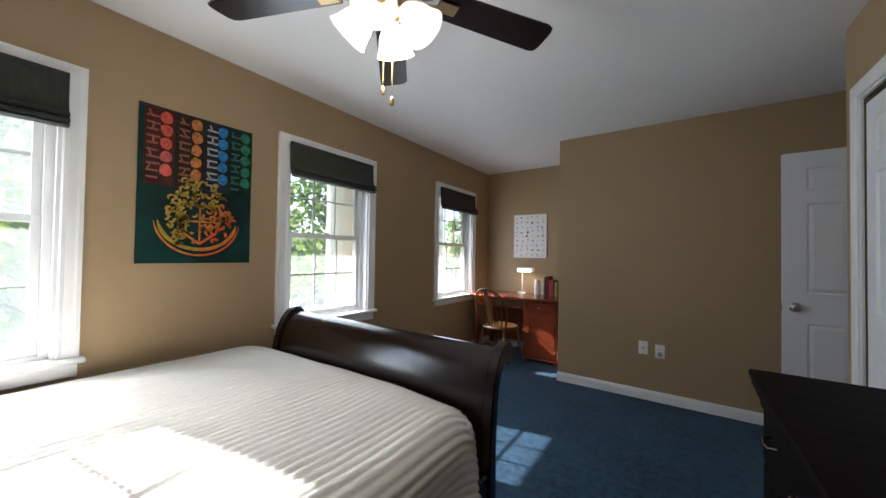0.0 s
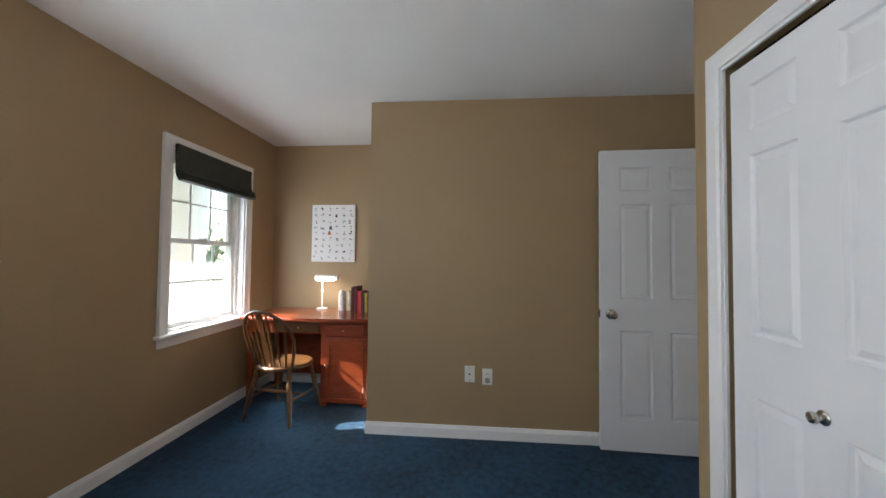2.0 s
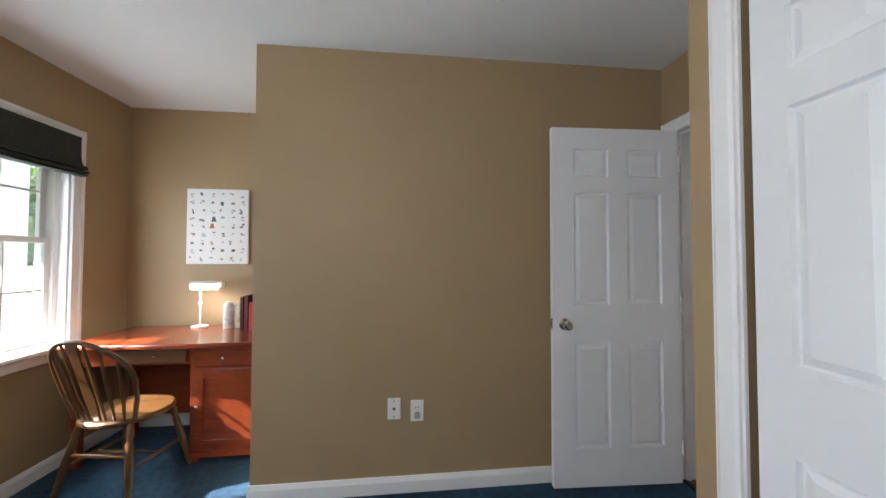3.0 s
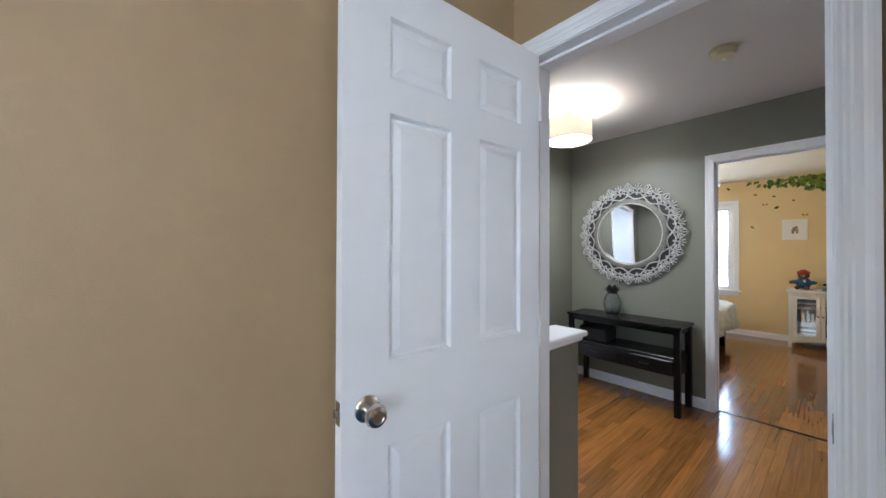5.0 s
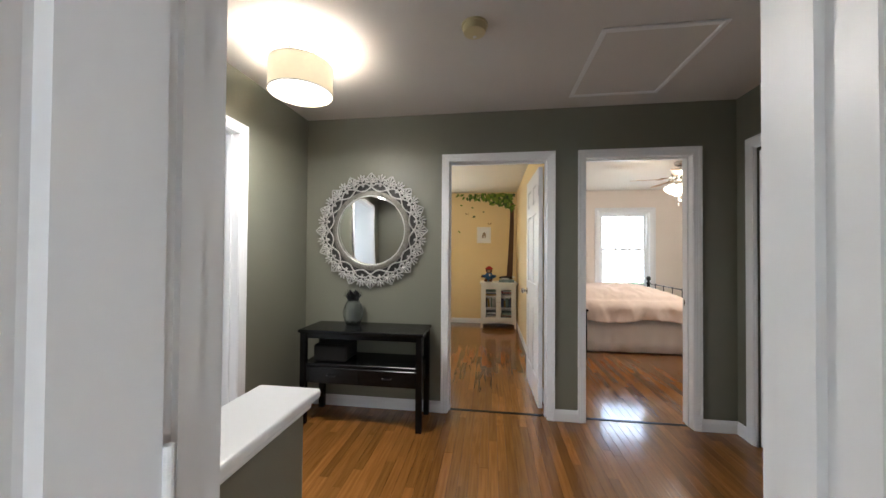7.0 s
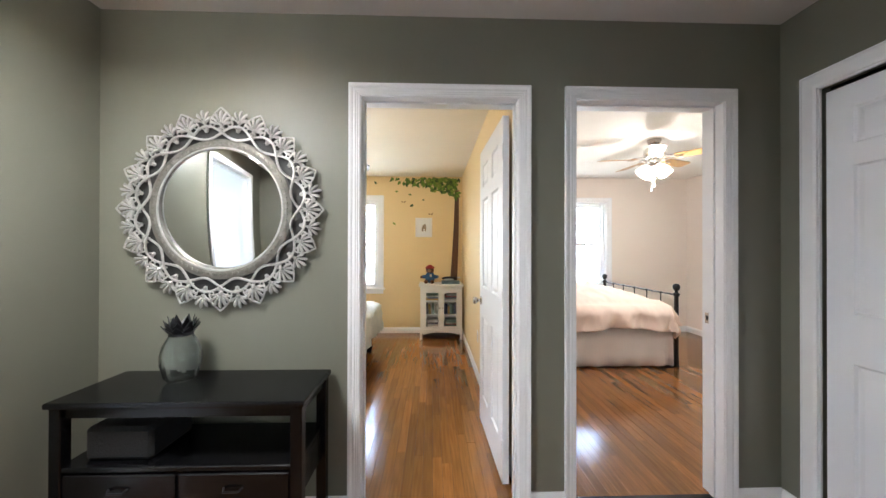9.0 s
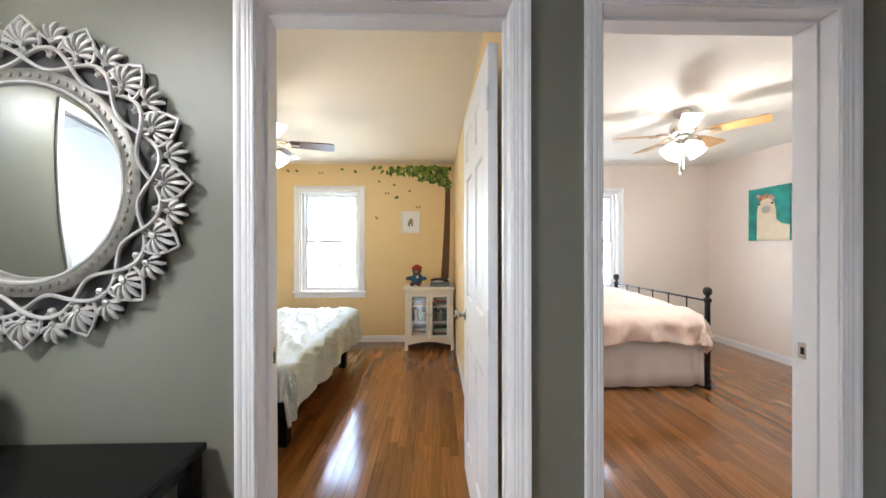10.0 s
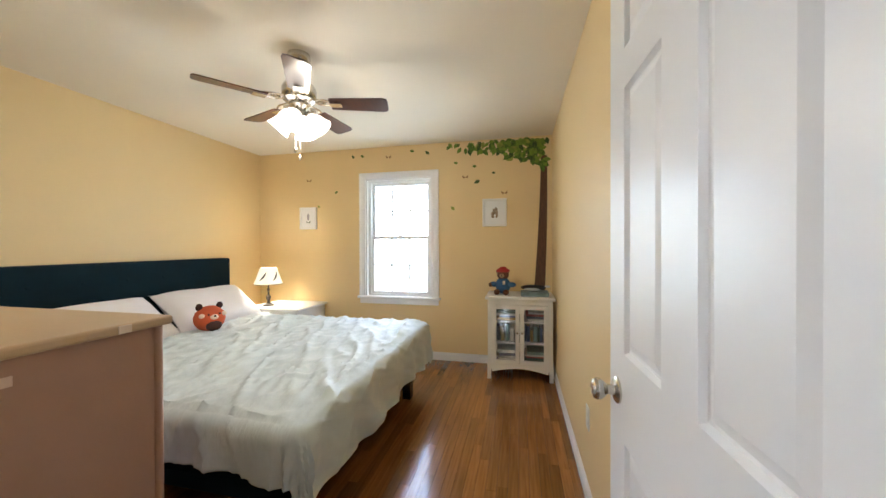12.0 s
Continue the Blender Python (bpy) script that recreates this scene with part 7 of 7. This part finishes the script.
LEAFM = [material("foliage", c, 0.6, vary=0.5, scale=3) for c in ((0.075, 0.12, 0.035), (0.095, 0.14, 0.04))]
for lm in LEAFM:
    nt = lm.node_tree
    tr = nt.nodes.new("ShaderNodeBsdfTranslucent")
    tr.inputs["Color"].default_value = (0.20, 0.30, 0.06, 1)
    ms = nt.nodes.new("ShaderNodeMixShader")
    ms.inputs[0].default_value = 0.5
    nt.links.new(nt.nodes["Principled BSDF"].outputs[0], ms.inputs[1])
    nt.links.new(tr.outputs[0], ms.inputs[2])
    nt.links.new(ms.outputs[0], nt.nodes["Material Output"].inputs[0])
BARKM = material("bark", (0.09, 0.065, 0.045), 0.9, vary=0.4, scale=6, bump=0.8, bump_scale=20)


def tree(height, spread, seed, mat):
    top = thing("tree", "leafy broad green tree on the lawn", "tree", group="trees")
    rnd = random.Random(seed)
    trunk = tube([(0, 0, 0), (0.05, 0.03, height * 0.25), (-0.05, 0.05, height * 0.55), (0.02, 0, height * 0.85)], [0.22, 0.17, 0.10, 0.03], 9)
    tips = []
    for k in range(11):
        z = height * rnd.uniform(0.25, 0.8)
        a = rnd.uniform(0, 6.28)
        ln = spread * rnd.uniform(0.5, 0.95)
        tip = Vector((math.cos(a) * ln, math.sin(a) * ln, z + height * rnd.uniform(0.05, 0.22)))
        tube([(0, 0, z), tip * 0.5 + Vector((0, 0, z * 0.5)), tip], [0.07, 0.045, 0.015], 6, trunk)
        tips += [tip, tip.lerp(Vector((0, 0, z)), 0.4)]
    tips += [Vector((rnd.uniform(-0.3, 0.3) * spread, rnd.uniform(-0.3, 0.3) * spread, height * rnd.uniform(0.7, 1.0))) for k in range(6)]
    part("trunk", trunk, BARKM, top, "", True)
    verts, faces = [], []
    for tip in tips:
        r = spread * rnd.uniform(0.28, 0.5)
        for k in range(150):
            d = Vector((rnd.gauss(0, 1), rnd.gauss(0, 1), rnd.gauss(0, 0.8)))
            p = tip + d.normalized() * r * rnd.random() ** 0.45
            s = rnd.uniform(0.10, 0.22)
            e1 = Vector((rnd.gauss(0, 1), rnd.gauss(0, 1), rnd.gauss(0, 1))).normalized()
            e2 = e1.orthogonal().normalized()
            n = len(verts)
            verts += [p - e1 * s, p + e2 * s * 0.5, p + e1 * s, p - e2 * s * 0.5]
            faces.append((n, n + 1, n + 2, n + 3))
    me = bpy.data.meshes.new("crown")
    me.from_pydata([tuple(v) for v in verts], [], faces)
    me.materials.append(mat)
    cr = new("crown", me)
    cr.parent = top
    return top


t1 = tree(9.0, 3.2, 1, LEAFM[0])
t1.matrix_basis = pose(-11.5, 9.5, -3)
t2 = tree(7.5, 2.8, 2, LEAFM[1])
t2.matrix_basis = pose(-14.0, 15.0, -3)
for src, x, y, rz, s in ((t1, -25, 5.0, 60, 1), (t2, -26, 14, 100, 1), (t1, -24, 24, 200, 1), (t2, -13, 24, 30, 1), (t1, -9.0, 17.5, 140, 1), (t2, -27, -6, 10, 1), (t1, -12, 32, 80, 1), (t2, -9.5, 1.6, 220, 1), (t2, 14.0, -5.0, 150, 1), (t1, 24, 8.5, 260, 1),
                         (t2, 22, -4.5, 300, 1), (t1, -30, 34, 10, 1), (t2, -20, 40, 0, 1), (t1, -34, 18, 90, 1), (t1, 20, 14, 0, 1)):
    copy_thing(src, pose(x, y, -3, 0, 0, rz))

SIDING = material("blue_grey_siding", (0.22, 0.27, 0.34), 0.7, vary=0.1, scale=3)
ROOFM = material("shingle_roof", (0.09, 0.085, 0.08), 0.9, vary=0.3, scale=6)
hs = thing("house", "blue-grey house across the street with a gabled roof", "house", -38, 23, -3)
part("wall", box(-5, 5, -6, 6, 0, 3.4), SIDING, hs)
part("roof", prism([(-6.4, 3.4), (6.4, 3.4), (0, 6.4)], -5.4, 5.4, axis="x"), ROOFM, hs)
for y in (-4.0, 0.5, 4.0):
    wn_ = part("window", box(5.0, 5.06, y - 0.6, y + 0.6, 1.1, 2.5), VINYL, hs, "white framed window")
    part("pane", box(5.06, 5.08, y - 0.5, y + 0.5, 1.2, 2.4), paint((0.03, 0.04, 0.05), 0.1), wn_)

car = thing("car", "silver parked car on the street", "car", -19, 12.5, -2.98, 90)
body = [(-2.2, 0.35), (-2.2, 0.75), (-2.0, 0.85), (-1.2, 0.92), (-0.6, 1.38), (0.9, 1.40), (1.6, 0.95), (2.1, 0.85), (2.2, 0.6), (2.2, 0.35)]
part("body", prism(body, -0.85, 0.85, bevel=0.06), material("silver_car_paint", (0.45, 0.46, 0.48), 0.25, metal=0.6), car)
part("windows", prism([(-1.05, 0.95), (-0.55, 1.33), (0.85, 1.35), (1.4, 0.97)], -0.86, 0.86), paint((0.01, 0.012, 0.014), 0.08), car)
for wx in (-1.35, 1.35):
    for wy in (-0.82, 0.82):
        part("wheel", lathe([(0, -0.1), (0.30, -0.1), (0.33, -0.06), (0.33, 0.06), (0.30, 0.1), (0, 0.1)], 20, m=pose(wx, wy, 0.33, 90)), paint((0.015, 0.015, 0.015), 0.7), car, "", True)


# ---- floor strips ----
def strips(parent, x0, x1, y0, y1, seed, limit=(None, None)):
    """Oak strips along x; each strip is a part of its floor."""
    rnd = random.Random(seed)
    width, gap, lengths = 0.0572, 0.0003, (0.55, 0.75, 0.95, 1.2, 1.5)
    meshes = []
    for ln in lengths:
        bm = box(0, ln - gap, 0, width - gap, -0.010, 0.0)
        for v in bm.verts:
            if v.co.z > -0.001:
                v.co.y += 0.0005 if v.co.y < width / 2 else -0.0005
                v.co.x += 0.0005 if v.co.x < ln / 2 else -0.0005
        bmesh.ops.recalc_face_normals(bm, faces=bm.faces)
        me = bpy.data.meshes.new("plank")
        bm.to_mesh(me)
        bm.free()
        me.materials.append(PLANK)
        meshes.append((ln, me))
    y = y0
    while y < y1 - 0.005:
        x = x0 - rnd.uniform(0, 0.45)
        wy = min(1.0, (y1 - y) / width)
        while x < x1:
            ln, me = rnd.choice(meshes)
            a, b = max(x, x0), min(x + ln, x1)
            if b - a > 0.03:
                ob = new("plank", me)
                ob.parent = parent
                lean = Matrix.Rotation(rnd.uniform(-0.002, 0.002), 4, "X") @ Matrix.Rotation(rnd.uniform(-0.0006, 0.0006), 4, "Y")
                ob.matrix_basis = Matrix.Translation((a, y, -0.0002)) @ lean @ Matrix.Diagonal(((b - a) / ln, wy, 1, 1))
            x += ln
        y += width


strips(floor_hall, DX + 0.068, HX + 0.064, HR - 0.26, HL, 31)
strips(floor_yellow, HX + 0.066, RX, YR, YL, 32)
strips(floor_pink, HX + 0.066, RX, PR, YR - 0.002, 33)
